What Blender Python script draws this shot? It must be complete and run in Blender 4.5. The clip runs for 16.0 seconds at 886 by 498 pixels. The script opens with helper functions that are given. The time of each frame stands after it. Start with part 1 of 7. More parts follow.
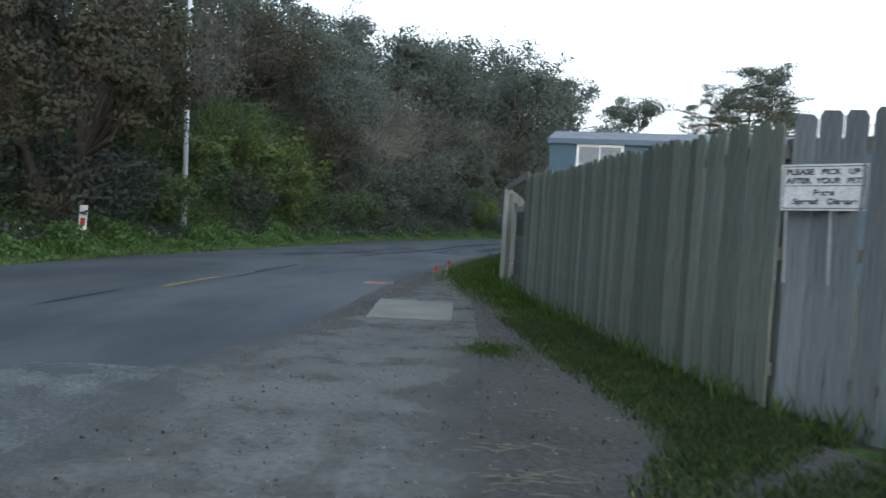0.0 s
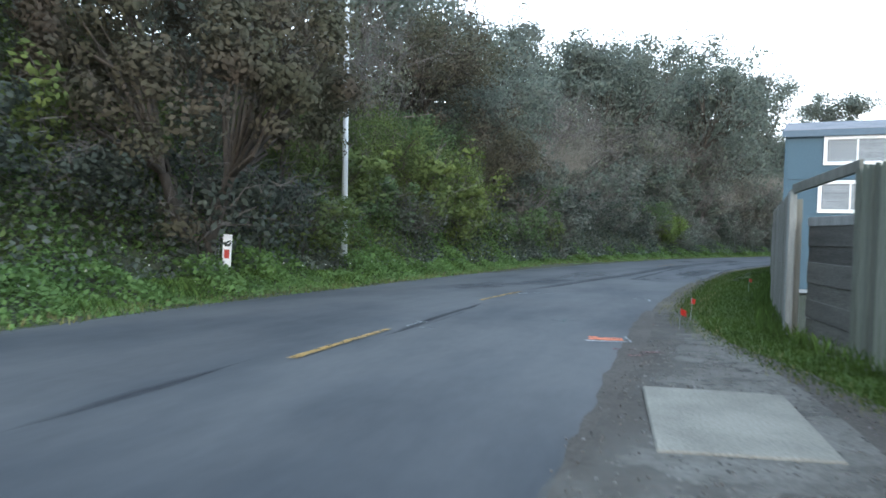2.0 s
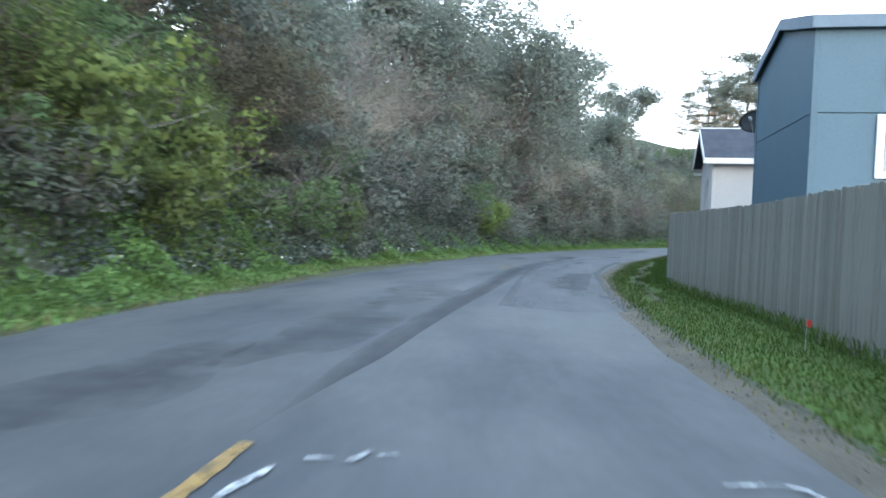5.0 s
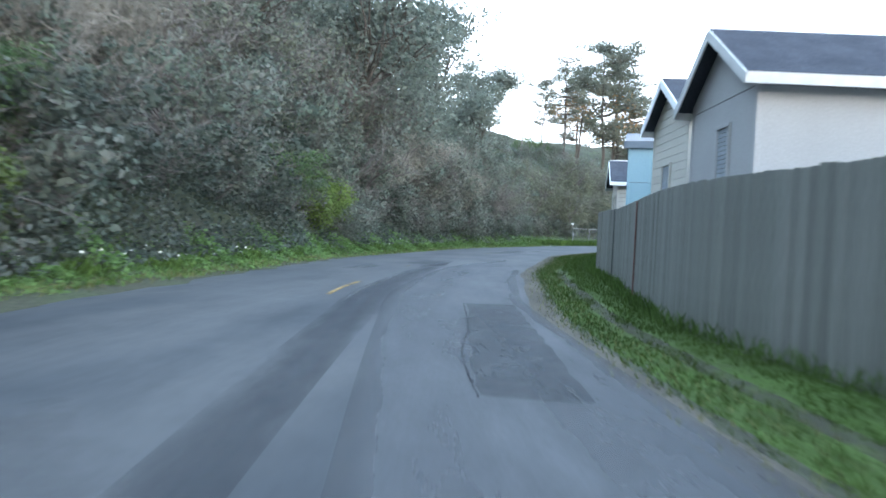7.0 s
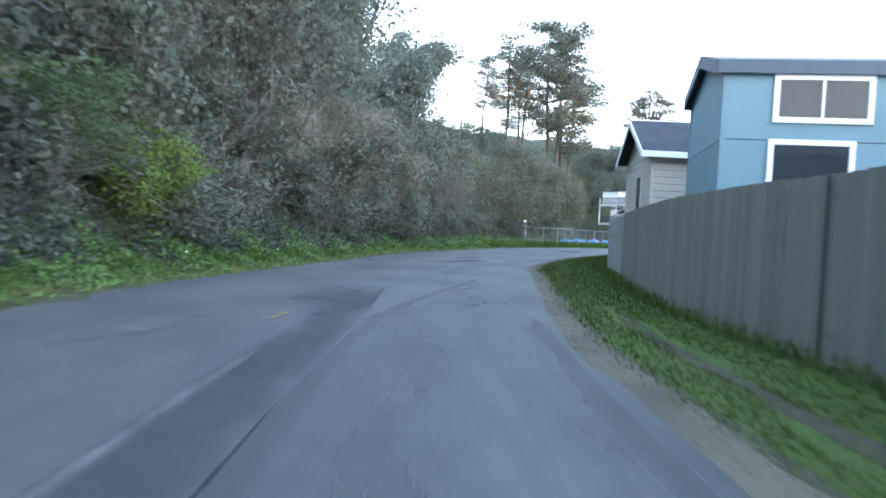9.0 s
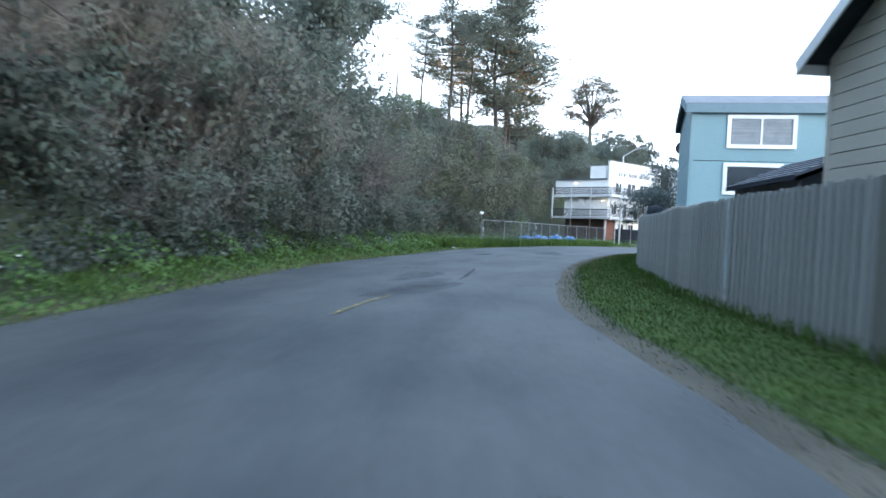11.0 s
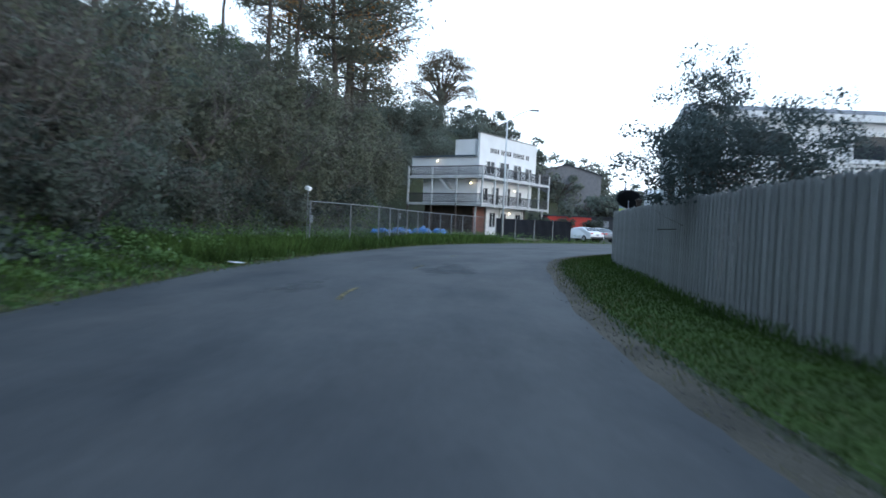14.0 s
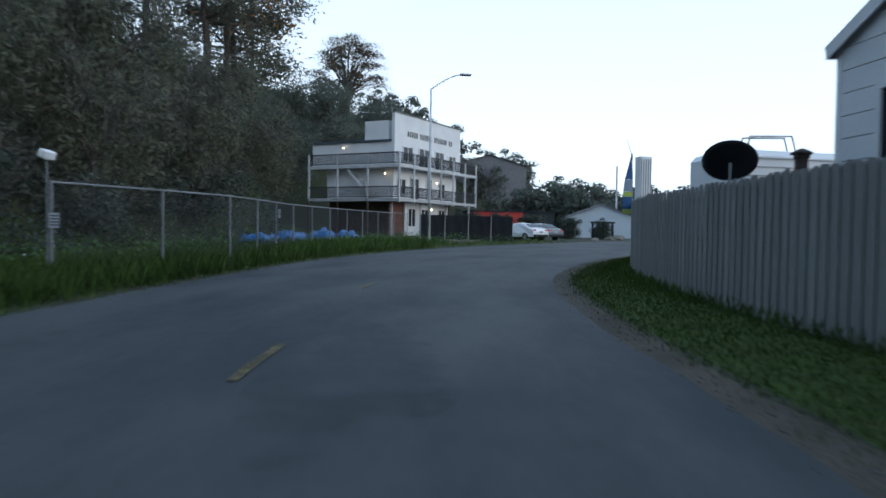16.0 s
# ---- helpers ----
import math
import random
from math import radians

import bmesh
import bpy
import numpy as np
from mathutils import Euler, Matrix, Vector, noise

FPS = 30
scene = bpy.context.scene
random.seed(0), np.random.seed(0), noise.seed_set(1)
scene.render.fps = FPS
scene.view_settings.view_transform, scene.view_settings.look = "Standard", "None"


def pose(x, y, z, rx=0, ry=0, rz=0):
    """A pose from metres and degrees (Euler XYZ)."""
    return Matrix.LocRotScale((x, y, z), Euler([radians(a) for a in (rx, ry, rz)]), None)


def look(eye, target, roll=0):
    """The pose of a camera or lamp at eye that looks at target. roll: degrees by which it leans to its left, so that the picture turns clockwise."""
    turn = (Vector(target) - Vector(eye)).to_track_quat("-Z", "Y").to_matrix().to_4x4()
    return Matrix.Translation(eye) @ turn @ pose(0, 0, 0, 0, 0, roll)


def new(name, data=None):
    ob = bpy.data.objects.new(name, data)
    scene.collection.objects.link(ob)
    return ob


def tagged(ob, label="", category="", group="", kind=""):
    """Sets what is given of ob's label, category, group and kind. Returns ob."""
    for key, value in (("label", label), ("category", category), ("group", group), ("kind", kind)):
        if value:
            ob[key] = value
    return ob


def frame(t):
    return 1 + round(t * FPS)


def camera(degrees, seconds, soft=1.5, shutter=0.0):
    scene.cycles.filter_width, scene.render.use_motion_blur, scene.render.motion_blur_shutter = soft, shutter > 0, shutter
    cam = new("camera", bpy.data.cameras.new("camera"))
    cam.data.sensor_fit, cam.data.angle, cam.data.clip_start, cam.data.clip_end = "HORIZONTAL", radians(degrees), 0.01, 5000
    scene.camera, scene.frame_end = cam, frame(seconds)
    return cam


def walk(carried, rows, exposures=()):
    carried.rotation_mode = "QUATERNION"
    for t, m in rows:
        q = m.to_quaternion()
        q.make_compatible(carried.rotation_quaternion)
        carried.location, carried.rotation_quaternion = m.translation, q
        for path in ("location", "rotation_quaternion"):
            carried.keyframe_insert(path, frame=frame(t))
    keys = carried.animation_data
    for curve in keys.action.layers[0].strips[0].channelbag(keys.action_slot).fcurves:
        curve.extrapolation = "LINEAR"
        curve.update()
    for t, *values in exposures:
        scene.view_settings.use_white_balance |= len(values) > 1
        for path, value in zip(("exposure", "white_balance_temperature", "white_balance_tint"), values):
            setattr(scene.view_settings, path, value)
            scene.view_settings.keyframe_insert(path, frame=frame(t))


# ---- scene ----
cam = camera(63.5, 16.0, 1.6, 0.5)
METRES, EYE, TILT, LEAN, TURN = 96.15, 1.25, 0.0, 0.0, 0.0
ROWS = [
    (0.0, 0.0, 0.0, 0.0, 0.15, -2.59, -3.41),
    (0.5, -0.0018, 0.0069, -0.0001, 3.14, -2.65, -3.31),
    (1.0, -0.0046, 0.0177, -0.0001, 7.47, -2.4, -1.86),
    (1.5, -0.0087, 0.031, -0.0003, 10.78, -2.0, -1.8),
    (2.0, -0.0129, 0.0466, -0.0001, 13.11, -1.55, -1.7),
    (2.5, -0.0169, 0.063, -0.0003, 12.48, -1.87, -1.48),
    (3.0, -0.0207, 0.0819, -0.0004, 10.67, -2.5, -2.23),
    (3.5, -0.0239, 0.1045, -0.0009, 8.26, -2.74, -1.62),
    (4.0, -0.027, 0.1302, -0.0012, 4.87, -2.47, -2.1),
    (4.5, -0.0275, 0.1574, -0.0016, 0.8, -1.92, -2.09),
    (5.0, -0.026, 0.1855, -0.0018, -3.75, -1.78, -2.24),
    (7.5, 0.0048, 0.3527, -0.004, -17.86, -1.53, -3.29),
    (8.0, 0.0145, 0.3872, -0.004, -19.29, -1.55, -3.86),
    (8.5, 0.0251, 0.4214, -0.0038, -20.64, -1.49, -3.34),
    (9.0, 0.0365, 0.4558, -0.0038, -22.01, -1.41, -3.18),
    (11.5, 0.1147, 0.6404, -0.0034, -29.2, -1.5, -2.87),
    (12.0, 0.1333, 0.6746, -0.0033, -31.27, -1.44, -2.99),
    (12.5, 0.1535, 0.7081, -0.0033, -33.47, -1.64, -2.82),
    (13.0, 0.1748, 0.7406, -0.0033, -35.83, -1.8, -2.81),
    (13.5, 0.1964, 0.7709, -0.0031, -38.0, -1.71, -2.94),
    (14.0, 0.2192, 0.8007, -0.0027, -40.0, -1.75, -2.61),
    (14.5, 0.2425, 0.8295, -0.0028, -41.89, -1.62, -2.15),
    (15.0, 0.2658, 0.8575, -0.0026, -43.68, -1.58, -1.37),
    (15.5, 0.2889, 0.8831, -0.0023, -45.36, -1.61, -1.21),
    (16.0, 0.3115, 0.9075, -0.0023, -47.0, -1.6, -0.87),
]
EXPOSURES = [(0, 0.42, 6450, 10), (2, 1.25, 6400, 10), (3.5, 1.80, 6400, 10), (5, 1.82, 6300, 10), (9, 1.70, 5980, 10), (11.3, 1.25, 5950, 10), (12.5, 0.83, 5930, 10), (14.5, 0.07, 5850, 10), (16, -0.41, 5880, 10)]
walk(cam, [(t, pose(0, 0, EYE, TILT, LEAN, TURN) @ pose(METRES * x, METRES * y, METRES * z, 90 + pitch, roll, yaw)) for t, x, y, z, yaw, pitch, roll in ROWS], EXPOSURES)

# ---- world, sun, exposure ----
world = bpy.data.worlds.new("world")
scene.world = world
world.use_nodes = True
wn = world.node_tree
sky = wn.nodes.new("ShaderNodeTexSky")
sky.sky_type = "NISHITA"
sky.sun_disc = False
sky.sun_elevation, sky.sun_rotation = radians(14), radians(170)
sky.air_density, sky.dust_density, sky.ozone_density = 1.0, 6.0, 1.0
veil = wn.nodes.new("ShaderNodeMix")
veil.data_type = "RGBA"
veil.inputs[0].default_value = 0.75
at, height, fade, haze = wn.nodes.new("ShaderNodeTexCoord"), wn.nodes.new("ShaderNodeSeparateXYZ"), wn.nodes.new("ShaderNodeMapRange"), wn.nodes.new("ShaderNodeMix")
haze.data_type = "RGBA"
haze.inputs[6].default_value, haze.inputs[7].default_value = (16.5, 18.0, 18.8, 1), (8.4, 11.6, 15.2, 1)
fade.inputs[1].default_value, fade.inputs[2].default_value = 0.05, 0.65
wn.links.new(at.outputs["Generated"], height.inputs[0])
wn.links.new(height.outputs[2], fade.inputs[0])
wn.links.new(fade.outputs[0], haze.inputs[0])
wn.links.new(haze.outputs[2], veil.inputs[7])
wn.links.new(sky.outputs[0], veil.inputs[6])
wn.links.new(veil.outputs[2], wn.nodes["Background"].inputs[0])
wn.nodes["Background"].inputs[1].default_value = 0.12
sun = new("sun", bpy.data.lights.new("sun", "SUN"))
sun.data.energy, sun.data.angle, sun.data.color = 0.36, radians(35), (1.0, 0.93, 0.84)
sun.matrix_world = look((16.8, -95.5, 27.0), (0, 0, 0))


# ---- helpers for nodes and meshes ----
def material(name, colour, second=None, scale=4.0, fine=40.0, rough=0.85, metal=0.0, bump=0.2, spread=0.12, mix=0.5, specular=0.3, wave=None, coord="Object", islands=0.0, through_light=0.0, sharp=1.0):
    """A surface of two colours in soft patches, with fine grain, relief, and a little change from piece to piece."""
    m = bpy.data.materials.new(name)
    m.use_nodes = True
    t, b = m.node_tree, m.node_tree.nodes["Principled BSDF"]
    n, l = t.nodes.new, t.links.new
    co = n("ShaderNodeTexCoord")
    big, small = n("ShaderNodeTexNoise"), n("ShaderNodeTexNoise")
    big.inputs["Scale"].default_value, big.inputs["Detail"].default_value = scale, 4
    small.inputs["Scale"].default_value, small.inputs["Detail"].default_value = fine, 3
    src = co.outputs[coord]
    if wave:
        mp = n("ShaderNodeMapping")
        mp.inputs["Scale"].default_value = wave
        l(src, mp.inputs[0])
        src = mp.outputs[0]
    l(src, big.inputs["Vector"]), l(src, small.inputs["Vector"])
    ramp = n("ShaderNodeMapRange")
    ramp.inputs[1].default_value, ramp.inputs[2].default_value = 0.5 - 0.3 * mix / sharp, 0.5 + (0.3 * (1 - mix) + 0.1) / sharp
    l(big.outputs[0], ramp.inputs[0])
    two = n("ShaderNodeMix")
    two.data_type = "RGBA"
    two.inputs[6].default_value = (*colour, 1)
    two.inputs[7].default_value = (*(second or [c * 0.7 for c in colour]), 1)
    l(ramp.outputs[0], two.inputs[0])
    grain = n("ShaderNodeMapRange")
    grain.inputs[1].default_value, grain.inputs[2].default_value = 0.25, 0.75
    grain.inputs[3].default_value, grain.inputs[4].default_value = 1 - spread * 1.6, 1 + spread * 1.6
    l(small.outputs[0], grain.inputs[0])
    own = n("ShaderNodeObjectInfo").outputs["Random"]
    if islands:
        own = n("ShaderNodeNewGeometry").outputs["Random Per Island"]
    tone = n("ShaderNodeMapRange")
    tone.inputs[3].default_value, tone.inputs[4].default_value = 1 - (islands or spread), 1 + (islands or spread)
    l(own, tone.inputs[0])
    mul = n("ShaderNodeMath")
    mul.operation = "MULTIPLY"
    l(grain.outputs[0], mul.inputs[0]), l(tone.outputs[0], mul.inputs[1])
    scl = n("ShaderNodeVectorMath")
    scl.operation = "SCALE"
    l(two.outputs[2], scl.inputs[0]), l(mul.outputs[0], scl.inputs["Scale"])
    l(scl.outputs[0], b.inputs["Base Color"])
    b.inputs["Roughness"].default_value, b.inputs["Metallic"].default_value = rough, metal
    b.inputs["Specular IOR Level"].default_value = specular
    if bump:
        bp = n("ShaderNodeBump")
        bp.inputs["Strength"].default_value, bp.inputs["Distance"].default_value = bump, 0.02
        l(small.outputs[0], bp.inputs["Height"]), l(bp.outputs[0], b.inputs["Normal"])
    if through_light:
        tr, mx = n("ShaderNodeBsdfTranslucent"), n("ShaderNodeMixShader")
        mx.inputs[0].default_value = through_light
        l(scl.outputs[0], tr.inputs[0])
        l(b.outputs[0], mx.inputs[1]), l(tr.outputs[0], mx.inputs[2])
        l(mx.outputs[0], t.nodes["Material Output"].inputs[0])
    return m


def worn(m, scale, cover, soft=0.08, edge=0.0, wave=None, half=0.0, coord=""):
    """Lets the surface below show through ragged gaps; with edge, the sides of a strip (UV) of that half width fray over it."""
    t = m.node_tree
    n, l = t.nodes.new, t.links.new
    out = t.nodes["Material Output"]
    shown = out.inputs[0].links[0].from_socket
    co, ns, mr, mx, tr = n("ShaderNodeTexCoord"), n("ShaderNodeTexNoise"), n("ShaderNodeMapRange"), n("ShaderNodeMixShader"), n("ShaderNodeBsdfTransparent")
    ns.inputs["Scale"].default_value, ns.inputs["Detail"].default_value, ns.inputs["Roughness"].default_value = scale, 6, 0.65
    src = co.outputs[coord or ("UV" if edge else "Object")]
    if wave:
        mp = n("ShaderNodeMapping")
        mp.inputs["Scale"].default_value = wave
        l(src, mp.inputs[0])
        l(mp.outputs[0], ns.inputs["Vector"])
    else:
        l(src, ns.inputs["Vector"])
    mr.inputs[1].default_value, mr.inputs[2].default_value = 0.5 - 0.25 * (cover - 0.5) * 2 - soft, 0.5 - 0.25 * (cover - 0.5) * 2 + soft
    value = ns.outputs[0]
    if edge:
        xy, pp, ed, su = n("ShaderNodeSeparateXYZ"), n("ShaderNodeMath"), n("ShaderNodeMapRange"), n("ShaderNodeMath")
        l(co.outputs["UV"], xy.inputs[0])
        pp.operation = "PINGPONG"
        pp.inputs[1].default_value = half or edge
        l(xy.outputs[0], pp.inputs[0])
        ed.inputs[2].default_value, ed.inputs[3].default_value, ed.inputs[4].default_value = edge, -0.28, 0.10
        l(pp.outputs[0], ed.inputs[0])
        su.operation = "ADD"
        l(value, su.inputs[0]), l(ed.outputs[0], su.inputs[1])
        value = su.outputs[0]
    l(value, mr.inputs[0])
    l(mr.outputs[0], mx.inputs[0]), l(tr.outputs[0], mx.inputs[1]), l(shown, mx.inputs[2]), l(mx.outputs[0], out.inputs[0])
    return m


def mottled(m, low, high, scale, wave, coord="UV"):
    """Lets the sheen change in patches, as on worn asphalt."""
    t, b = m.node_tree, m.node_tree.nodes["Principled BSDF"]
    n, l = t.nodes.new, t.links.new
    co, mp, ns, mr = n("ShaderNodeTexCoord"), n("ShaderNodeMapping"), n("ShaderNodeTexNoise"), n("ShaderNodeMapRange")
    mp.inputs["Scale"].default_value = wave
    ns.inputs["Scale"].default_value, ns.inputs["Detail"].default_value, ns.inputs["Roughness"].default_value = scale, 7, 0.65
    mr.inputs[1].default_value, mr.inputs[2].default_value = 0.38, 0.62
    mr.inputs[3].default_value, mr.inputs[4].default_value = low, high
    l(co.outputs[coord], mp.inputs[0]), l(mp.outputs[0], ns.inputs["Vector"]), l(ns.outputs[0], mr.inputs[0]), l(mr.outputs[0], b.inputs["Specular IOR Level"])
    return m


def foliage(name, colour, second, scale=0.5):
    return material(name, [c * 1.14 for c in colour], [c * 1.14 for c in second], scale=scale, fine=9, rough=0.7, bump=0, spread=0.12, islands=0.20, through_light=0.42, specular=0.2, coord="Object")


def glow(name, colour, strength):
    m = material(name, colour)
    b = m.node_tree.nodes["Principled BSDF"]
    b.inputs["Emission Color"].default_value, b.inputs["Emission Strength"].default_value = (*colour, 1), strength
    return m


def box(bm, x, y, z, m=None, at=(0, 0, 0), bevel=0.0):
    """A block of that size, its middle at the point given, in the frame m."""
    t = (m or Matrix()) @ Matrix.Translation(at) @ Matrix.Diagonal((x, y, z, 1))
    vs = bmesh.ops.create_cube(bm, size=1, matrix=t)["verts"]
    if bevel:
        es = list({e for v in vs for e in v.link_edges})
        bmesh.ops.bevel(bm, geom=es, offset=bevel, segments=1, affect="EDGES", profile=0.5)
    return bm


def rod(bm, a, b, r0, r1=None, sides=8):
    """A round bar from a to b."""
    a, b = Vector(a), Vector(b)
    way = b - a
    m = Matrix.Translation((a + b) / 2) @ way.to_track_quat("Z", "Y").to_matrix().to_4x4()
    bmesh.ops.create_cone(bm, cap_ends=True, segments=sides, radius1=r0, radius2=r0 if r1 is None else r1, depth=way.length, matrix=m)
    return bm


def extrude(bm, outline, depth, m=None):
    """A plate: the outline in the x, z plane, thickened along y by depth (centred)."""
    m = m or Matrix()
    rows = [[bm.verts.new(m @ Vector((x, s * depth / 2, z))) for x, z in outline] for s in (-1, 1)]
    bm.faces.new(rows[0]), bm.faces.new(rows[1][::-1])
    k = len(outline)
    for i in range(k):
        j = (i + 1) % k
        bm.faces.new((rows[0][j], rows[0][i], rows[1][i], rows[1][j]))
    bmesh.ops.recalc_face_normals(bm, faces=bm.faces)
    return bm


def finish(bm, name, mat, smooth=False):
    me = bpy.data.meshes.new(name)
    bm.to_mesh(me)
    bm.free()
    me.materials.append(mat)
    if smooth:
        me.polygons.foreach_set("use_smooth", [True] * len(me.polygons))
    return me


def part(name, bm, mat, parent, label="", smooth=False):
    ob = new(name, finish(bm, name, mat, smooth) if isinstance(bm, bmesh.types.BMesh) else bm)
    ob.parent = parent
    return tagged(ob, label)


def thing(name, label, category, m=None, group="", kind=""):
    ob = new(name)
    ob.empty_display_size = 0.2
    ob.matrix_basis = m or Matrix()
    return tagged(ob, label, category, group, kind)


def raw(name, verts, quads, mat, smooth=False):
    """A mesh from arrays: vertices (n, 3) and faces (k, 3 or 4)."""
    me = bpy.data.meshes.new(name)
    verts, quads = np.asarray(verts, np.float32), np.asarray(quads, np.int32)
    k, c = quads.shape
    me.vertices.add(len(verts)), me.loops.add(k * c), me.polygons.add(k)
    me.vertices.foreach_set("co", verts.ravel())
    me.loops.foreach_set("vertex_index", quads.ravel())
    me.polygons.foreach_set("loop_start", np.arange(0, k * c, c, dtype=np.int32))
    if smooth:
        me.polygons.foreach_set("use_smooth", np.ones(k, bool))
    me.materials.append(mat)
    me.update(calc_edges=True)
    return me


def sheet(name, grid, mat, smooth=True, uv=None):
    """A mesh from a grid of points (rows, columns, 3)."""
    r, c = grid.shape[:2]
    i = np.arange(r * c).reshape(r, c)
    q = np.stack([i[:-1, :-1], i[1:, :-1], i[1:, 1:], i[:-1, 1:]], -1).reshape(-1, 4)
    me = raw(name, grid.reshape(-1, 3), q, mat, smooth)
    if uv is not None:
        me.uv_layers.new(name="plan").data.foreach_set("uv", uv.reshape(-1, 2)[q.ravel()].astype(np.float32).ravel())
    return me


# ---- materials ----
ASPHALT = mottled(material("asphalt", (0.059, 0.061, 0.064), (0.038, 0.042, 0.047), scale=0.62, fine=9, rough=0.75, bump=0.08, spread=0.05, coord="UV", wave=(1.0, 0.32, 1.0), mix=0.5, sharp=2.0), 0.14, 0.34, 0.6, (1.0, 0.30, 1.0))
def overlay(half):
    return worn(material("asphalt_overlay", (0.061, 0.064, 0.070), (0.053, 0.056, 0.061), scale=0.5, fine=30, rough=0.75, bump=0.06, spread=0.06, coord="UV", wave=(1.0, 0.2, 1.0), specular=0.27), 0.9, 0.80, 0.4, min(half, 0.25), (1, 0.2, 1), half)


ASPHALT_OLD = worn(material("old_asphalt", (0.118, 0.117, 0.112), (0.066, 0.067, 0.067), scale=1.2, fine=34, rough=0.95, bump=0.9, spread=0.35, specular=0.15), 1.1, 0.72, 0.2)
REPAIR = worn(material("asphalt_repair", (0.055, 0.059, 0.064), (0.046, 0.050, 0.055), scale=0.8, fine=30, rough=0.8, bump=0.1, specular=0.22), 0.9, 0.6, 0.3)
SEAM = worn(material("sealed_seam", (0.028, 0.029, 0.034), (0.038, 0.041, 0.045), scale=0.8, fine=40, rough=0.9, bump=0.2, specular=0.14), 2.0, 0.44, 0.30, 0.10, (1, 0.3, 1), 0.10)
JOINT_PALE = worn(material("pale_crumbled_joint", (0.096, 0.098, 0.100), (0.074, 0.076, 0.079), scale=2, fine=40, rough=0.95, bump=0.3, specular=0.1), 2.5, 0.52, 0.25, 0.07, (1, 0.5, 1), 0.08)
def crumbled(half, cover=0.56, tone=1.0):
    return worn(material("crumbled_asphalt", [tone * c for c in (0.043, 0.046, 0.051)], [tone * c for c in (0.035, 0.038, 0.043)], scale=0.8, fine=40, rough=0.9, bump=0.2, specular=0.18), 1.5, cover, 0.38, min(half, 0.3), (1, 0.25, 1), half)


TAR = worn(material("tar", (0.018, 0.019, 0.022), (0.028, 0.030, 0.034), scale=2, fine=50, rough=0.9, specular=0.1), 3.0, 0.65, 0.1)
FORECOURT = worn(material("gritty_dirt", (0.108, 0.102, 0.091), (0.078, 0.072, 0.064), scale=0.9, fine=24, rough=0.95, bump=0.5, spread=0.22), 1.5, 0.66, 0.22, 0.8, None, 1.4)
POST_BROWN = material("brown_post", (0.085, 0.062, 0.050), (0.055, 0.045, 0.040), scale=2, fine=20, rough=0.85)
DIRT = material("dirt", (0.072, 0.063, 0.054), (0.046, 0.039, 0.033), scale=1.3, fine=24, rough=0.95, bump=0.5, spread=0.25)
RUT = worn(material("rut_dirt", (0.052, 0.044, 0.033), (0.034, 0.030, 0.023), scale=1.3, fine=20, rough=0.95, bump=0.5, spread=0.25), 2.2, 0.52, 0.25)
SAND = material("sandy_shoulder", (0.092, 0.081, 0.064), (0.050, 0.045, 0.037), scale=0.8, fine=30, rough=0.95, bump=0.5, spread=0.2, specular=0.1)
SOIL = material("soil", (0.034, 0.042, 0.020), (0.032, 0.029, 0.021), scale=0.6, fine=12, rough=0.95, bump=0.6, spread=0.3)
CONCRETE = material("concrete", (0.188, 0.178, 0.154), (0.132, 0.125, 0.109), scale=2, fine=40, rough=0.95, bump=0.3, specular=0.08, spread=0.18)
STONE = material("pebble", (0.12, 0.115, 0.11), (0.05, 0.048, 0.046), scale=3, fine=20, islands=0.5)
WOOD = material("weathered_wood", (0.159, 0.159, 0.141), (0.115, 0.116, 0.101), scale=0.9, fine=14, rough=0.9, bump=0.4, spread=0.15, wave=(7, 7, 0.6))
WOOD_MOSS = material("mossy_wood", (0.138, 0.143, 0.120), (0.066, 0.079, 0.048), scale=0.9, fine=14, rough=0.92, bump=0.4, spread=0.30, wave=(7, 7, 0.5))
WOOD_PALE = material("pale_weathered_wood", (0.164, 0.161, 0.144), (0.099, 0.101, 0.086), scale=0.9, fine=14, rough=0.92, bump=0.4, spread=0.17, wave=(7, 7, 0.5))
# grey fence wood with the corner's deep shade mixed into its colour
WOOD_SHADED = material("shaded_grey_wood", (0.149, 0.163, 0.170), (0.082, 0.090, 0.094), scale=0.9, fine=14, rough=0.9, bump=0.4, spread=0.2, wave=(7, 7, 0.6))
GATE_WOOD = material("dark_gate_wood", (0.100, 0.094, 0.084), (0.060, 0.057, 0.052), scale=1.0, fine=14, rough=0.9, bump=0.4, spread=0.25, wave=(0.8, 9, 9))
WOOD_GREY = material("grey_wood", (0.273, 0.273, 0.267), (0.189, 0.189, 0.187), scale=0.9, fine=14, rough=0.9, bump=0.35, spread=0.13, wave=(7, 7, 0.6))
REDWOOD = material("redwood_board", (0.15, 0.062, 0.050), (0.10, 0.055, 0.045), scale=1, fine=14, rough=0.9, wave=(7, 7, 0.6))
BLUE_DARK = material("slate_blue_siding", (0.059, 0.108, 0.146), (0.051, 0.095, 0.128), scale=0.7, fine=30, rough=0.6, spread=0.06, bump=0.05)
BLUE_MID = material("blue_siding", (0.135, 0.221, 0.268), (0.118, 0.198, 0.241), scale=0.7, fine=30, rough=0.6, spread=0.06, bump=0.05)
BLUE_PALE = material("pale_blue_siding", (0.208, 0.321, 0.356), (0.186, 0.293, 0.325), scale=0.7, fine=30, rough=0.6, spread=0.05, bump=0.05)
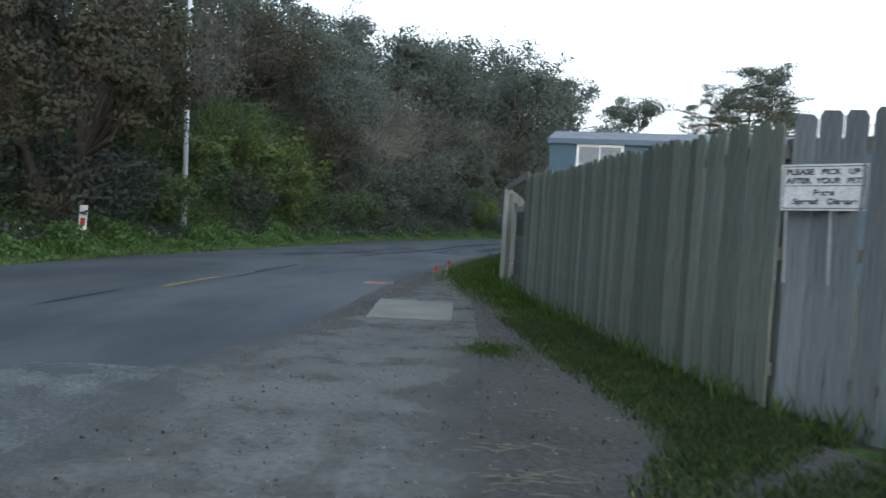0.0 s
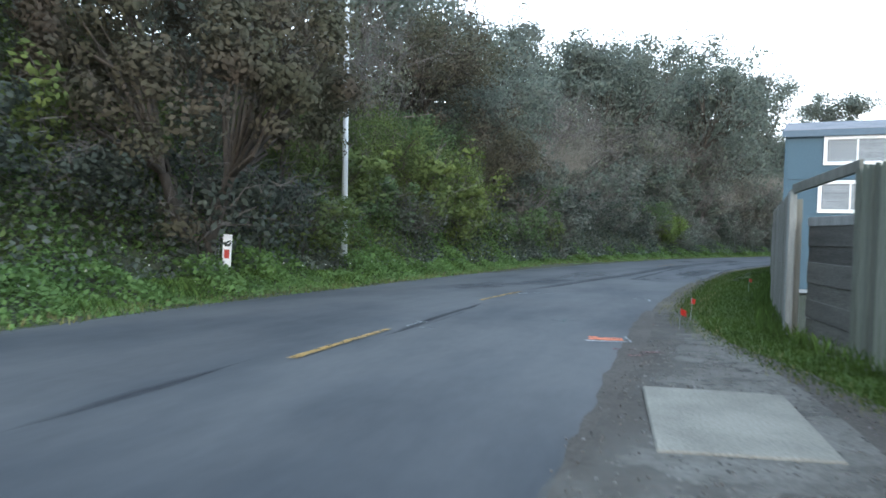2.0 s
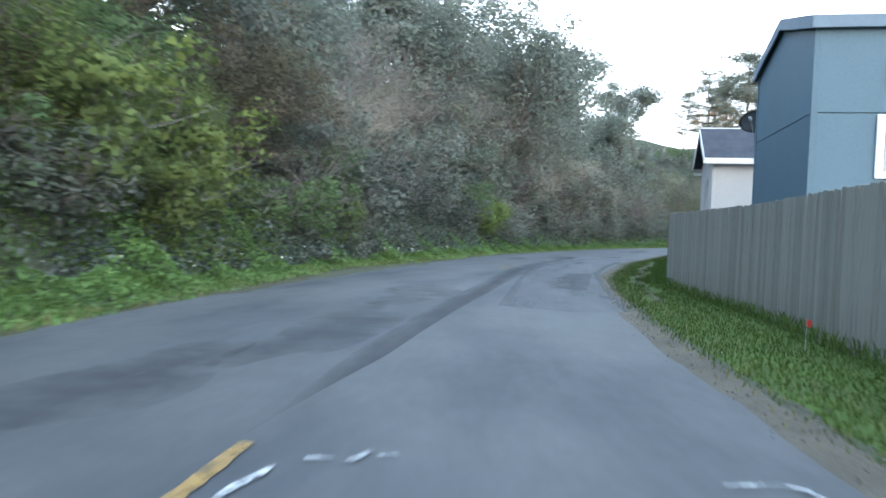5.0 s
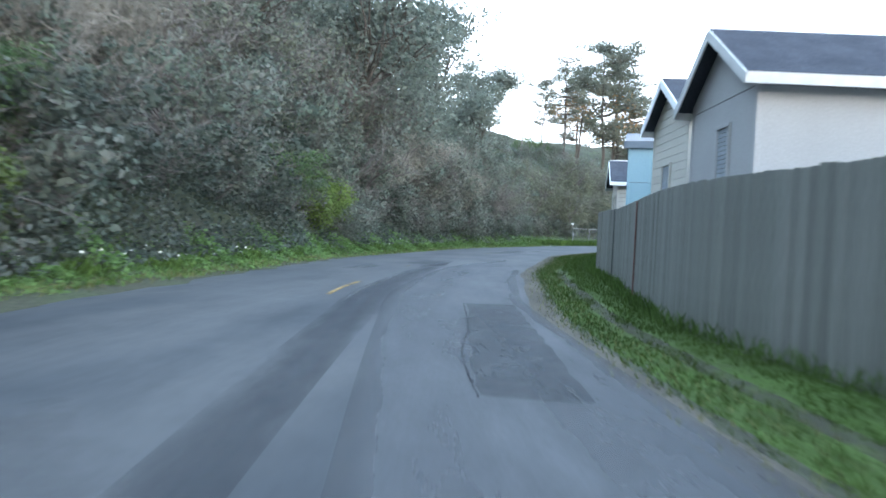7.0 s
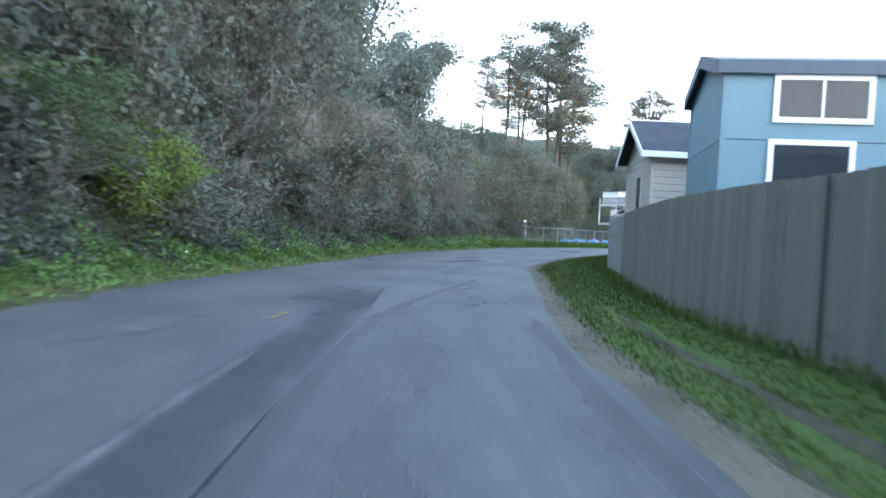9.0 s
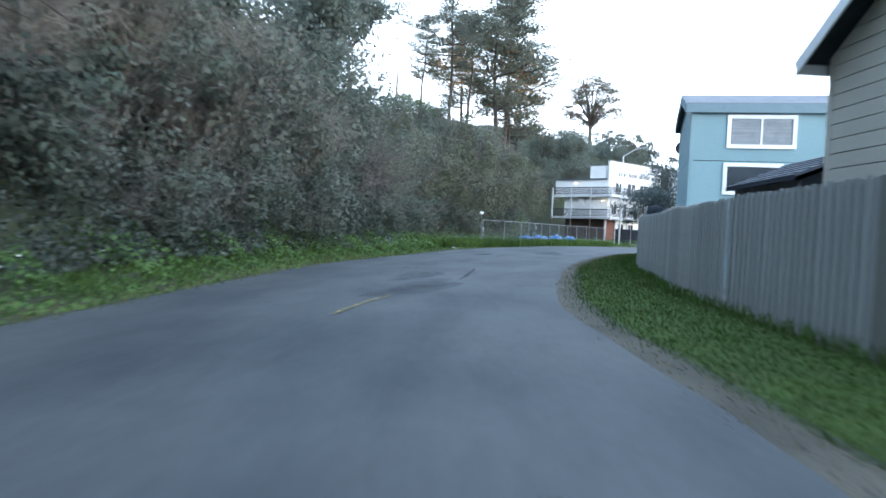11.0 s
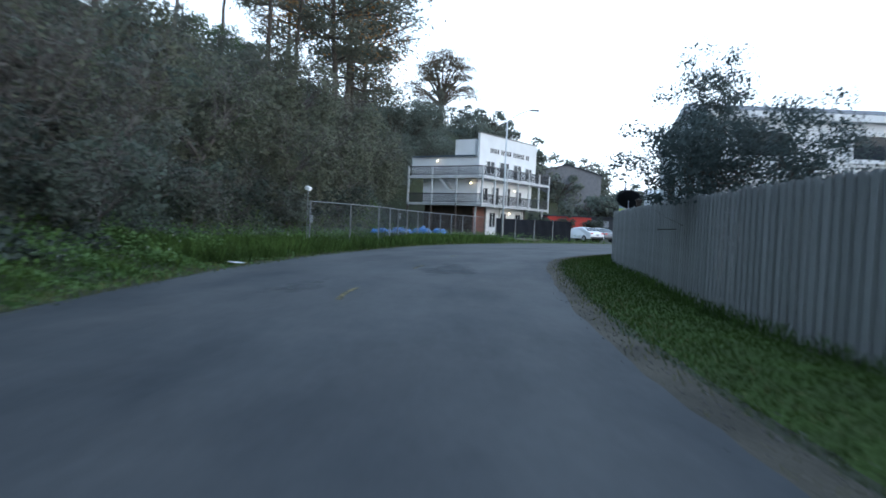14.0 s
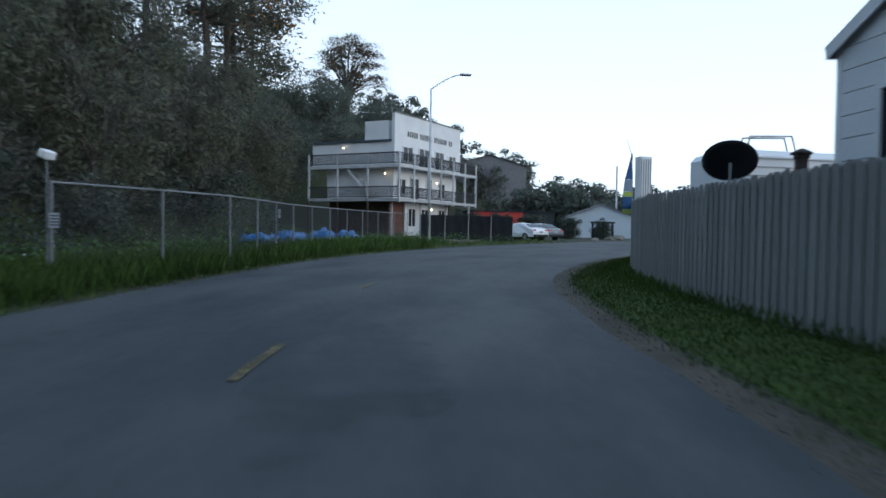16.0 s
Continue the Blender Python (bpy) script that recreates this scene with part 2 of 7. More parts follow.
GREY_BLUE = material("grey_blue_siding", (0.396, 0.468, 0.528), (0.348, 0.420, 0.480), scale=0.7, fine=30, rough=0.6, spread=0.05, bump=0.05)
BEIGE = material("grey_beige_siding", (0.313, 0.308, 0.304), (0.276, 0.271, 0.267), scale=0.7, fine=30, rough=0.7, spread=0.05, bump=0.05)
CREAM = material("cream_siding", (0.468, 0.441, 0.387), (0.423, 0.396, 0.347), scale=0.7, fine=30, rough=0.65, spread=0.05, bump=0.05)
WHITE = material("white_paint", (0.74, 0.75, 0.76), (0.66, 0.67, 0.68), scale=0.8, fine=30, rough=0.55, spread=0.04, bump=0.05)
GROOVE = material("dark_joint", (0.05, 0.055, 0.06), rough=0.9)
ROOF_DARK = material("dark_shingle", (0.050, 0.055, 0.068), (0.034, 0.038, 0.048), scale=2, fine=25, rough=0.95, bump=0.4, spread=0.15, specular=0.05)
ROOF_GREY = material("grey_shingle", (0.16, 0.165, 0.18), (0.12, 0.125, 0.14), scale=2, fine=25, rough=0.9, bump=0.4, spread=0.15)
FASCIA_DARK = material("dark_fascia", (0.075, 0.10, 0.13), (0.065, 0.088, 0.115), rough=0.6, spread=0.05)
FASCIA_PALE = material("pale_grey_fascia", (0.46, 0.46, 0.45), (0.40, 0.40, 0.39), rough=0.6, spread=0.05)
FASCIA_SLATE = material("slate_fascia", (0.105, 0.15, 0.195), (0.09, 0.13, 0.17), rough=0.6, spread=0.05)
FASCIA_TEAL = material("teal_fascia", (0.165, 0.235, 0.275), (0.145, 0.21, 0.245), rough=0.6, spread=0.05)
GLASS = material("window_glass", (0.022, 0.027, 0.033), (0.034, 0.040, 0.047), scale=0.9, rough=0.05, bump=0, spread=0.1, specular=0.35)
PLAIN_GREY = material("plain_grey", (0.25, 0.27, 0.29), (0.20, 0.22, 0.24), rough=0.6)
METAL = material("galvanised_steel", (0.30, 0.32, 0.34), (0.24, 0.25, 0.27), scale=3, fine=30, rough=0.5, metal=0.6, spread=0.1)
STEEL_PALE = material("pale_painted_pole", (0.52, 0.55, 0.58), (0.44, 0.47, 0.50), scale=1.5, fine=30, rough=0.5, spread=0.08)
BLACK = material("black_paint", (0.02, 0.022, 0.026), (0.03, 0.032, 0.036), rough=0.6)
SCREEN = material("black_screen_cloth", (0.022, 0.025, 0.034), (0.03, 0.033, 0.043), scale=1.2, fine=40, rough=0.9)
YELLOW = worn(material("worn_yellow_paint", (0.27, 0.165, 0.048), (0.15, 0.105, 0.055), scale=3, fine=40, rough=0.85, spread=0.25, mix=0.4), 4, 0.72, 0.3)
YELLOW_FADED = worn(material("faded_yellow_paint", (0.24, 0.185, 0.08), (0.14, 0.12, 0.07), scale=5, fine=40, rough=0.85, spread=0.3, mix=0.5), 6, 0.62, 0.25)
LINE_WHITE = worn(material("white_marking_paint", (0.36, 0.37, 0.38), (0.17, 0.18, 0.19), scale=6, fine=50, rough=0.85, spread=0.25, mix=0.35), 9, 0.60, 0.18)
ORANGE = worn(material("orange_marking_paint", (0.62, 0.15, 0.06), (0.36, 0.12, 0.07), scale=9, fine=50, rough=0.85, spread=0.2), 9, 0.62, 0.15)
PINK = worn(material("faded_pink_marking", (0.24, 0.09, 0.09), (0.15, 0.09, 0.085), scale=8, fine=50, rough=0.9), 9, 0.42, 0.15)
GREEN_PAINT = worn(material("green_marking_paint", (0.08, 0.20, 0.17), (0.06, 0.10, 0.09), scale=9, fine=50, rough=0.85), 9, 0.45, 0.15)
FLAG_RED = material("red_flag_cloth", (0.62, 0.05, 0.03), (0.50, 0.04, 0.03), rough=0.7)
RED = material("red_paint", (0.45, 0.05, 0.04), (0.38, 0.045, 0.035), rough=0.6)
BRICK_RED = material("brick", (0.22, 0.10, 0.075), (0.17, 0.08, 0.062), scale=3, fine=30, rough=0.9)
TARP = material("blue_tarp", (0.024, 0.152, 0.416), (0.020, 0.112, 0.320), scale=1.5, fine=20, rough=0.45)
CAR_WHITE = material("white_car_paint", (0.72, 0.73, 0.75), (0.69, 0.70, 0.72), rough=0.25, spread=0.02, bump=0, specular=0.5)
CAR_GREY = material("grey_car_paint", (0.20, 0.21, 0.23), (0.18, 0.19, 0.21), rough=0.25, spread=0.02, bump=0, specular=0.5)
RUBBER = material("rubber", (0.02, 0.02, 0.02), rough=0.85)
BARK = material("bark", (0.085, 0.072, 0.060), (0.055, 0.047, 0.040), scale=3, fine=12, rough=0.95, bump=0.6, spread=0.25, wave=(1, 1, 0.3))
BARK_PALE = material("pale_bark", (0.21, 0.195, 0.175), (0.14, 0.13, 0.115), scale=3, fine=12, rough=0.95, bump=0.5, spread=0.25)
TWIG_PALE = material("pale_bare_twigs", (0.204, 0.191, 0.166), (0.135, 0.128, 0.112), scale=0.6, fine=6, rough=0.95, bump=0, spread=0.2)
TWIG = material("grey_twigs", (0.135, 0.124, 0.116), (0.085, 0.079, 0.074), scale=0.6, fine=6, rough=0.95, bump=0, spread=0.2)
LEAF_OLIVE = foliage("olive_brown_leaves", (0.066, 0.067, 0.042), (0.076, 0.056, 0.044))
LEAF_DARK = foliage("dark_evergreen_leaves", (0.098, 0.119, 0.096), (0.124, 0.130, 0.114))
LEAF_IVY = foliage("yellow_green_ivy", (0.102, 0.130, 0.036), (0.048, 0.074, 0.034))
LEAF_BRAMBLE = foliage("bramble_leaves", (0.084, 0.108, 0.084), (0.116, 0.112, 0.100))
LEAF_MID = foliage("mid_green_leaves", (0.075, 0.117, 0.047), (0.051, 0.083, 0.040))
LEAF_WEED = foliage("verge_weed_leaves", (0.112, 0.182, 0.054), (0.070, 0.120, 0.042), 0.8)
LEAF_GREYGREEN = foliage("grey_green_moss", (0.120, 0.128, 0.092), (0.085, 0.092, 0.064))
LEAF_PINE = foliage("pine_needles", (0.090, 0.105, 0.078), (0.130, 0.121, 0.094))
# orange of low sun on the pine tops, put into the leaf colour
LEAF_SUNNY = foliage("sunlit_orange_needles", (0.390, 0.188, 0.053), (0.225, 0.120, 0.045))
LEAF_CYPRESS = foliage("cypress_needles", (0.062, 0.062, 0.042), (0.115, 0.080, 0.050))
LEAF_SCREEN = foliage("grey_green_bush_leaves", (0.055, 0.072, 0.067), (0.077, 0.093, 0.089))
LEAF_BUSH = foliage("dark_bush_leaves", (0.044, 0.056, 0.044), (0.060, 0.069, 0.058))
LEAF_FRESH = foliage("fresh_yellow_green_leaves", (0.115, 0.162, 0.038), (0.061, 0.099, 0.032))
GRASS = material("lawn_grass", (0.050, 0.079, 0.017), (0.029, 0.053, 0.012), scale=0.5, fine=3, rough=0.9, bump=0, islands=0.18, through_light=0.2, specular=0.06)
GRASS_DULL = material("dull_grass", (0.050, 0.074, 0.027), (0.038, 0.050, 0.022), scale=0.7, fine=3, rough=0.9, bump=0, islands=0.35, through_light=0.2, specular=0.06)
TURF = material("turf", (0.050, 0.080, 0.022), (0.042, 0.056, 0.022), scale=1.5, fine=30, rough=0.95, bump=0.6, spread=0.35, specular=0.05)
FENCE_METAL = material("dull_fence_steel", (0.24, 0.25, 0.26), (0.17, 0.18, 0.19), scale=3, fine=30, rough=0.6, metal=0.3, spread=0.1)
GRASS_TALL = material("tall_grass", (0.069, 0.112, 0.028), (0.044, 0.075, 0.021), scale=0.5, fine=3, rough=0.9, bump=0, islands=0.5, through_light=0.25, specular=0.06)
STRAW = material("dry_straw", (0.19, 0.16, 0.11), (0.13, 0.11, 0.08), rough=0.9, bump=0)
GRASS_DRY = material("dry_grass", (0.15, 0.145, 0.06), (0.10, 0.11, 0.045), scale=0.7, fine=3, rough=0.8, bump=0, islands=0.35, through_light=0.2)
BLOSSOM = material("pale_blossom", (0.55, 0.55, 0.48), (0.45, 0.46, 0.38), rough=0.8, bump=0)


# ---- the plan: road edges, fence, foot of the hill ----
def curve(points, step):
    """A smooth line through the points, in even steps."""
    p = np.array(points, float)
    q = np.vstack([2 * p[0] - p[1], p, 2 * p[-1] - p[-2]])
    out = []
    for i in range(1, len(q) - 2):
        a, b, c, d = q[i - 1:i + 3]
        for t in np.linspace(0, 1, 40, endpoint=False):
            out.append(0.5 * (2 * b + (c - a) * t + (2 * a - 5 * b + 4 * c - d) * t * t + (3 * b - a - 3 * c + d) * t ** 3))
    out = np.array(out + [p[-1]])
    s = np.r_[0, np.cumsum(np.hypot(*np.diff(out, axis=0).T))]
    k = np.linspace(0, s[-1], max(2, int(round(s[-1] / step)) + 1))
    return np.stack([np.interp(k, s, out[:, 0]), np.interp(k, s, out[:, 1])], 1)


LEFT = [(-9.6, -30), (-9.2, -10), (-8.7, 2), (-8.15, 11), (-7.95, 14), (-7.65, 17), (-7.2, 20.6), (-6.7, 25.5), (-6.15, 29.6), (-5.2, 34.2), (-3.9, 39.2), (-2.1, 44), (-0.3, 48.3), (1.8, 53.7), (4.0, 58.4), (9.1, 67.5), (14.2, 76.0), (17.6, 80.7), (24.5, 88.8), (28.7, 93.4), (35.8, 99.7), (45.7, 106.8), (56.8, 112), (70, 116), (90, 120), (140, 124)]
RIGHT = [(-1.9, -30), (-1.9, -10), (-1.8, 2), (-1.4, 8), (-0.92, 13.9), (-0.6, 17.2), (0.3, 23.6), (1.05, 28), (2.1, 33.1), (3.3, 38), (4.5, 41.8), (7.3, 48.9), (8.7, 52.3), (14.1, 62.7), (17.3, 68.7), (23.1, 76.4), (28.7, 82.9), (36.5, 90.6), (40.4, 94.1), (44.8, 97.3), (51, 100.3), (57.5, 102.6), (72, 106.5), (90, 109.5), (140, 113)]
FOOT = [(-13, -40), (-12.4, -10), (-11.9, 2), (-11.2, 11), (-10.6, 15), (-10.0, 20), (-9.2, 26.5), (-6.9, 33.8), (-5.2, 39.1), (-3.4, 44.6), (-1.8, 49.0), (0.2, 54.1), (2.3, 59.2), (7.5, 68.8), (12.7, 77.1), (16.2, 82.0), (22.7, 90.4), (26.4, 96.6), (30.0, 103), (36, 108.5), (43, 113.5), (52.5, 121), (57.5, 128), (62, 134.5), (65.5, 143.5), (74, 150), (90, 153), (110, 156), (160, 168), (300, 200)]
FENCE_CORNER = [(4.4, 2.3), (3.5, 3.6), (2.9, 4.5), (2.46, 5.14)]
FENCE_A = [(2.42, 5.2), (2.2, 6.5), (1.9, 8.8), (1.52, 13.6)]
FENCE_B = [(1.35, 15.9), (1.9, 19), (2.5, 22.6), (3.5, 27), (4.45, 30.9), (5.6, 37.9), (6.6, 41.2), (9.95, 48.4), (11.4, 51.9), (13.4, 56.1), (19.5, 66.2), (20.7, 68.2), (23.2, 71.8), (25.9, 75.2), (29.0, 79.3), (32.9, 83.6), (38.0, 88.3), (43.3, 93.3), (47.6, 96.6), (52.5, 99.2), (57, 100.4)]
foot_line = curve(FOOT, 1.0)


def base_z(y):
    """The gentle fall and rise of the road."""
    return np.interp(y, [-30, 0, 10, 17.8, 26, 34, 44, 61.6, 71, 80, 87.3, 100, 119, 140, 400], [0.05, 0, -0.087, -0.17, -0.29, -0.375, -0.365, -0.33, -0.317, -0.27, -0.22, -0.08, 0.15, 0.3, 0.3])


def beyond(x, y, line):
    """How far a point lies to the left of a line (negative to the right)."""
    x, y = np.atleast_1d(np.asarray(x, float)), np.atleast_1d(np.asarray(y, float))
    best, sign = np.full(x.shape, 1e9), np.ones(x.shape)
    a, b = line[:-1], line[1:]
    for (ax, ay), (bx, by) in zip(a, b):
        vx, vy = bx - ax, by - ay
        t = np.clip(((x - ax) * vx + (y - ay) * vy) / (vx * vx + vy * vy), 0, 1)
        dx, dy = x - ax - t * vx, y - ay - t * vy
        d = dx * dx + dy * dy
        near = d < best
        best = np.where(near, d, best)
        sign = np.where(near, np.sign(vx * dy - vy * dx), sign)
    return np.sqrt(best) * sign


def hill_z(x, y, d):
    """The height of the hillside at d metres beyond its foot."""
    crest = np.interp(y, [-40, 60, 85, 108, 125, 135, 150, 168, 400], [14, 14, 13, 14, 17, 15, 15, 21, 21]) * np.interp(x, [85, 110, 150], [1, 0.8, 0.25])
    lumps = 0.5 * np.sin(x * 0.31 + 1.3 * np.sin(y * 0.17)) + 0.4 * np.sin(y * 0.43 + x * 0.2)
    r = np.clip(d, 0, None)
    verge = 0.16 * np.clip(d + 1.8, 0, 1.8)
    knoll = 16 * np.exp(-((x - 141) ** 2 + (y - 223) ** 2) / 1800)
    return verge + knoll + crest * (1 - np.exp(-r / np.interp(y, [100, 120], [11.5, 9.5]))) + lumps * np.clip(r / 6, 0, 1)


def ground_z(x, y):
    x, y = np.asarray(x, float), np.asarray(y, float)
    shape = np.broadcast(x, y).shape
    xs, ys = np.broadcast_to(x, shape).ravel(), np.broadcast_to(y, shape).ravel()
    return (base_z(ys) + hill_z(xs, ys, beyond(xs, ys, foot_line))).reshape(shape)


def gz(x, y):
    return float(ground_z(np.array([x]), np.array([y]))[0])


# ---- ground, road ----
def spaced(lo, hi, step, far):
    outer = [step * 3 * 1.35 ** i for i in range(30)]
    out = np.cumsum(outer)
    out = out[out < far]
    return np.r_[lo - out[::-1], np.arange(lo, hi + step / 2, step), hi + out]


gx, gy = np.meshgrid(spaced(-34, 112, 1.0, 1800), spaced(-14, 178, 1.0, 1800))
hz = ground_z(gx, gy)
far_off = np.clip((np.hypot(gx - 30, gy - 70) - 250) / 400, 0, 1)
hz = hz * (1 - far_off) + 0.3 * far_off
left_line, right_line = curve(LEFT, 1.0), curve(RIGHT, 1.0)
under = (beyond(gx.ravel(), gy.ravel(), left_line) < -0.7) & (beyond(gx.ravel(), gy.ravel(), right_line) > 0.7)
hz = np.where(under.reshape(hz.shape), base_z(gy) - 0.12, hz - 0.02)
ground = tagged(new("ground", sheet("ground", np.stack([gx, gy, hz], -1), SOIL)), "dark soil and leaf litter of verge and hillside", "ground", kind="structure")


def ribbon(name, a, b, mat, lift, across=8, wobble=0.0, crown=0.0, sink=0.0):
    """A strip of ground between two lines with the same number of points."""
    n = len(a)
    t = np.linspace(0, 1, across)[None, :, None]
    p = a[:, None] * (1 - t) + b[:, None] * t
    if wobble:
        s = np.arange(n)
        for k in (0, -1):
            p[:, k] += (wobble * (np.sin(s * 0.7 + k) * 0.5 + np.sin(s * 1.9) * 0.3 + np.random.RandomState(7 + k).randn(n) * 0.35))[:, None] * np.array([1, -0.3])
    z = base_z(p[..., 1]) + lift + crown * np.sin(np.pi * t[..., 0])
    z[:, [0, -1]] -= sink
    run = np.r_[0, np.cumsum(np.hypot(*np.diff(p[:, across // 2], axis=0).T))][:, None]
    uv = np.stack([np.hypot(*(p - p[:, :1]).transpose(2, 0, 1)), np.broadcast_to(run, p.shape[:2])], -1)
    return sheet(name, np.concatenate([p, z[..., None]], -1), mat, True, uv)


N = 420
even = lambda pts: curve(pts, 0.25)[np.linspace(0, len(curve(pts, 0.25)) - 1, N).astype(int)]
edge_l, edge_r = even(LEFT), even(RIGHT)


def match(line, others):
    """For each point of a line the nearest point of another."""
    o = curve(others, 0.1)
    return np.array([o[np.argmin(((o - p) ** 2).sum(1))] for p in line])


edge_l2 = match(edge_r, LEFT)
road = tagged(new("road", ribbon("road", edge_l2, edge_r, ASPHALT, 0.0, 24, 0.04)), "worn grey two-lane asphalt road with patches", "road", kind="structure")
road_side = edge_r - edge_l2
road_side /= np.hypot(*road_side.T)[:, None]


def beside(y0, y1, from_right):
    """Points beside the right road edge, between two places along it."""
    k = (edge_r[:, 1] >= y0) & (edge_r[:, 1] <= y1)
    return edge_r[k] + road_side[k] * from_right


tagged(new("sandy_shoulder", ribbon("sandy_shoulder", beside(9, 104, -0.30), beside(9, 104, 0.42), SAND, -0.006, 6, 0.06)), "sandy grit along the edge of the asphalt", "shoulder", kind="structure")


# ---- plants ----
def leaves(points, size, rng, up=0.3, slim=0.55, hang=0.0, out=None):
    """Folded diamond leaves at the points: vertices and faces."""
    n = len(points)
    a = rng.randn(n, 3)
    a[:, 2] = a[:, 2] * (1 - up) - hang
    a /= np.linalg.norm(a, axis=1)[:, None]
    if out is not None:
        a -= out * (a * out).sum(1)[:, None] * 0.75
        a /= np.linalg.norm(a, axis=1)[:, None] + 1e-6
    b = np.cross(a, out + rng.randn(n, 3) * 0.35) if out is not None else np.cross(a, rng.randn(n, 3) + np.array([0, 0, up * 2]))
    b /= np.linalg.norm(b, axis=1)[:, None] + 1e-6
    c = np.cross(a, b)
    s = np.broadcast_to(size, (n,))[:, None]
    v = np.stack([points - a * s * 0.5, points + b * s * slim * 0.5 + c * s * 0.10, points + a * s * 0.5, points - b * s * slim * 0.5 + c * s * 0.10], 1)
    return v.reshape(-1, 3), np.arange(4 * n).reshape(n, 4)


def leafy(name, points, size, rng, mat, out=None, heart=None, **how):
    """A mesh of leaves shaded softly, clump by clump: each leaf takes the lie of its clump's outside."""
    v, f = leaves(points, size, rng, out=out, **how)
    q = v.reshape(-1, 4, 3)
    face = np.cross(q[:, 1] - q[:, 0], q[:, 3] - q[:, 0])
    face /= np.linalg.norm(face, axis=1)[:, None] + 1e-9
    lie = np.array([0, 0, 0.45]) + (0 if out is None else 0.75 * out)
    if heart is not None:
        away = (points - heart) * np.array([1, 1, 0.6])
        lie = lie + 0.55 * away / (np.linalg.norm(away, axis=1)[:, None] + 1e-6)
    turned = (face * lie).sum(1) < 0
    f[turned] = f[turned][:, ::-1]
    face[turned] *= -1
    lie = lie + 0.45 * face
    lie /= np.linalg.norm(lie, axis=1)[:, None] + 1e-6
    me = raw(name, v, f, mat, True)
    me.normals_split_custom_set_from_vertices(np.repeat(lie, 4, 0))
    return me


def tubes(segments, sides=5):
    """Tapered round bars: rows of (x0, y0, z0, x1, y1, z1, r0, r1)."""
    s = np.asarray(segments, float)
    a, b, r = s[:, :3], s[:, 3:6], s[:, 6:8]
    d = b - a
    d /= np.linalg.norm(d, axis=1)[:, None] + 1e-9
    ref = np.where(np.abs(d[:, 2:3]) > 0.9, np.array([[1.0, 0, 0]]), np.array([[0, 0, 1.0]]))
    u = np.cross(d, ref)
    u /= np.linalg.norm(u, axis=1)[:, None] + 1e-9
    w = np.cross(d, u)
    t = np.linspace(0, 2 * np.pi, sides, endpoint=False)
    ring = u[:, None] * np.cos(t)[None, :, None] + w[:, None] * np.sin(t)[None, :, None]
    v = np.stack([a[:, None] + ring * r[:, :1, None], b[:, None] + ring * r[:, 1:, None]], 1).reshape(-1, 3)
    i = np.arange(sides)
    f = np.stack([i, (i + 1) % sides, (i + 1) % sides + sides, i + sides], 1)
    return v, (np.arange(len(s))[:, None, None] * 2 * sides + f[None]).reshape(-1, 4)


def grow(rng, start, way, length, r, depth, segs, tips, bend=0.25, forks=3, shrink=0.68, rise=0.15, open_=0.7):
    """Branches that fork and taper; ends are gathered as tips."""
    p, d = np.array(start, float), np.array(way, float)
    k = 3
    for i in range(k):
        d = d + rng.randn(3) * bend * 0.5 + np.array([0, 0, rise * 0.4])
        d /= np.linalg.norm(d)
        q = p + d * length / k
        r1 = r * (1 - 0.35 * (i + 1) / k)
        segs.append((*p, *q, r * (1 - 0.35 * i / k), r1))
        p = q
        if depth <= 1:
            tips.append(p.copy())
        if depth > 0 and (i > 0 or depth < 3):
            for _ in range(forks if i == k - 1 else 1):
                e = d + rng.randn(3) * open_
                e[2] += rise
                e /= np.linalg.norm(e)
                grow(rng, p, e, length * shrink * rng.uniform(0.8, 1.15), r1 * 0.62, depth - 1, segs, tips, bend, forks, shrink, rise, open_)


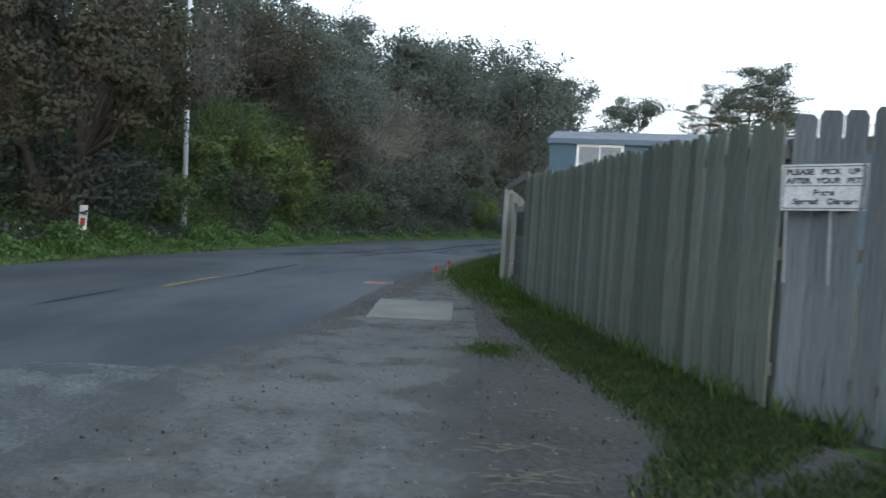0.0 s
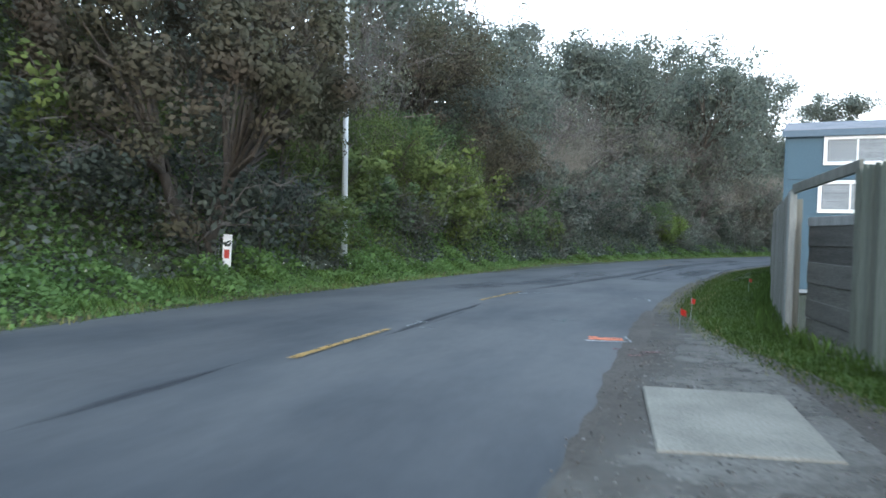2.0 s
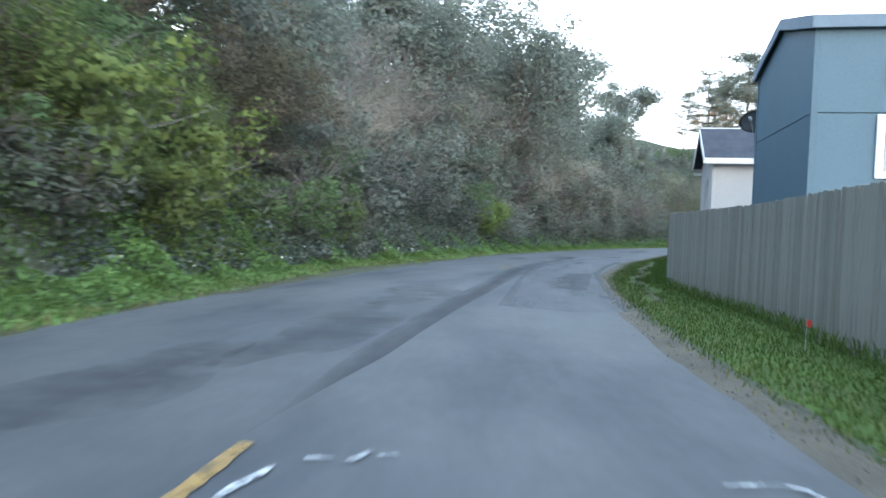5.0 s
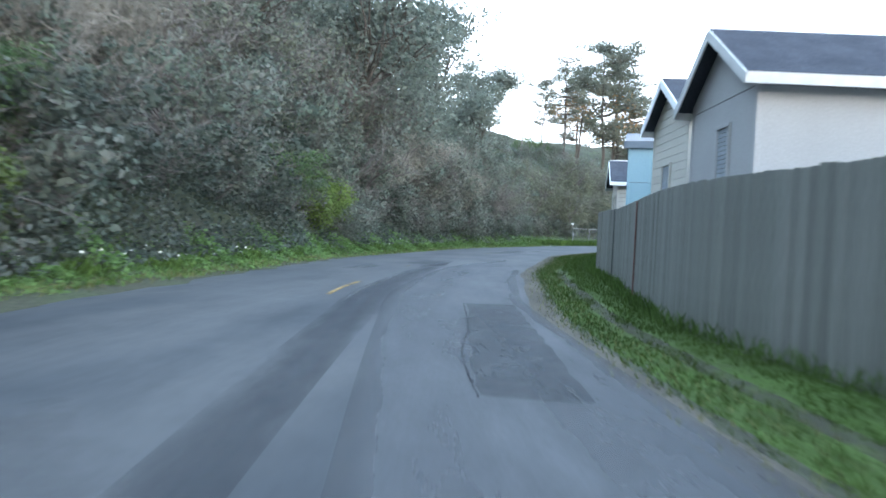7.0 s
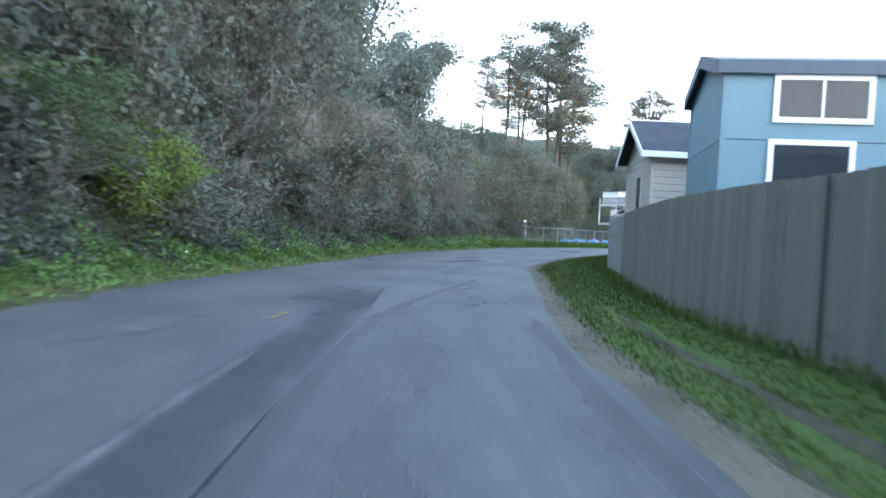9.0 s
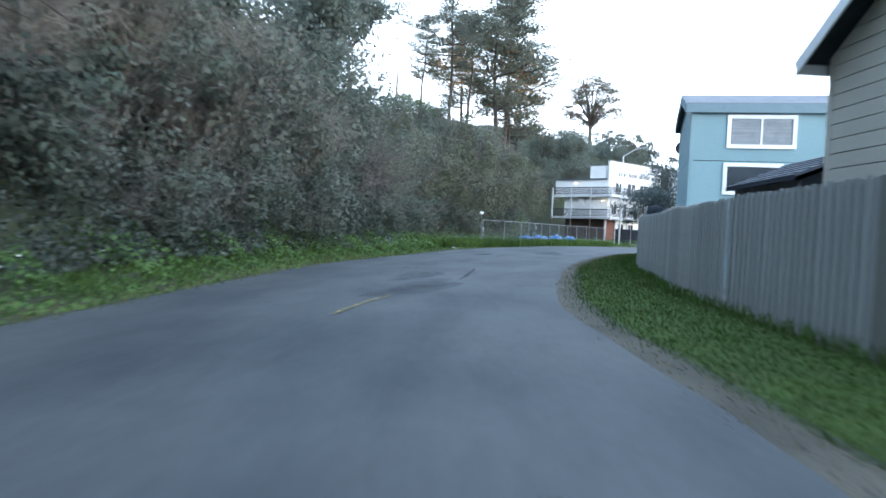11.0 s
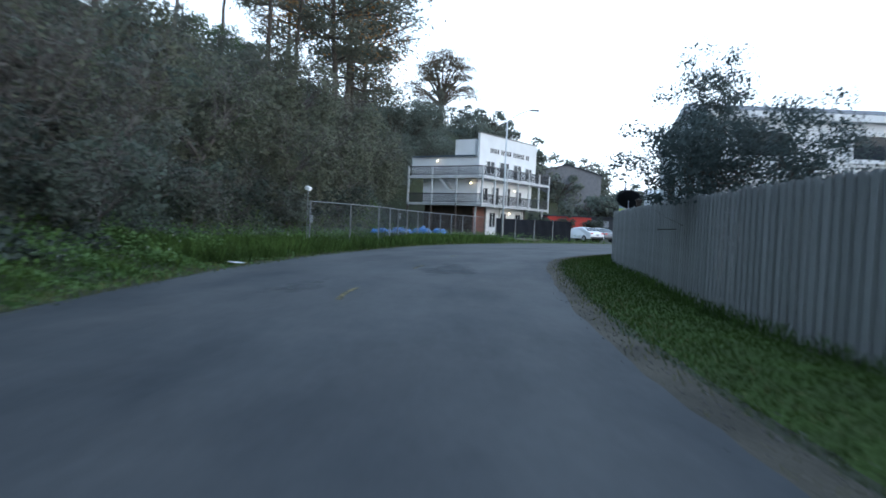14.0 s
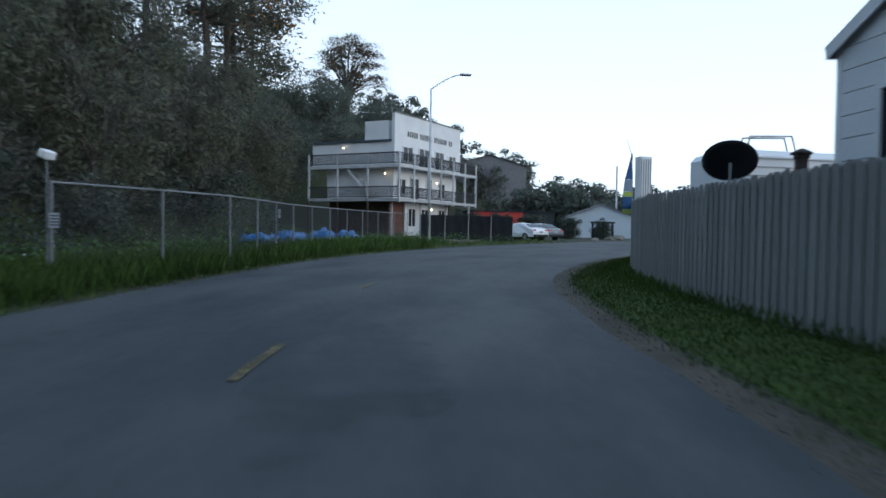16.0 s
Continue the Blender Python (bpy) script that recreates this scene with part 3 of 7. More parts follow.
def tree_kind(seed, height, trunk=0.35, girth=0.16, stems=1, depth=3, forks=3, count=9000, size=0.16, clump=0.45, lean=0.15, open_=0.75, rise=0.15, shrink=0.68, hang=0.0, leaf=None, bark=None, twigs=0, slim=0.55, skirt=0.0, flat=1.0, wide=0.42, cut=0.0):
    """The meshes of one kind of tree: trunk with limbs, and a crown of leaves in clumps."""
    rng = np.random.RandomState(seed)
    segs, tips = [], []
    for k in range(stems):
        a = rng.uniform(0, 6.28)
        way = np.array([np.cos(a) * lean, np.sin(a) * lean, 1.0]) * 1.0
        way /= np.linalg.norm(way)
        off = np.array([np.cos(a), np.sin(a), 0]) * (0.25 * (stems > 1))
        h = height * trunk * rng.uniform(0.85, 1.15)
        p = off - np.array([0, 0, 0.4])
        q = off + way * h
        segs.append((*p, *q, girth, girth * 0.75))
        for j in range(forks + 1):
            b = rng.uniform(0, 6.28)
            e = np.array([np.cos(b) * open_, np.sin(b) * open_, 0.8])
            grow(rng, q - way * h * 0.25 * rng.rand() * (j > 0), e / np.linalg.norm(e), height * (1 - trunk) * 0.46, girth * 0.6, depth - 1, segs, tips, 0.3, forks, shrink, rise, open_)
    tips = np.array(tips)
    top = tips[:, 2].max()
    s = height / max(top, 0.1)
    segs, tips = np.array(segs), tips * np.array([1, 1, s])
    segs[:, 2] *= s
    segs[:, 5] *= s
    k = wide * height / np.percentile(np.hypot(tips[:, 0], tips[:, 1]), 85)
    tips[:, :2] *= k
    segs[:, [0, 1, 3, 4]] *= k
    if twigs:
        a = tips[rng.randint(0, len(tips), twigs)]
        d = rng.randn(twigs, 3) * np.array([1, 1, 0.8]) + np.array([0, 0, 0.5 - hang])
        d /= np.linalg.norm(d, axis=1)[:, None]
        l = rng.uniform(0.3, 0.9, (twigs, 1)) * clump * 1.6
        fine = np.concatenate([a, a + d * l, np.full((twigs, 1), 0.010), np.full((twigs, 1), 0.004)], 1)
        b = a + d * l * rng.uniform(0.3, 0.8, (twigs, 1))
        d2 = d + rng.randn(twigs, 3) * 0.5
        fine2 = np.concatenate([b, b + d2 / np.linalg.norm(d2, axis=1)[:, None] * l * 0.6, np.full((twigs, 1), 0.007), np.full((twigs, 1), 0.003)], 1)
        segs = np.vstack([segs, fine, fine2])
    if not twigs:
        segs = segs[segs[:, 6] > girth * 0.2]
    fat, thin = segs[segs[:, 6] > 0.03], segs[segs[:, 6] <= 0.03]
    vs, fs = tubes(fat, 5)
    if len(thin):
        across = np.cross(thin[:, 3:6] - thin[:, :3], rng.randn(len(thin), 3))
        across /= np.linalg.norm(across, axis=1)[:, None] + 1e-9
        tv = np.stack([thin[:, :3] - across * thin[:, 6:7], thin[:, :3] + across * thin[:, 6:7], thin[:, 3:6] + across * thin[:, 7:8], thin[:, 3:6] - across * thin[:, 7:8]], 1).reshape(-1, 3)
        fs = np.vstack([fs, np.arange(len(tv)).reshape(-1, 4) + len(vs)])
        vs = np.vstack([vs, tv])
    wood = raw("trunk", vs, fs, bark or BARK, True)
    crown = None
    if count:
        k = min(len(tips), max(12, int(count / 85)))
        heads = tips[rng.permutation(len(tips))[:k]] + rng.randn(k, 3) * clump * 0.3
        pick = rng.randint(0, k, count)
        out = rng.randn(count, 3)
        out[:, 2] = np.where(out[:, 2] < 0, out[:, 2] * 0.45, out[:, 2])
        out /= np.linalg.norm(out, axis=1)[:, None]
        reach = clump * rng.uniform(0.75, 1.5, k)[pick, None] * rng.rand(count, 1) ** 0.30
        pts = heads[pick] + out * reach * np.array([1.15, 1.15, 0.85 * flat])
        pts[:, 2] -= np.abs(rng.randn(count)) * hang * 1.4
        if skirt:
            low = rng.rand(count) < skirt
            pts[low, 2] *= rng.uniform(0.15, 1.0, low.sum())
        pts[:, 2] = np.maximum(pts[:, 2], 0.1)
        keep = pts[:, 2] > cut
        pts, out, count = pts[keep], out[keep], int(keep.sum())
        crown = leafy("crown", pts, rng.uniform(0.6, 1.4, count) * size, rng, leaf or LEAF_DARK, out, np.array([0, 0, height * 0.45]), slim=slim, hang=hang)
    return wood, crown


def plant(name, label, kind, at, turn=0.0, scale=1.0, category="tree", group="", tall=1.0):
    """One tree or bush of a kind, standing on the ground."""
    x, y = at
    ob = thing(name, label, category, pose(x, y, gz(x, y) - 0.05, 0, 0, turn), group)
    ob.scale = (scale, scale, scale * tall)
    part("trunk", kind[0], None, ob)
    if kind[1]:
        part("crown", kind[1], None, ob)
    if len(kind) > 2:
        part("dry_needles", kind[2], None, ob)
    return ob


OAK = [tree_kind(s, 6.4, 0.28, 0.17, 2, 3, 3, 15000, 0.125, 0.62, 0.3, 0.9, 0.05, leaf=LEAF_OLIVE, wide=0.5) for s in (3, 4)]
DARK = [tree_kind(s, 8.0, 0.25, 0.16, 2, 3, 3, 7500, 0.225, 0.80, 0.2, 0.75, 0.18, leaf=LEAF_DARK, skirt=0.35, wide=0.40) for s in (11, 12, 13)]
BIG_DARK = [tree_kind(s, 12.5, 0.22, 0.20, 2, 3, 4, 14000, 0.225, 0.95, 0.2, 0.7, 0.2, leaf=LEAF_DARK, skirt=0.35, wide=0.33) for s in (14, 15)]
IVIED = [tree_kind(s, 6.5, 0.45, 0.16, 2, 3, 3, 15000, 0.12, 0.42, 0.25, 0.7, 0.3, hang=0.25, leaf=LEAF_IVY, skirt=0.7, wide=0.36) for s in (21, 22)]
MID = [tree_kind(s, 5.0, 0.22, 0.11, 3, 3, 3, 9000, 0.13, 0.50, 0.35, 0.8, 0.15, leaf=LEAF_MID, skirt=0.3, wide=0.5) for s in (31, 32)]
BROWN = [tree_kind(s, 4.2, 0.15, 0.07, 4, 2, 3, 3600, 0.18, 0.45, 0.45, 0.85, 0.12, leaf=LEAF_BRAMBLE, twigs=220, bark=TWIG, skirt=0.35, wide=0.6) for s in (41, 42)]
BARE = [tree_kind(s, 5.4, 0.18, 0.06, 4, 2, 4, 1800, 0.13, 0.55, 0.35, 0.75, 0.25, leaf=LEAF_GREYGREEN, twigs=1300, bark=TWIG, skirt=0.3, wide=0.48) for s in (51, 52)]
WILLOW = [tree_kind(s, 4.6, 0.16, 0.04, 7, 3, 4, 500, 0.10, 0.60, 0.30, 0.55, 0.5, leaf=LEAF_GREYGREEN, twigs=1500, bark=TWIG_PALE, wide=0.36) for s in (55, 56)]
FRESH = tree_kind(402, 2.2, 0.2, 0.04, 4, 2, 3, 3600, 0.12, 0.40, 0.4, 0.85, 0.1, leaf=LEAF_FRESH, skirt=0.35, wide=0.5)
MOSSY = [tree_kind(s, 7.5, 0.30, 0.14, 2, 3, 3, 4600, 0.29, 0.55, 0.2, 0.7, 0.12, hang=0.5, leaf=LEAF_GREYGREEN, twigs=300, bark=TWIG, slim=0.35, skirt=0.4, wide=0.42) for s in (61, 62)]
SKYLINE = [tree_kind(s, 9.5, 0.40, 0.17, 1, 3, 3, 8000, 0.21, 0.78, 0.12, 0.55, 0.3, leaf=LEAF_DARK, skirt=0.15, wide=0.30) for s in (71, 72, 73)]
COLUMN = [tree_kind(s, 10.0, 0.30, 0.18, 1, 3, 3, 10000, 0.19, 0.70, 0.05, 0.25, 0.6, leaf=LEAF_DARK, skirt=0.45, wide=0.16) for s in (76,)]

FENCE_BUSH = tree_kind(91, 4.4, 0.30, 0.05, 5, 3, 4, 21000, 0.08, 0.34, 0.22, 0.9, 0.22, leaf=LEAF_SCREEN, wide=0.45, cut=1.95)
SAPLING = tree_kind(93, 6.0, 0.35, 0.04, 3, 3, 4, 4600, 0.075, 0.30, 0.14, 0.5, 0.45, leaf=LEAF_SCREEN, wide=0.165, cut=1.9)
THICKET = [tree_kind(s, 2.4, 0.1, 0.03, 4, 2, 3, 2000, 0.15, 0.36, 0.5, 0.85, 0.1, leaf=m, twigs=t, bark=TWIG, skirt=0.4, wide=0.65) for s, m, t in ((201, LEAF_BRAMBLE, 250), (202, LEAF_IVY, 60), (203, LEAF_MID, 100), (204, LEAF_BRAMBLE, 400), (205, LEAF_DARK, 200), (206, LEAF_BUSH, 160))]
FAR_TREE = [tree_kind(s, 8.0, 0.2, 0.2, 2, 2, 3, 1500, 0.66, 1.2, 0.2, 0.7, 0.15, leaf=LEAF_DARK, skirt=0.35, wide=0.5) for s in (95, 96)]

SCRUB = [tree_kind(s, h, 0.12, 0.04, 4, 2, 3, c, z, 0.55, 0.5, 0.85, 0.12, leaf=m, twigs=t, bark=TWIG, skirt=0.4, wide=0.6) for s, h, c, z, m, t in ((301, 3.0, 1900, 0.21, LEAF_BRAMBLE, 100), (302, 3.4, 1900, 0.20, LEAF_MID, 80), (303, 3.2, 2000, 0.23, LEAF_DARK, 60), (304, 3.2, 700, 0.2, LEAF_BRAMBLE, 600), (305, 2.6, 1900, 0.21, LEAF_BUSH, 60))]


def dome_kind(seed, rx, rz, zc, count, size, leaf, clump=0.55, low=0.35, n=150):
    """A broad round-headed oak: forked trunk, and leaf clumps over a domed canopy that is hollow beneath."""
    r = np.random.RandomState(seed)
    segs, tips = [], []
    head = r.randn(n, 3)
    head[:, 2] = np.abs(head[:, 2]) * 1.1 - low
    head /= np.linalg.norm(head, axis=1)[:, None]
    lobes = 1 + 0.10 * np.sin(5 * np.arctan2(head[:, 1], head[:, 0]) + seed) + 0.06 * r.randn(n)
    head = head * np.array([rx, rx, rz]) * lobes[:, None] + np.array([0, 0, zc])
    for k in range(4):
        a = k * 1.6 + r.rand()
        q = np.array([np.cos(a) * 0.9, np.sin(a) * 0.9, zc * 0.45])
        segs.append((np.cos(a) * 0.15, np.sin(a) * 0.15, -0.4, *q, 0.17, 0.12))
        for j in np.argsort(((head[:, :2] - q[:2] * 3) ** 2).sum(1))[:16]:
            m = (q + head[j]) / 2 + r.randn(3) * 0.25
            segs.append((*q, *m, 0.07, 0.045)), segs.append((*m, *head[j], 0.045, 0.015))
    pick = r.randint(0, n, count)
    out = r.randn(count, 3)
    out[:, 2] = np.where(out[:, 2] < 0, out[:, 2] * 0.5, out[:, 2])
    out /= np.linalg.norm(out, axis=1)[:, None]
    pts = head[pick] + out * (clump * r.uniform(0.7, 1.4, n)[pick, None] * r.rand(count, 1) ** 0.35)
    return raw("trunk", *tubes(segs, 6), BARK, True), leafy("crown", pts, r.uniform(0.6, 1.4, count) * size, r, leaf, out, np.array([0, 0, zc]))


DOME_OAK = dome_kind(17, 3.15, 3.3, 3.6, 30000, 0.135, LEAF_OLIVE)


def cypress_kind(seed, height, reach, fork, leaf):
    """A wind-shaped cypress: short trunk, limbs fanned upwards, flat tiers of foliage with drooping rims."""
    r = np.random.RandomState(seed)
    segs, pts, outs = [(0, 0, -0.5, 0.1, 0, fork, 0.42, 0.32)], [], []
    for k in range(34):
        a, rise = k * 2.4 + r.rand() * 0.6, (k + 0.5) / 34
        wide = reach * math.sqrt(max(0.0, 1 - (rise * 0.97) ** 2)) * r.uniform(0.72, 1.05)
        tip = np.array([math.cos(a) * wide, math.sin(a) * wide, fork + 0.6 + (height - fork - 0.6) * (0.06 + 0.92 * rise)])
        root = np.array([0.1, 0, fork - 0.8 + 1.6 * rise])
        bend = root * 0.45 + tip * 0.55 + np.array([0, 0, 0.5]) + r.randn(3) * 0.2
        segs += [(*root, *bend, 0.17, 0.10), (*bend, *tip, 0.10, 0.03)]
        for at, n, spread in ((tip, 240, 1.15), (tip * 0.7 + bend * 0.3 + r.randn(3) * 0.3, 170, 1.0)):
            d = r.randn(n, 3) * np.array([0.85, 0.85, 0.20]) * spread
            d[:, 2] -= 0.16 * (d[:, 0] ** 2 + d[:, 1] ** 2)
            pts.append(at + d)
            outs.append(np.tile(np.array([math.cos(a) * 0.6, math.sin(a) * 0.6, 0.5]), (n, 1)))
    pts, outs = np.vstack(pts), np.vstack(outs)
    return raw("trunk", *tubes(segs, 6), BARK, True), leafy("crown", pts, r.uniform(0.18, 0.42, len(pts)), r, leaf, outs, slim=0.4)


CYPRESS = cypress_kind(23, 15.8, 6.0, 6.4, LEAF_CYPRESS)


def pine_kind(seed, height, leaf=LEAF_PINE):
    """A tall open pine: bare trunk, level limbs, flat clumps of needles."""
    rng = np.random.RandomState(seed)
    segs, pts = [], []
    p, r = np.array([0, 0, -0.5]), height * 0.016
    steps = 12
    bend = rng.randn(2) * 0.03
    for i in range(steps):
        q = p + np.array([bend[0] + rng.randn() * 0.04, bend[1] + rng.randn() * 0.04, 1]) * height / steps
        segs.append((*p, *q, r * (1 - 0.07 * i), r * (1 - 0.07 * (i + 1))))
        if i >= steps * 0.30:
            for k in range(rng.randint(2, 5)):
                a = rng.uniform(0, 6.28)
                span = height * rng.uniform(0.06, 0.24) * (1.15 - 0.6 * abs(i / steps - 0.65) * 2)
                e = q + np.array([np.cos(a), np.sin(a), rng.uniform(-0.05, 0.45)]) * span
                m = (q + e) / 2 + np.array([0, 0, -0.1 * span])
                segs.append((*q, *m, r * 0.35, r * 0.25)), segs.append((*m, *e, r * 0.25, r * 0.08))
                for c in (m * 0.4 + e * 0.6, e, e + rng.randn(3) * 0.5):
                    pts.append(c + rng.randn(95, 3) * np.array([0.60, 0.60, 0.24]) * rng.uniform(0.7, 1.3) * height / 17 + np.array([0, 0, 0.15]))
        p = q
    pts.append(p + rng.randn(500, 3) * np.array([0.9, 0.9, 0.5]) * height / 17)
    pts = np.vstack(pts)
    # needle clump on one side, coloured as if caught by low sun
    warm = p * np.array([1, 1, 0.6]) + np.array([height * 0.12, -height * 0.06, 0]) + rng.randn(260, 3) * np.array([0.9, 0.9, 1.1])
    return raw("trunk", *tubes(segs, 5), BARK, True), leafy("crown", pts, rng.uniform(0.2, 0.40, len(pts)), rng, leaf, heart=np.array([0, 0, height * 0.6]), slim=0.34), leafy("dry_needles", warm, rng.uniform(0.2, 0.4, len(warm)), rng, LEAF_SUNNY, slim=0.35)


PINE = [pine_kind(s, 17) for s in (101, 102, 103)]

rng = np.random.RandomState(5)
foot_fine = curve(FOOT, 0.5)
tangent = np.gradient(foot_fine, axis=0)
tangent /= np.hypot(*tangent.T)[:, None]
uphill = np.stack([-tangent[:, 1], tangent[:, 0]], 1)


def on_bank(y, d):
    """A place d metres up the bank from its foot, level with y along it."""
    k = int(np.argmin(np.abs(foot_fine[:, 1] - y)))
    return foot_fine[k] + uphill[k] * d


WORDS = {
    "oak": ("evergreen_oak", "broad evergreen oak with olive-brown leaves overhanging the verge", OAK),
    "dark": ("evergreen_tree", "dense dark evergreen tree on the hillside", DARK),
    "ivied": ("ivy_clad_tree", "tree smothered in bright yellow-green ivy", IVIED),
    "mid": ("leafy_shrub", "leafy green shrub on the roadside bank", MID),
    "brown": ("bramble_thicket", "brownish tangled bramble thicket at the foot of the bank", BROWN),
    "bare": ("bare_shrub", "bare grey twiggy shrub without leaves", BARE),
    "mossy": ("mossy_tree", "grey-green tree with drooping lichen-hung branches", MOSSY),
    "sky": ("hilltop_tree", "tall open-crowned tree on the crest of the hill", SKYLINE),
    "column": ("ivy_column_tree", "narrow upright tree wrapped in dark ivy", COLUMN),
}


WORDS["big"] = ("tall_evergreen", "tall dense evergreen tree wrapped in ivy on the slope", BIG_DARK)
WORDS["overhang"] = ("overhanging_tree", "tall dark tree leaning out over the road edge", SKYLINE)
WORDS["green"] = ("leafy_thicket", "low green thicket of ivy and young leaves on the bank", [THICKET[1], THICKET[2], THICKET[5]])
# darker leaf mix carries the shadow at the feet of the trees
WORDS["gloom"] = ("dark_thicket", "low bramble thicket tumbling down to the verge, leaves darkened for shadow", [THICKET[0], THICKET[4], THICKET[5]])
WORDS["thicket"] = ("low_thicket", "low tangled thicket of leaves and twigs along the verge", THICKET)


def stand(kind, y, d, scale=1.0, tall=1.0):
    name, label, kinds = WORDS[kind]
    plant(name, label, kinds[rng.randint(len(kinds))], on_bank(y, d), rng.uniform(0, 360), scale * rng.uniform(0.92, 1.08), "shrub" if "shrub" in name or "thicket" in name else "tree", "trees on the bank", tall)


# the near bank, from the start of the road to the bend
for y, d, k, s in ((9.5, 2.6, "ivied", 0.75), (14.5, 3.0, "ivied", 0.5), (12.5, 6, "oak", 1.25), (18, 5.5, "dark", 1.1), (24, 4.5, "dark", 1.0), (26.5, 2.2, "bare", 0.9), (28.2, 1.9, "ivied", 0.62), (24.6, 1.8, "ivied", 0.55), (31.6, 1.2, "ivied", 0.6), (35.2, 1.5, "ivied", 0.5), (31, 3.6, "bare", 1.1), (30.2, 1.8, "ivied", 0.7), (32.5, 1.4, "thicket", 1.3), (33.4, 2.0, "ivied", 0.5), (34.5, 2.4, "mid", 0.8), (36, 4.5, "oak", 1.0), (38.5, 2.0, "oak", 0.72), (41, 4.0, "dark", 0.9), (41.5, 1.6, "brown", 0.9), (44, 1.8, "mid", 0.5), (46, 3.6, "bare", 1.1), (47.5, 2.0, "brown", 0.9), (49, 4.5, "bare", 1.15), (52, 2.2, "brown", 1.0), (54, 4.2, "bare", 1.2), (57, 3.2, "brown", 1.1), (59.5, 1.4, "mid", 0.55), (61, 4.4, "bare", 1.1), (64, 2.6, "brown", 1.1), (67, 4.6, "bare", 1.2), (69, 2.0, "brown", 1.0), (72, 3.6, "bare", 1.0), (75, 2.2, "brown", 1.0), (78, 4.4, "brown", 1.1), (80, 2.0, "bare", 0.9), (83, 3.2, "brown", 1.0), (86, 1.6, "brown", 0.9), (88, 4.2, "bare", 0.9), (91, 2.2, "brown", 0.9), (94, 3.5, "brown", 0.8), (97, 1.8, "brown", 0.8), (100, 3.0, "mid", 0.6), (102, 1.2, "brown", 0.7), (104, 2.6, "mossy", 0.75), (106.5, 1.0, "mossy", 0.8), (109, 3.2, "mossy", 0.8), (111, 0.8, "mossy", 0.8), (113.5, 3.0, "mossy", 0.85), (115.5, 1.0, "mossy", 0.8), (118.5, 3.0, "mossy", 0.85), (121.5, 1.8, "mossy", 0.8), (125, 3.0, "brown", 0.9), (130, 2.6, "brown", 0.9), (135, 3.0, "brown", 0.9)):
    stand(k, y, d, s)
# the trees behind them, up the slope
oak = plant("evergreen_oak", "broad evergreen oak with a domed olive-brown crown overhanging the verge", DOME_OAK, (-10.6, 19.5), 30, 1.0, "tree", "trees on the bank")
for y in np.arange(56, 134, 3.1):
    for d in (5.2, 8.6, 12.2):
        plant("hillside_scrub", "grey-brown scrub bush on the steep hillside", SCRUB[rng.randint(5)], on_bank(y + rng.uniform(-1.2, 1.2), d + rng.uniform(-1.2, 1.2)), rng.uniform(0, 360), rng.uniform(0.7, 1.15) * float(np.interp(y, [92, 102], [1, 0.74])), "shrub", "scrub on the hillside")
for y, d, k, s in ((105, 3.5, "mossy", 0.55), (108, 4.0, "mossy", 0.5), (112, 4.0, "mossy", 0.55), (115, 5.0, "mossy", 0.45), (118, 4.2, "mossy", 0.55), (122, 4.4, "mossy", 0.6), (126, 5.0, "mossy", 0.6), (131, 5.0, "mossy", 0.75), (136, 4.0, "mossy", 0.75), (141, 3.0, "mossy", 0.8), (128, 1.6, "mossy", 0.7), (134, 1.4, "mossy", 0.7), (97, 1.0, "bare", 0.75), (93, 1.2, "bare", 0.8), (89.5, 1.0, "bare", 0.8)):
    stand(k, y, d, s)
for y, d, k, s in ((4, 3, "oak", 1.2), (8, 7, "dark", 1.1), (12, 10.5, "dark", 1.2), (16, 8, "dark", 1.1), (20, 12, "dark", 1.15), (22.5, 7.5, "dark", 1.1), (27, 9, "dark", 1.1), (30, 13, "sky", 1.0), (31, 7, "dark", 1.0), (35, 9.5, "dark", 1.05), (38, 13, "sky", 0.95), (39.5, 7, "dark", 1.0), (43, 9.5, "dark", 1.1), (46, 13, "sky", 1.0), (47, 6.8, "dark", 0.95), (50.5, 9, "dark", 1.1), (54, 6.5, "dark", 0.9), (55, 12, "sky", 1.0), (58, 9, "dark", 1.05), (61.5, 6.5, "brown", 1.3), (62.5, 11.5, "dark", 1.0), (65, 8, "dark", 0.95), (68, 12.5, "sky", 1.0), (69.5, 7, "brown", 1.3), (71, 10, "dark", 0.95), (74, 14, "column", 1.0), (75, 8, "dark", 0.85), (78, 11, "dark", 0.9), (80, 6.5, "brown", 1.25), (82, 14, "sky", 1.0), (83, 9, "dark", 0.8), (86, 12, "dark", 0.85), (87.5, 6.8, "brown", 1.1), (90, 9.5, "dark", 0.75), (92, 12, "brown", 0.9), (94.5, 6.5, "brown", 0.8), (97, 10, "brown", 0.7), (100, 7, "brown", 0.6), (104, 9.5, "brown", 0.6), (110, 7.5, "brown", 0.7), (116, 7, "brown", 0.7), (122, 6.5, "brown", 0.8), (128, 7, "brown", 0.9)):
    stand(k, y, d, s)
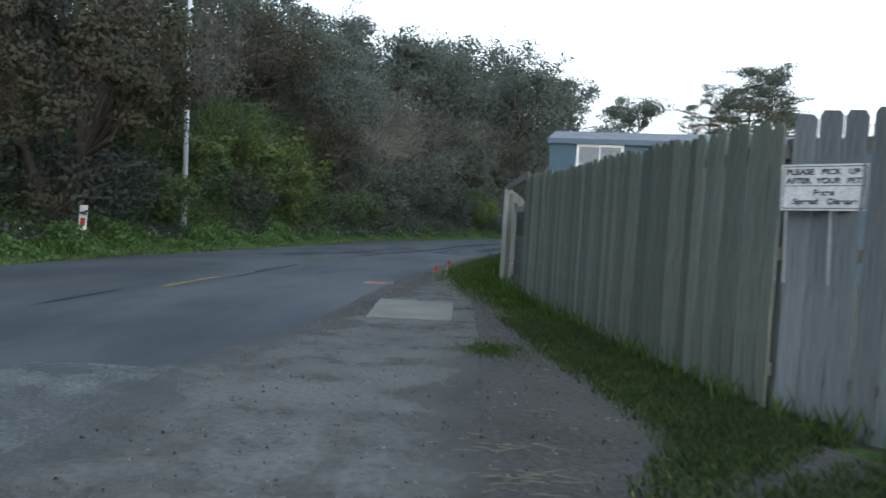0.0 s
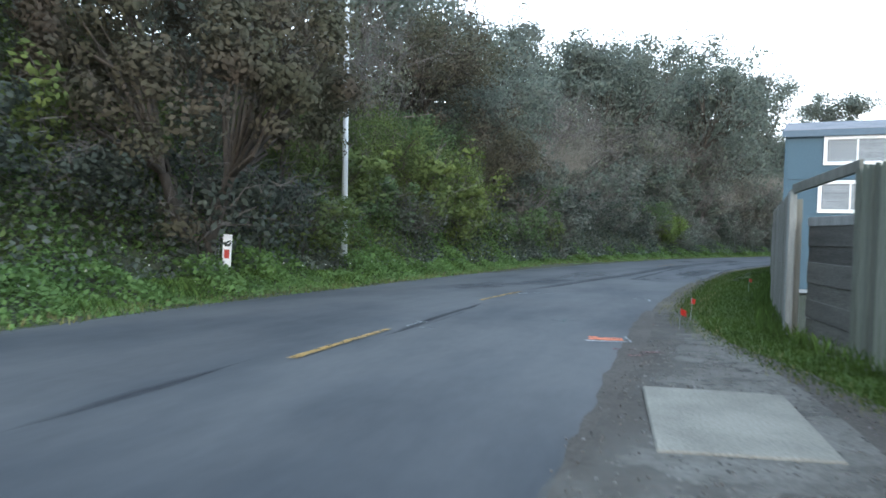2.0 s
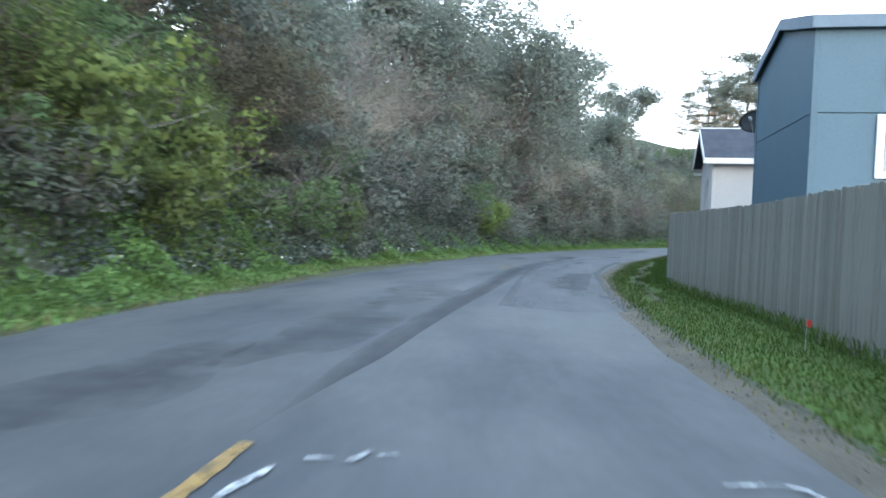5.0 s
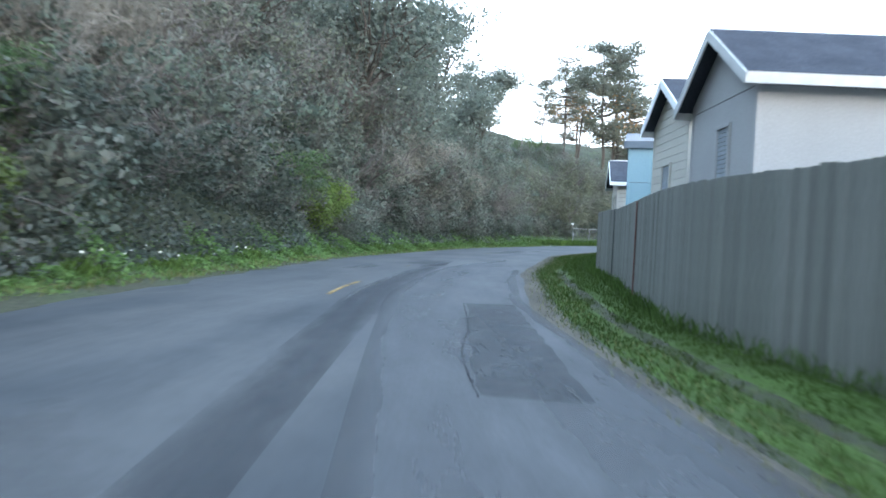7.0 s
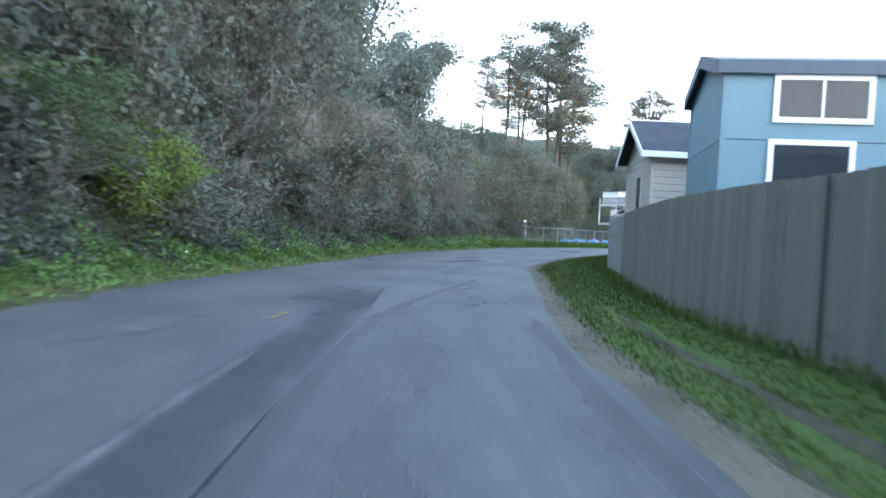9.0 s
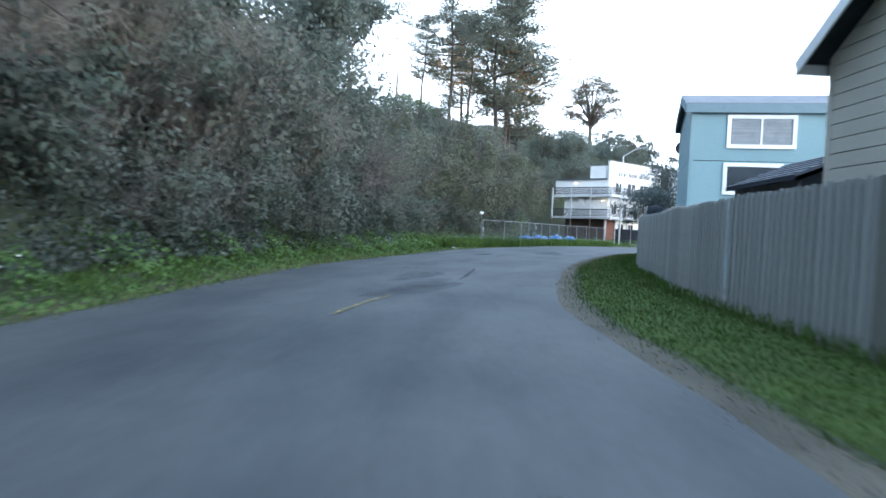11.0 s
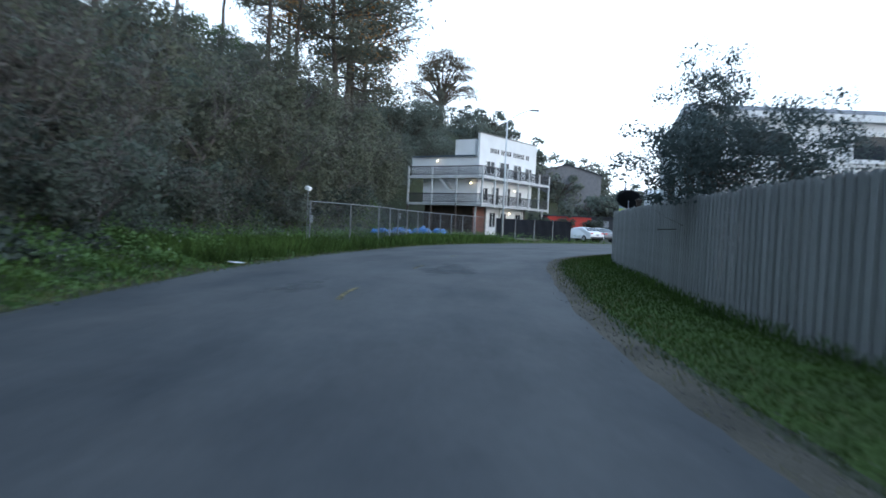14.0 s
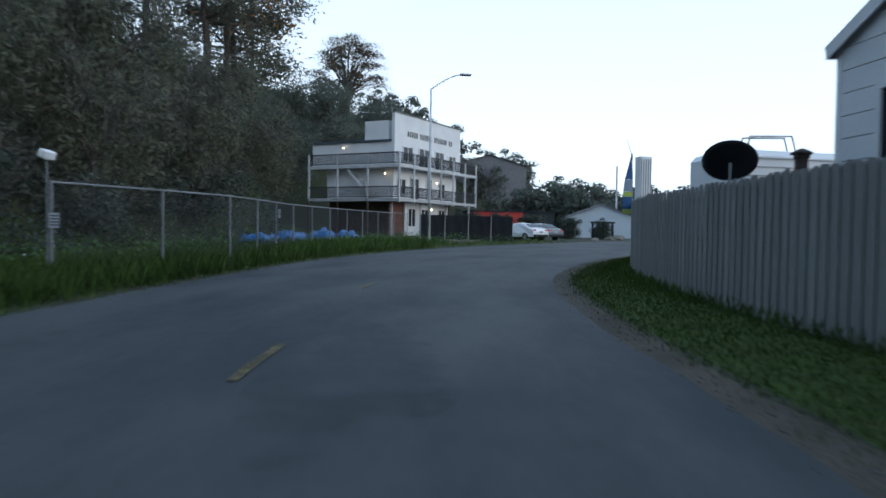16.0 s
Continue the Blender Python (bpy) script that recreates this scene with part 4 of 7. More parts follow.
# the low fringe along the verge
for i, y in enumerate(np.arange(8, 120, 1.9)):
    name, label, kinds = WORDS["green" if y < 30 else "thicket" if y < 44 or i % 7 == 0 else "gloom"]
    plant(name, label, kinds[rng.randint(len(kinds))], on_bank(y + rng.uniform(-0.5, 0.5), rng.uniform(0.3, 1.6)), rng.uniform(0, 360), rng.uniform(0.75, 1.25), "shrub", "trees on the bank", rng.uniform(0.75, 1.1))
for x, y, k, s in ((14.3, 88.0, "column", 1.46), (6.3, 75.0, "big", 1.26), (1.6, 70.6, "column", 1.4), (9.0, 80.5, "sky", 1.55), (29.0, 119.0, "sky", 1.1), (32.0, 121.5, "sky", 1.2), (26.5, 116.0, "dark", 1.0), (22.2, 95.6, "overhang", 1.18), (13.2, 82.2, "brown", 1.25), (15.2, 85.2, "brown", 1.2), (12.0, 80.2, "brown", 1.2), (9.0, 78.5, "dark", 1.1), (19.5, 91.2, "dark", 0.95), (25.0, 99.0, "brown", 1.2), (21.0, 93.6, "brown", 1.2), (-1.5, 66.0, "big", 0.96), (-5, 62, "sky", 1.15), (11.0, 85.0, "dark", 1.1), (8.5, 94, "sky", 1.3), (13, 97, "sky", 1.2), (6, 84, "dark", 1.2), (-1, 80, "sky", 1.1), (18, 100, "dark", 0.9), (22.5, 108, "dark", 0.8)):
    name, label, kinds = WORDS[k]
    plant(name, label, kinds[rng.randint(len(kinds))], (x, y), rng.uniform(0, 360), s, "tree", "trees on the bank")
for i, (x, y, top) in enumerate(((41.5, 127, 23.5), (46.5, 129.5, 28), (51, 134, 27), (58, 138, 33), (62, 143, 34.5), (66, 147, 34), (70, 152, 31), (55, 142, 30))):
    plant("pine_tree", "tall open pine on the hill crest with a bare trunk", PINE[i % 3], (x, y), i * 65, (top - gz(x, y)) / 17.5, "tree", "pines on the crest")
plant("cypress_tree", "lone spreading cypress on the skyline behind the white building", CYPRESS, (141.4, 223.5), 40, 1.49, "tree")
for x, y, s in ((80, 156, 0.85), (84, 157, 0.8), (88, 158, 0.85), (92, 157.5, 0.95), (86, 162, 0.95), (96, 159, 0.95), (99, 163, 0.9), (90, 163, 1.0), (82, 161, 0.9), (77, 154.5, 0.8)):
    plant("evergreen_tree", "dense dark evergreen tree on the hillside", DARK[int(x) % 3], (x, y), x * 37, s, "tree", "trees on the bank")
plant("bushy_tree", "dark-leaved bush rising behind the board fence", FENCE_BUSH, (35.2, 84.5), 15, 1.0, "tree")
snag = thing("dead_snag", "bare dead tree trunk with broken stubs on the crest", "dead tree", pose(36.3, 121.7, gz(36.3, 121.7) - 0.2, 0, 4, 0))
part("trunk", raw("trunk", *tubes([(0, 0, 0, 0.1, 0, 2.6, 0.16, 0.12), (0.1, 0, 2.6, -0.05, 0.1, 5.2, 0.12, 0.05), (0.1, 0, 2.4, 0.8, 0.1, 3.0, 0.05, 0.02), (0.05, 0.05, 3.4, -0.7, 0, 3.8, 0.04, 0.02), (0, 0.05, 4.2, 0.5, 0.1, 4.7, 0.03, 0.01)], 6), BARK_PALE, True), None, snag)
plant("leafy_sapling", "slender open sapling with sparse leaves behind the board fence", SAPLING, (36.2, 86.15), 100, 1.0, "tree")


def strew(name, label, mat, count, size, ys, ds, rise, mask=None, seed=1, up=0.3, slim=0.6):
    """Ground cover on the bank: leaves in mounds that follow the slope."""
    r = np.random.RandomState(seed)
    k = np.where((foot_fine[:, 1] > ys[0]) & (foot_fine[:, 1] < ys[1]))[0]
    i = k[r.randint(0, len(k), count)]
    d = ds[0] + (ds[1] - ds[0]) * r.rand(count) ** 1.5
    p = foot_fine[i] + uphill[i] * d[:, None] + tangent[i] * r.uniform(-0.3, 0.3, (count, 1))
    lump = 0.5 + 0.5 * np.sin(p[:, 0] * 1.3 + 2 * np.sin(p[:, 1] * 0.5)) * np.sin(p[:, 1] * 1.1 + 0.7 * p[:, 0])
    if mask is not None:
        keep = np.sin(p[:, 0] * 0.5 + p[:, 1] * 0.37 + 1.7 * np.sin(p[:, 1] * 0.21)) * mask > -0.25
        p, lump, d = p[keep], lump[keep], d[keep]
    z = ground_z(p[:, 0], p[:, 1]) + rise * (0.25 + lump) * r.rand(len(p)) ** 0.6 * np.clip((d - ds[0]) / 0.8 + 0.25, 0, 1)
    pts = np.concatenate([p, z[:, None]], 1)
    tagged(new(name, leafy(name, pts, r.uniform(0.6, 1.4, len(pts)) * size, r, mat, up=up, slim=slim)), label, "undergrowth", kind="stuff")


strew("bramble_cover", "tangled grey-brown bramble and leaf cover on the bank", LEAF_BRAMBLE, 90000, 0.15, (-12, 150), (-0.5, 13), 1.3, 1, 2)
strew("ivy_cover", "bright ivy carpeting the lower bank", LEAF_IVY, 60000, 0.11, (-12, 40), (-0.4, 7), 1.3, -1, 3)
strew("low_green_cover", "dark green undergrowth spreading up the hillside", LEAF_DARK, 38000, 0.15, (-12, 125), (-0.6, 12), 0.9, None, 4)
strew("bramble_mound", "dense bramble mound sloping down to the verge", LEAF_BUSH, 34000, 0.13, (30, 104), (-0.5, 3.4), 1.15, None, 7)
strew("hill_scrub", "dark scrub covering the upper hillside", LEAF_DARK, 22000, 0.30, (50, 190), (4, 30), 0.9, None, 6)

strew("hill_grass", "green grass and weeds on the open hillside above the chain-link fence", LEAF_MID, 12000, 0.22, (86, 106), (2.5, 14), 0.7, None, 8)
def on_bank(y, d):
    """A place on the bank, d metres uphill of its foot."""
    i = int(np.argmin(np.abs(foot_fine[:, 1] - y)))
    return tuple(foot_fine[i] + uphill[i] * d)


for i, (y, d, s) in enumerate(((72.0, 1.6, 0.9), (75.5, 2.2, 1.1), (78.5, 1.5, 0.95), (81.5, 2.4, 1.15), (85.0, 1.7, 0.9), (47.0, 2.4, 0.9), (51.0, 3.2, 1.0))):
    plant("bare_willow", "pale leafless willow shrub with many fine upright twigs", WILLOW[i % 2], on_bank(y, d), i * 67, s, "shrub", "bare willows on the bank")
for i, (y, d, s) in enumerate(((61.5, 0.5, 0.8), (62.6, 0.8, 1.0), (63.8, 0.9, 0.75))):
    plant("fresh_bush", "bright yellow-green leafy bush at the foot of the bank", FRESH, on_bank(y, d), i * 80, s, "bush", "bright bushes on the bank")


def blades(points, height, width, rng, mat, name, label, category="grass", lean=0.35):
    """Grass: bent tapering blades."""
    n = len(points)
    a = rng.uniform(0, 6.28, n)
    side = np.stack([np.cos(a), np.sin(a), np.zeros(n)], 1) * (width * 0.5)
    h = (height * rng.uniform(0.5, 1.3, n))[:, None]
    b = rng.uniform(0, 6.28, n)
    tip = np.stack([np.cos(b) * lean, np.sin(b) * lean, np.ones(n)], 1)
    v = np.stack([points - side, points + side, points + tip * h * np.array([0.4, 0.4, 0.6]) + side * 0.7, points + tip * h], 1).reshape(-1, 3)
    i = np.arange(n)[:, None] * 4
    f = np.concatenate([i + np.array([[0, 1, 2]]), i + np.array([[0, 2, 3]])])
    return tagged(new(name, raw(name, v, f, mat)), label, category, kind="stuff")


def between(line_a, line_b, count, seed, t0=0.0, t1=1.0, ys=(-5, 104), power=1.0):
    """Random places between two lines."""
    r = np.random.RandomState(seed)
    a = curve(line_a, 0.25)
    a = a[(a[:, 1] > ys[0]) & (a[:, 1] < ys[1])]
    b = match(a, line_b)
    i = r.randint(0, len(a), count)
    t = (t0 + (t1 - t0) * r.rand(count) ** power)[:, None]
    p = a[i] * (1 - t) + b[i] * t + r.uniform(-0.15, 0.15, (count, 2))
    return np.concatenate([p, ground_z(p[:, 0], p[:, 1])[:, None]], 1), r


lawn_line = [(0.9, 1.5), (1.02, 3.0), (1.2, 3.6), (1.48, 4.3), (1.36, 5.6), (1.08, 7.7), (0.8, 10.8), (0.2, 13.8), (-0.12, 16.5), (-0.02, 18)] + [tuple(p) for p in beside(21, 104, 0.42)[::6]]
fence_line = FENCE_CORNER + FENCE_A[1:] + FENCE_B
turf_a = curve(lawn_line, 0.3)
turf_b = match(turf_a, fence_line)
tagged(new("turf", ribbon("turf", turf_a, turf_b, TURF, -0.012, 6, 0.05, 0.0, 0.012)), "thin turf between the shoulder and the fence", "turf", kind="structure")
p, r = between(lawn_line, fence_line, 100000, 21, 0.0, 1.05, (1.5, 104))
off = -beyond(p[:, 0], p[:, 1], right_line)
rut = (np.abs(off - 1.25 - 0.15 * np.sin(p[:, 1] * 0.9)) < 0.16 + 0.10 * np.sin(p[:, 1] * 2.3)) & (p[:, 1] > 33) & (p[:, 1] < 55) & (r.rand(len(p)) < 0.85)
p, off = p[~rut], off[~rut]
p[:, 2] -= 0.01
blades(p, 0.055, 0.014, r, GRASS, "lawn_grass", "short bright green grass along the foot of the fence")
r = np.random.RandomState(29)
p = np.array([0.55, 7.1]) + r.randn(700, 2) * np.array([0.16, 0.22])
blades(np.concatenate([p, ground_z(p[:, 0], p[:, 1])[:, None]], 1), 0.05, 0.012, r, GRASS, "grass_tuft", "small tuft of grass growing through the dirt")
p, r = between(lawn_line, fence_line, 26000, 33, -0.03, 1.05, (1.5, 9.5))
p[:, 2] -= 0.01
blades(p, 0.075, 0.013, r, GRASS_DULL, "corner_grass", "thick dull green grass at the fence corner", lean=0.6)
p, r = between(fence_line, lawn_line, 9000, 22, 0.02, 0.16)
blades(p, 0.20, 0.014, r, GRASS_TALL, "fence_grass", "longer grass growing against the fence boards")
p, r = between(lawn_line, fence_line, 7000, 23, -0.12, 0.35)
blades(p, 0.06, 0.012, r, GRASS_DRY, "dry_grass", "sparse dry grass at the edge of the shoulder")
p, r = between(LEFT, FOOT, 52000, 24, -0.02, 1.15, (6, 118), 0.95)
clumps = 0.5 + 0.5 * np.sin(p[:, 0] * 1.9 + p[:, 1] * 1.3) * np.sin(p[:, 1] * 0.8 - p[:, 0] * 1.1 + 1)
sward = np.clip((beyond(p[:, 0], p[:, 1], left_line) + 0.1) / 0.9, 0.25, 1)
blades(p, (0.07 + 0.24 * clumps ** 1.5) * sward, 0.016, r, GRASS_TALL, "verge_grass", "lush green grass and weeds on the verge", lean=0.6)
p, r = between(LEFT, FOOT, 9000, 25, -0.03, 0.25, (6, 118))
blades(p, 0.10, 0.013, r, GRASS_DRY, "verge_edge_grass", "short yellowish grass at the edge of the road")
p, r = between(LEFT, FOOT, 60000, 26, 0.04, 1.15, (6, 118), 0.85)
q, r = between(LEFT, FOOT, 42000, 36, 0.10, 2.0, (6, 38), 0.9)
p = np.vstack([p, q])
heap = np.clip(np.sin(p[:, 0] * 1.1 + p[:, 1] * 1.7) * np.sin(p[:, 1] * 0.9 - 0.6 * p[:, 0]) + 0.45 + 0.35 * np.sin(p[:, 1] * 3.1 + 2.3 * p[:, 0]), 0.10, 1.2)
rise = np.clip((beyond(p[:, 0], p[:, 1], left_line) - 0.15) / 1.3, 0.12, 1)
p[:, 2] += r.rand(len(p)) ** 0.45 * heap * 0.58 * rise
tagged(new("verge_weeds", leafy("verge_weeds", p, r.uniform(0.05, 0.13, len(p)), r, LEAF_WEED, up=0.6, slim=0.75)), "broad-leaved weeds heaped over the verge", "weeds", kind="stuff")
p, r = between(LEFT, FOOT, 450, 27, 0.4, 1.2, (8, 110))
p[:, 2] += r.uniform(0.2, 0.5, len(p))
tagged(new("verge_blossom", leafy("verge_blossom", p, r.uniform(0.04, 0.07, len(p)), r, BLOSSOM, up=0.6, slim=0.9)), "small pale blossoms scattered on the verge", "flowers", kind="stuff")


chain_line = [(22.5, 91.6), (28, 97.2), (32.6, 100.4), (35.2, 102.1), (38, 104.2), (45.5, 110.8), (54, 116.4), (61.6, 120)]
p, r = between([q for q in LEFT if 24 < q[0] < 64], chain_line, 22000, 28, 0.10, 1.25, (93, 119))
blades(p, 0.45, 0.02, r, GRASS_TALL, "fence_side_grass", "tall grass growing along the chain-link fence")


tagged(new("dirt_rut", ribbon("dirt_rut", beside(33, 55, 1.0), beside(33, 55, 1.48), RUT, -0.008, 5, 0.08, 0, 0.02)), "bare dirt rut worn into the grass", "rut", kind="structure")


# ---- forecourt: coarse asphalt, grit, slab ----
def flat_patch(name, outline, mat, lift, label, category, step=0.3, rag=0.0, seed=1, kind="structure"):
    """A thin flat patch on the road with an uneven rim."""
    r = np.random.RandomState(seed)
    o = np.array(outline, float)
    o = np.vstack([o, o[:1]])
    rim = np.vstack([np.linspace(a, b, max(2, int(np.hypot(*(b - a)) / step) + 1))[:-1] for a, b in zip(o[:-1], o[1:])])
    rim = rim + r.randn(*rim.shape) * rag
    bm = bmesh.new()
    f = bm.faces.new([bm.verts.new((x, y, float(base_z(y)) + lift)) for x, y in rim])
    f.normal_update()
    if f.normal.z < 0:
        f.normal_flip()
    bmesh.ops.triangulate(bm, faces=[f])
    return tagged(new(name, finish(bm, name, mat)), label, category, kind=kind)


fore_l = curve([(-2.2, -8), (-2.2, 0), (-2.3, 3.6), (-2.2, 6.0), (-1.7, 8), (-1.2, 11), (-0.75, 14.5), (-0.4, 18.5)], 0.25)
fore_r = curve([(2.4, -8), (1.3, 0), (0.7, 3.2), (0.55, 4.6), (0.6, 6.4), (0.62, 9.0), (0.6, 12), (0.3, 15), (0.2, 18.5)], 0.25)
base_r = curve([(5, -8), (3.6, 2.2), (2.5, 4.3), (1.75, 6.4), (1.2, 9.0), (0.85, 12), (0.3, 15), (0.2, 18.5)], 0.25)
k = min(len(fore_l), len(fore_r))
fore_l, fore_r, base_r = [f[np.linspace(0, len(f) - 1, k).astype(int)] for f in (fore_l, fore_r, base_r)]
tagged(new("forecourt_base", ribbon("forecourt_base", match(base_r, RIGHT) + np.array([-0.1, 0]), base_r, DIRT, 0.003, 8, 0.03, 0.0, 0.0)), "packed brown dirt of the forecourt", "forecourt", kind="structure")
tagged(new("gravel_forecourt", ribbon("gravel_forecourt", fore_l, fore_r, FORECOURT, 0.010, 12, 0.05, 0.0, 0.03)), "gritty brown dirt forecourt strewn with small stones", "forecourt", kind="structure")
flat_patch("coarse_apron", ((-8.6, -8), (-1.1, -8), (-1.25, 0), (-1.35, 3.0), (-1.42, 4.4), (-1.68, 5.6), (-3.3, 5.35), (-5.5, 5.2), (-8.0, 5.3)), ASPHALT_OLD, 0.007, "old coarse asphalt apron with worn stones", "pavement", rag=0.05, seed=5)
p, r = between([(-1.6, 1), (-1.4, 6), (-1.0, 10), (-0.6, 14)], [(1.5, 1), (1.4, 6), (0.9, 10), (0.3, 14)], 2600, 31, -0.12, 1.05, (1, 15), 1.0)
i = np.arange(len(p))
segs = np.concatenate([p[:, :2], base_z(p[:, 1])[:, None] + 0.004, p[:, :2] + r.randn(len(p), 2) * 0.008, base_z(p[:, 1])[:, None] + 0.013 + 0.006 * r.rand(len(p), 1) ** 2, r.uniform(0.004, 0.016, (len(p), 1)), r.uniform(0.003, 0.010, (len(p), 1))], 1)
tagged(new("loose_stones", raw("loose_stones", *tubes(segs, 5), STONE)), "small loose stones scattered over the grit", "gravel", kind="stuff")
p, r = between([tuple(q) for q in beside(14, 103, -0.1)[::5]], [tuple(q) for q in beside(14, 103, 0.7)[::5]], 2600, 32, 0.1, 0.9, (14, 103))
segs = np.concatenate([p[:, :2], base_z(p[:, 1])[:, None] - 0.006, p[:, :2] + r.randn(len(p), 2) * 0.008, base_z(p[:, 1])[:, None] + 0.004 + 0.007 * r.rand(len(p), 1) ** 2, r.uniform(0.004, 0.014, (len(p), 1)), r.uniform(0.002, 0.008, (len(p), 1))], 1)
tagged(new("shoulder_stones", raw("shoulder_stones", *tubes(segs, 5), STONE)), "small loose stones along the sandy shoulder", "gravel", kind="stuff")

srng = np.random.RandomState(44)
for x, y, n, spread, label in ((0.42, 3.45, 26, 0.20, "wisp of dry straw lying on the dirt"), (0.38, 3.95, 14, 0.14, "wisp of dry straw lying on the dirt"), (0.78, 4.75, 3, 0.12, "dry broken twig lying on the dirt"), (0.05, 5.3, 3, 0.15, "dry broken twig lying on the dirt"), (0.95, 5.9, 4, 0.12, "dry broken twig lying on the dirt")):
    wisp = thing("straw_wisp" if n > 5 else "dry_twig", label, "straw" if n > 5 else "twig", pose(x, y, base_z(y) + 0.016))
    a = srng.uniform(-0.5, 0.5, n)
    c = srng.randn(n, 2) * spread * np.array([1, 0.5])
    e = np.stack([np.cos(a), np.sin(a)], 1) * srng.uniform(0.03, 0.09, (n, 1))
    tagged(part("stalk", raw("stalk", *tubes(np.concatenate([c - e, srng.uniform(0, 0.008, (n, 1)), c + e, srng.uniform(0, 0.014, (n, 1)), np.full((n, 1), 0.002), np.full((n, 1), 0.0015)], 1), 4), STRAW), None, wisp), kind="stuff")

bm = bmesh.new()
extrude(bm, [(-0.92, 8.97), (0.17, 9.09), (0.22, 10.92), (-0.92, 10.86)], 0.10, pose(0, 0, base_z(9.9) - 0.015) @ Matrix(((1, 0, 0, 0), (0, 0, 1, 0), (0, 1, 0, 0), (0, 0, 0, 1))))
bmesh.ops.bevel(bm, geom=list(bm.edges), offset=0.012, segments=1, affect="EDGES")
tagged(new("concrete_slab", finish(bm, "concrete_slab", CONCRETE)), "pale worn concrete utility slab set in the dirt", "concrete slab")


# ---- unseen pale gravel behind the fence, added to bounce light under the eaves ----
BOUNCE_GRAVEL = material("pale_bounce_gravel", (0.36, 0.35, 0.33), (0.27, 0.26, 0.245), scale=0.8, fine=24, rough=0.95, bump=0.4, spread=0.2)
park_a = curve(FENCE_B[3:-3], 1.0)
run_t = np.gradient(park_a, axis=0)
run_t /= np.hypot(*run_t.T)[:, None]
park_side = np.stack([run_t[:, 1], -run_t[:, 0]], 1)
tagged(new("gravel_yard", ribbon("gravel_yard", park_a + park_side * 0.10, park_a + park_side * np.array([[9.0]]), BOUNCE_GRAVEL, 0.03, 10)), "unseen pale gravel added behind the board fence to bounce light onto the eaves", "gravel", kind="structure")


# ---- road markings, seams, patches ----
def stroke(name, points, width, mat, label, category="road marking", lift=0.014, seed=0, rag=0.0, group=""):
    """A painted or poured line on the road."""
    q = curve(points, 0.12) if len(points) > 2 else np.linspace(points[0], points[1], max(3, int(np.hypot(points[1][0] - points[0][0], points[1][1] - points[0][1]) / 0.12)))
    t = np.gradient(q, axis=0)
    t /= np.hypot(*t.T)[:, None] + 1e-9
    s = np.stack([t[:, 1], -t[:, 0]], 1)
    r = np.random.RandomState(seed)
    w = width * 0.5 * (1 + r.randn(len(q), 2) * rag)
    g = np.stack([q - s * w[:, :1], q + s * w[:, 1:]], 1)
    z = base_z(g[..., 1]) + lift
    return tagged(new(name, sheet(name, np.concatenate([g, z[..., None]], -1), mat, False)), label, category, group)


centre = [(-4.7, 4), (-4.3, 11.0), (-4.1, 13.6), (-3.9, 16.5), (-3.75, 18.9), (-3.33, 22.0), (-2.1, 29), (-0.5, 36.5), (1.15, 43.2), (2.3, 46.5), (4.5, 52), (8.0, 59.5), (12.7, 67.7), (17.9, 73.9), (22.5, 80.7), (27.0, 86.5), (28.4, 88.1), (32.8, 92.1), (34, 93.2), (40, 98.4), (50, 104)]
mid_line = curve(centre, 0.1)
mid_y = mid_line[:, 1]


def along(y):
    return tuple(mid_line[np.argmin(np.abs(mid_y - y))])


for i, (a, b) in enumerate(((11.1, 13.7), (18.9, 22.0), (43.3, 46.5), (53.0, 53.7), (67.4, 69.9), (86.5, 88.1), (92.1, 93.3), (97.4, 98.2))):
    stroke("centre_line_dash", [(along(v)[0] + 0.05 * (i == 2), along(v)[1]) for v in (a, (a + b) / 2, b)], 0.10, YELLOW if i < 3 else YELLOW_FADED, "worn yellow centre line dash painted on asphalt", seed=i, rag=0.12, group="centre line dashes")


def lane_strip(name, label, y0, y1, o0, o1, mat, lift, wobble, taper=2.2, last=0.0, drift=0.0, until=0.0):
    """A strip of surface that follows the centre line, between two offsets to its right; it may begin narrower, drifted to one side, and come into line later."""
    k = (mid_y >= y0) & (mid_y <= y1)
    q = mid_line[k][::4]
    t = np.gradient(q, axis=0)
    t /= np.hypot(*t.T)[:, None]
    side = np.stack([t[:, 1], -t[:, 0]], 1)
    run = np.r_[0, np.cumsum(np.hypot(*np.diff(q, axis=0).T))]
    full = np.clip(np.minimum(run / taper, (run[-1] - run) / (last or taper)), 0.05, 1)[:, None]
    mid, half = (o0 + o1) / 2, (o1 - o0) / 2
    if until:
        late = np.clip((until - q[:, 1:]) / (until - y0), 0, 1)
        mid, half = mid + drift * late, half * (1 - 0.6 * late)
    tagged(new(name, ribbon(name, q + side * (mid - half * full), q + side * (mid + half * full), mat, lift, 5, wobble)), label, "road patch", kind="structure")


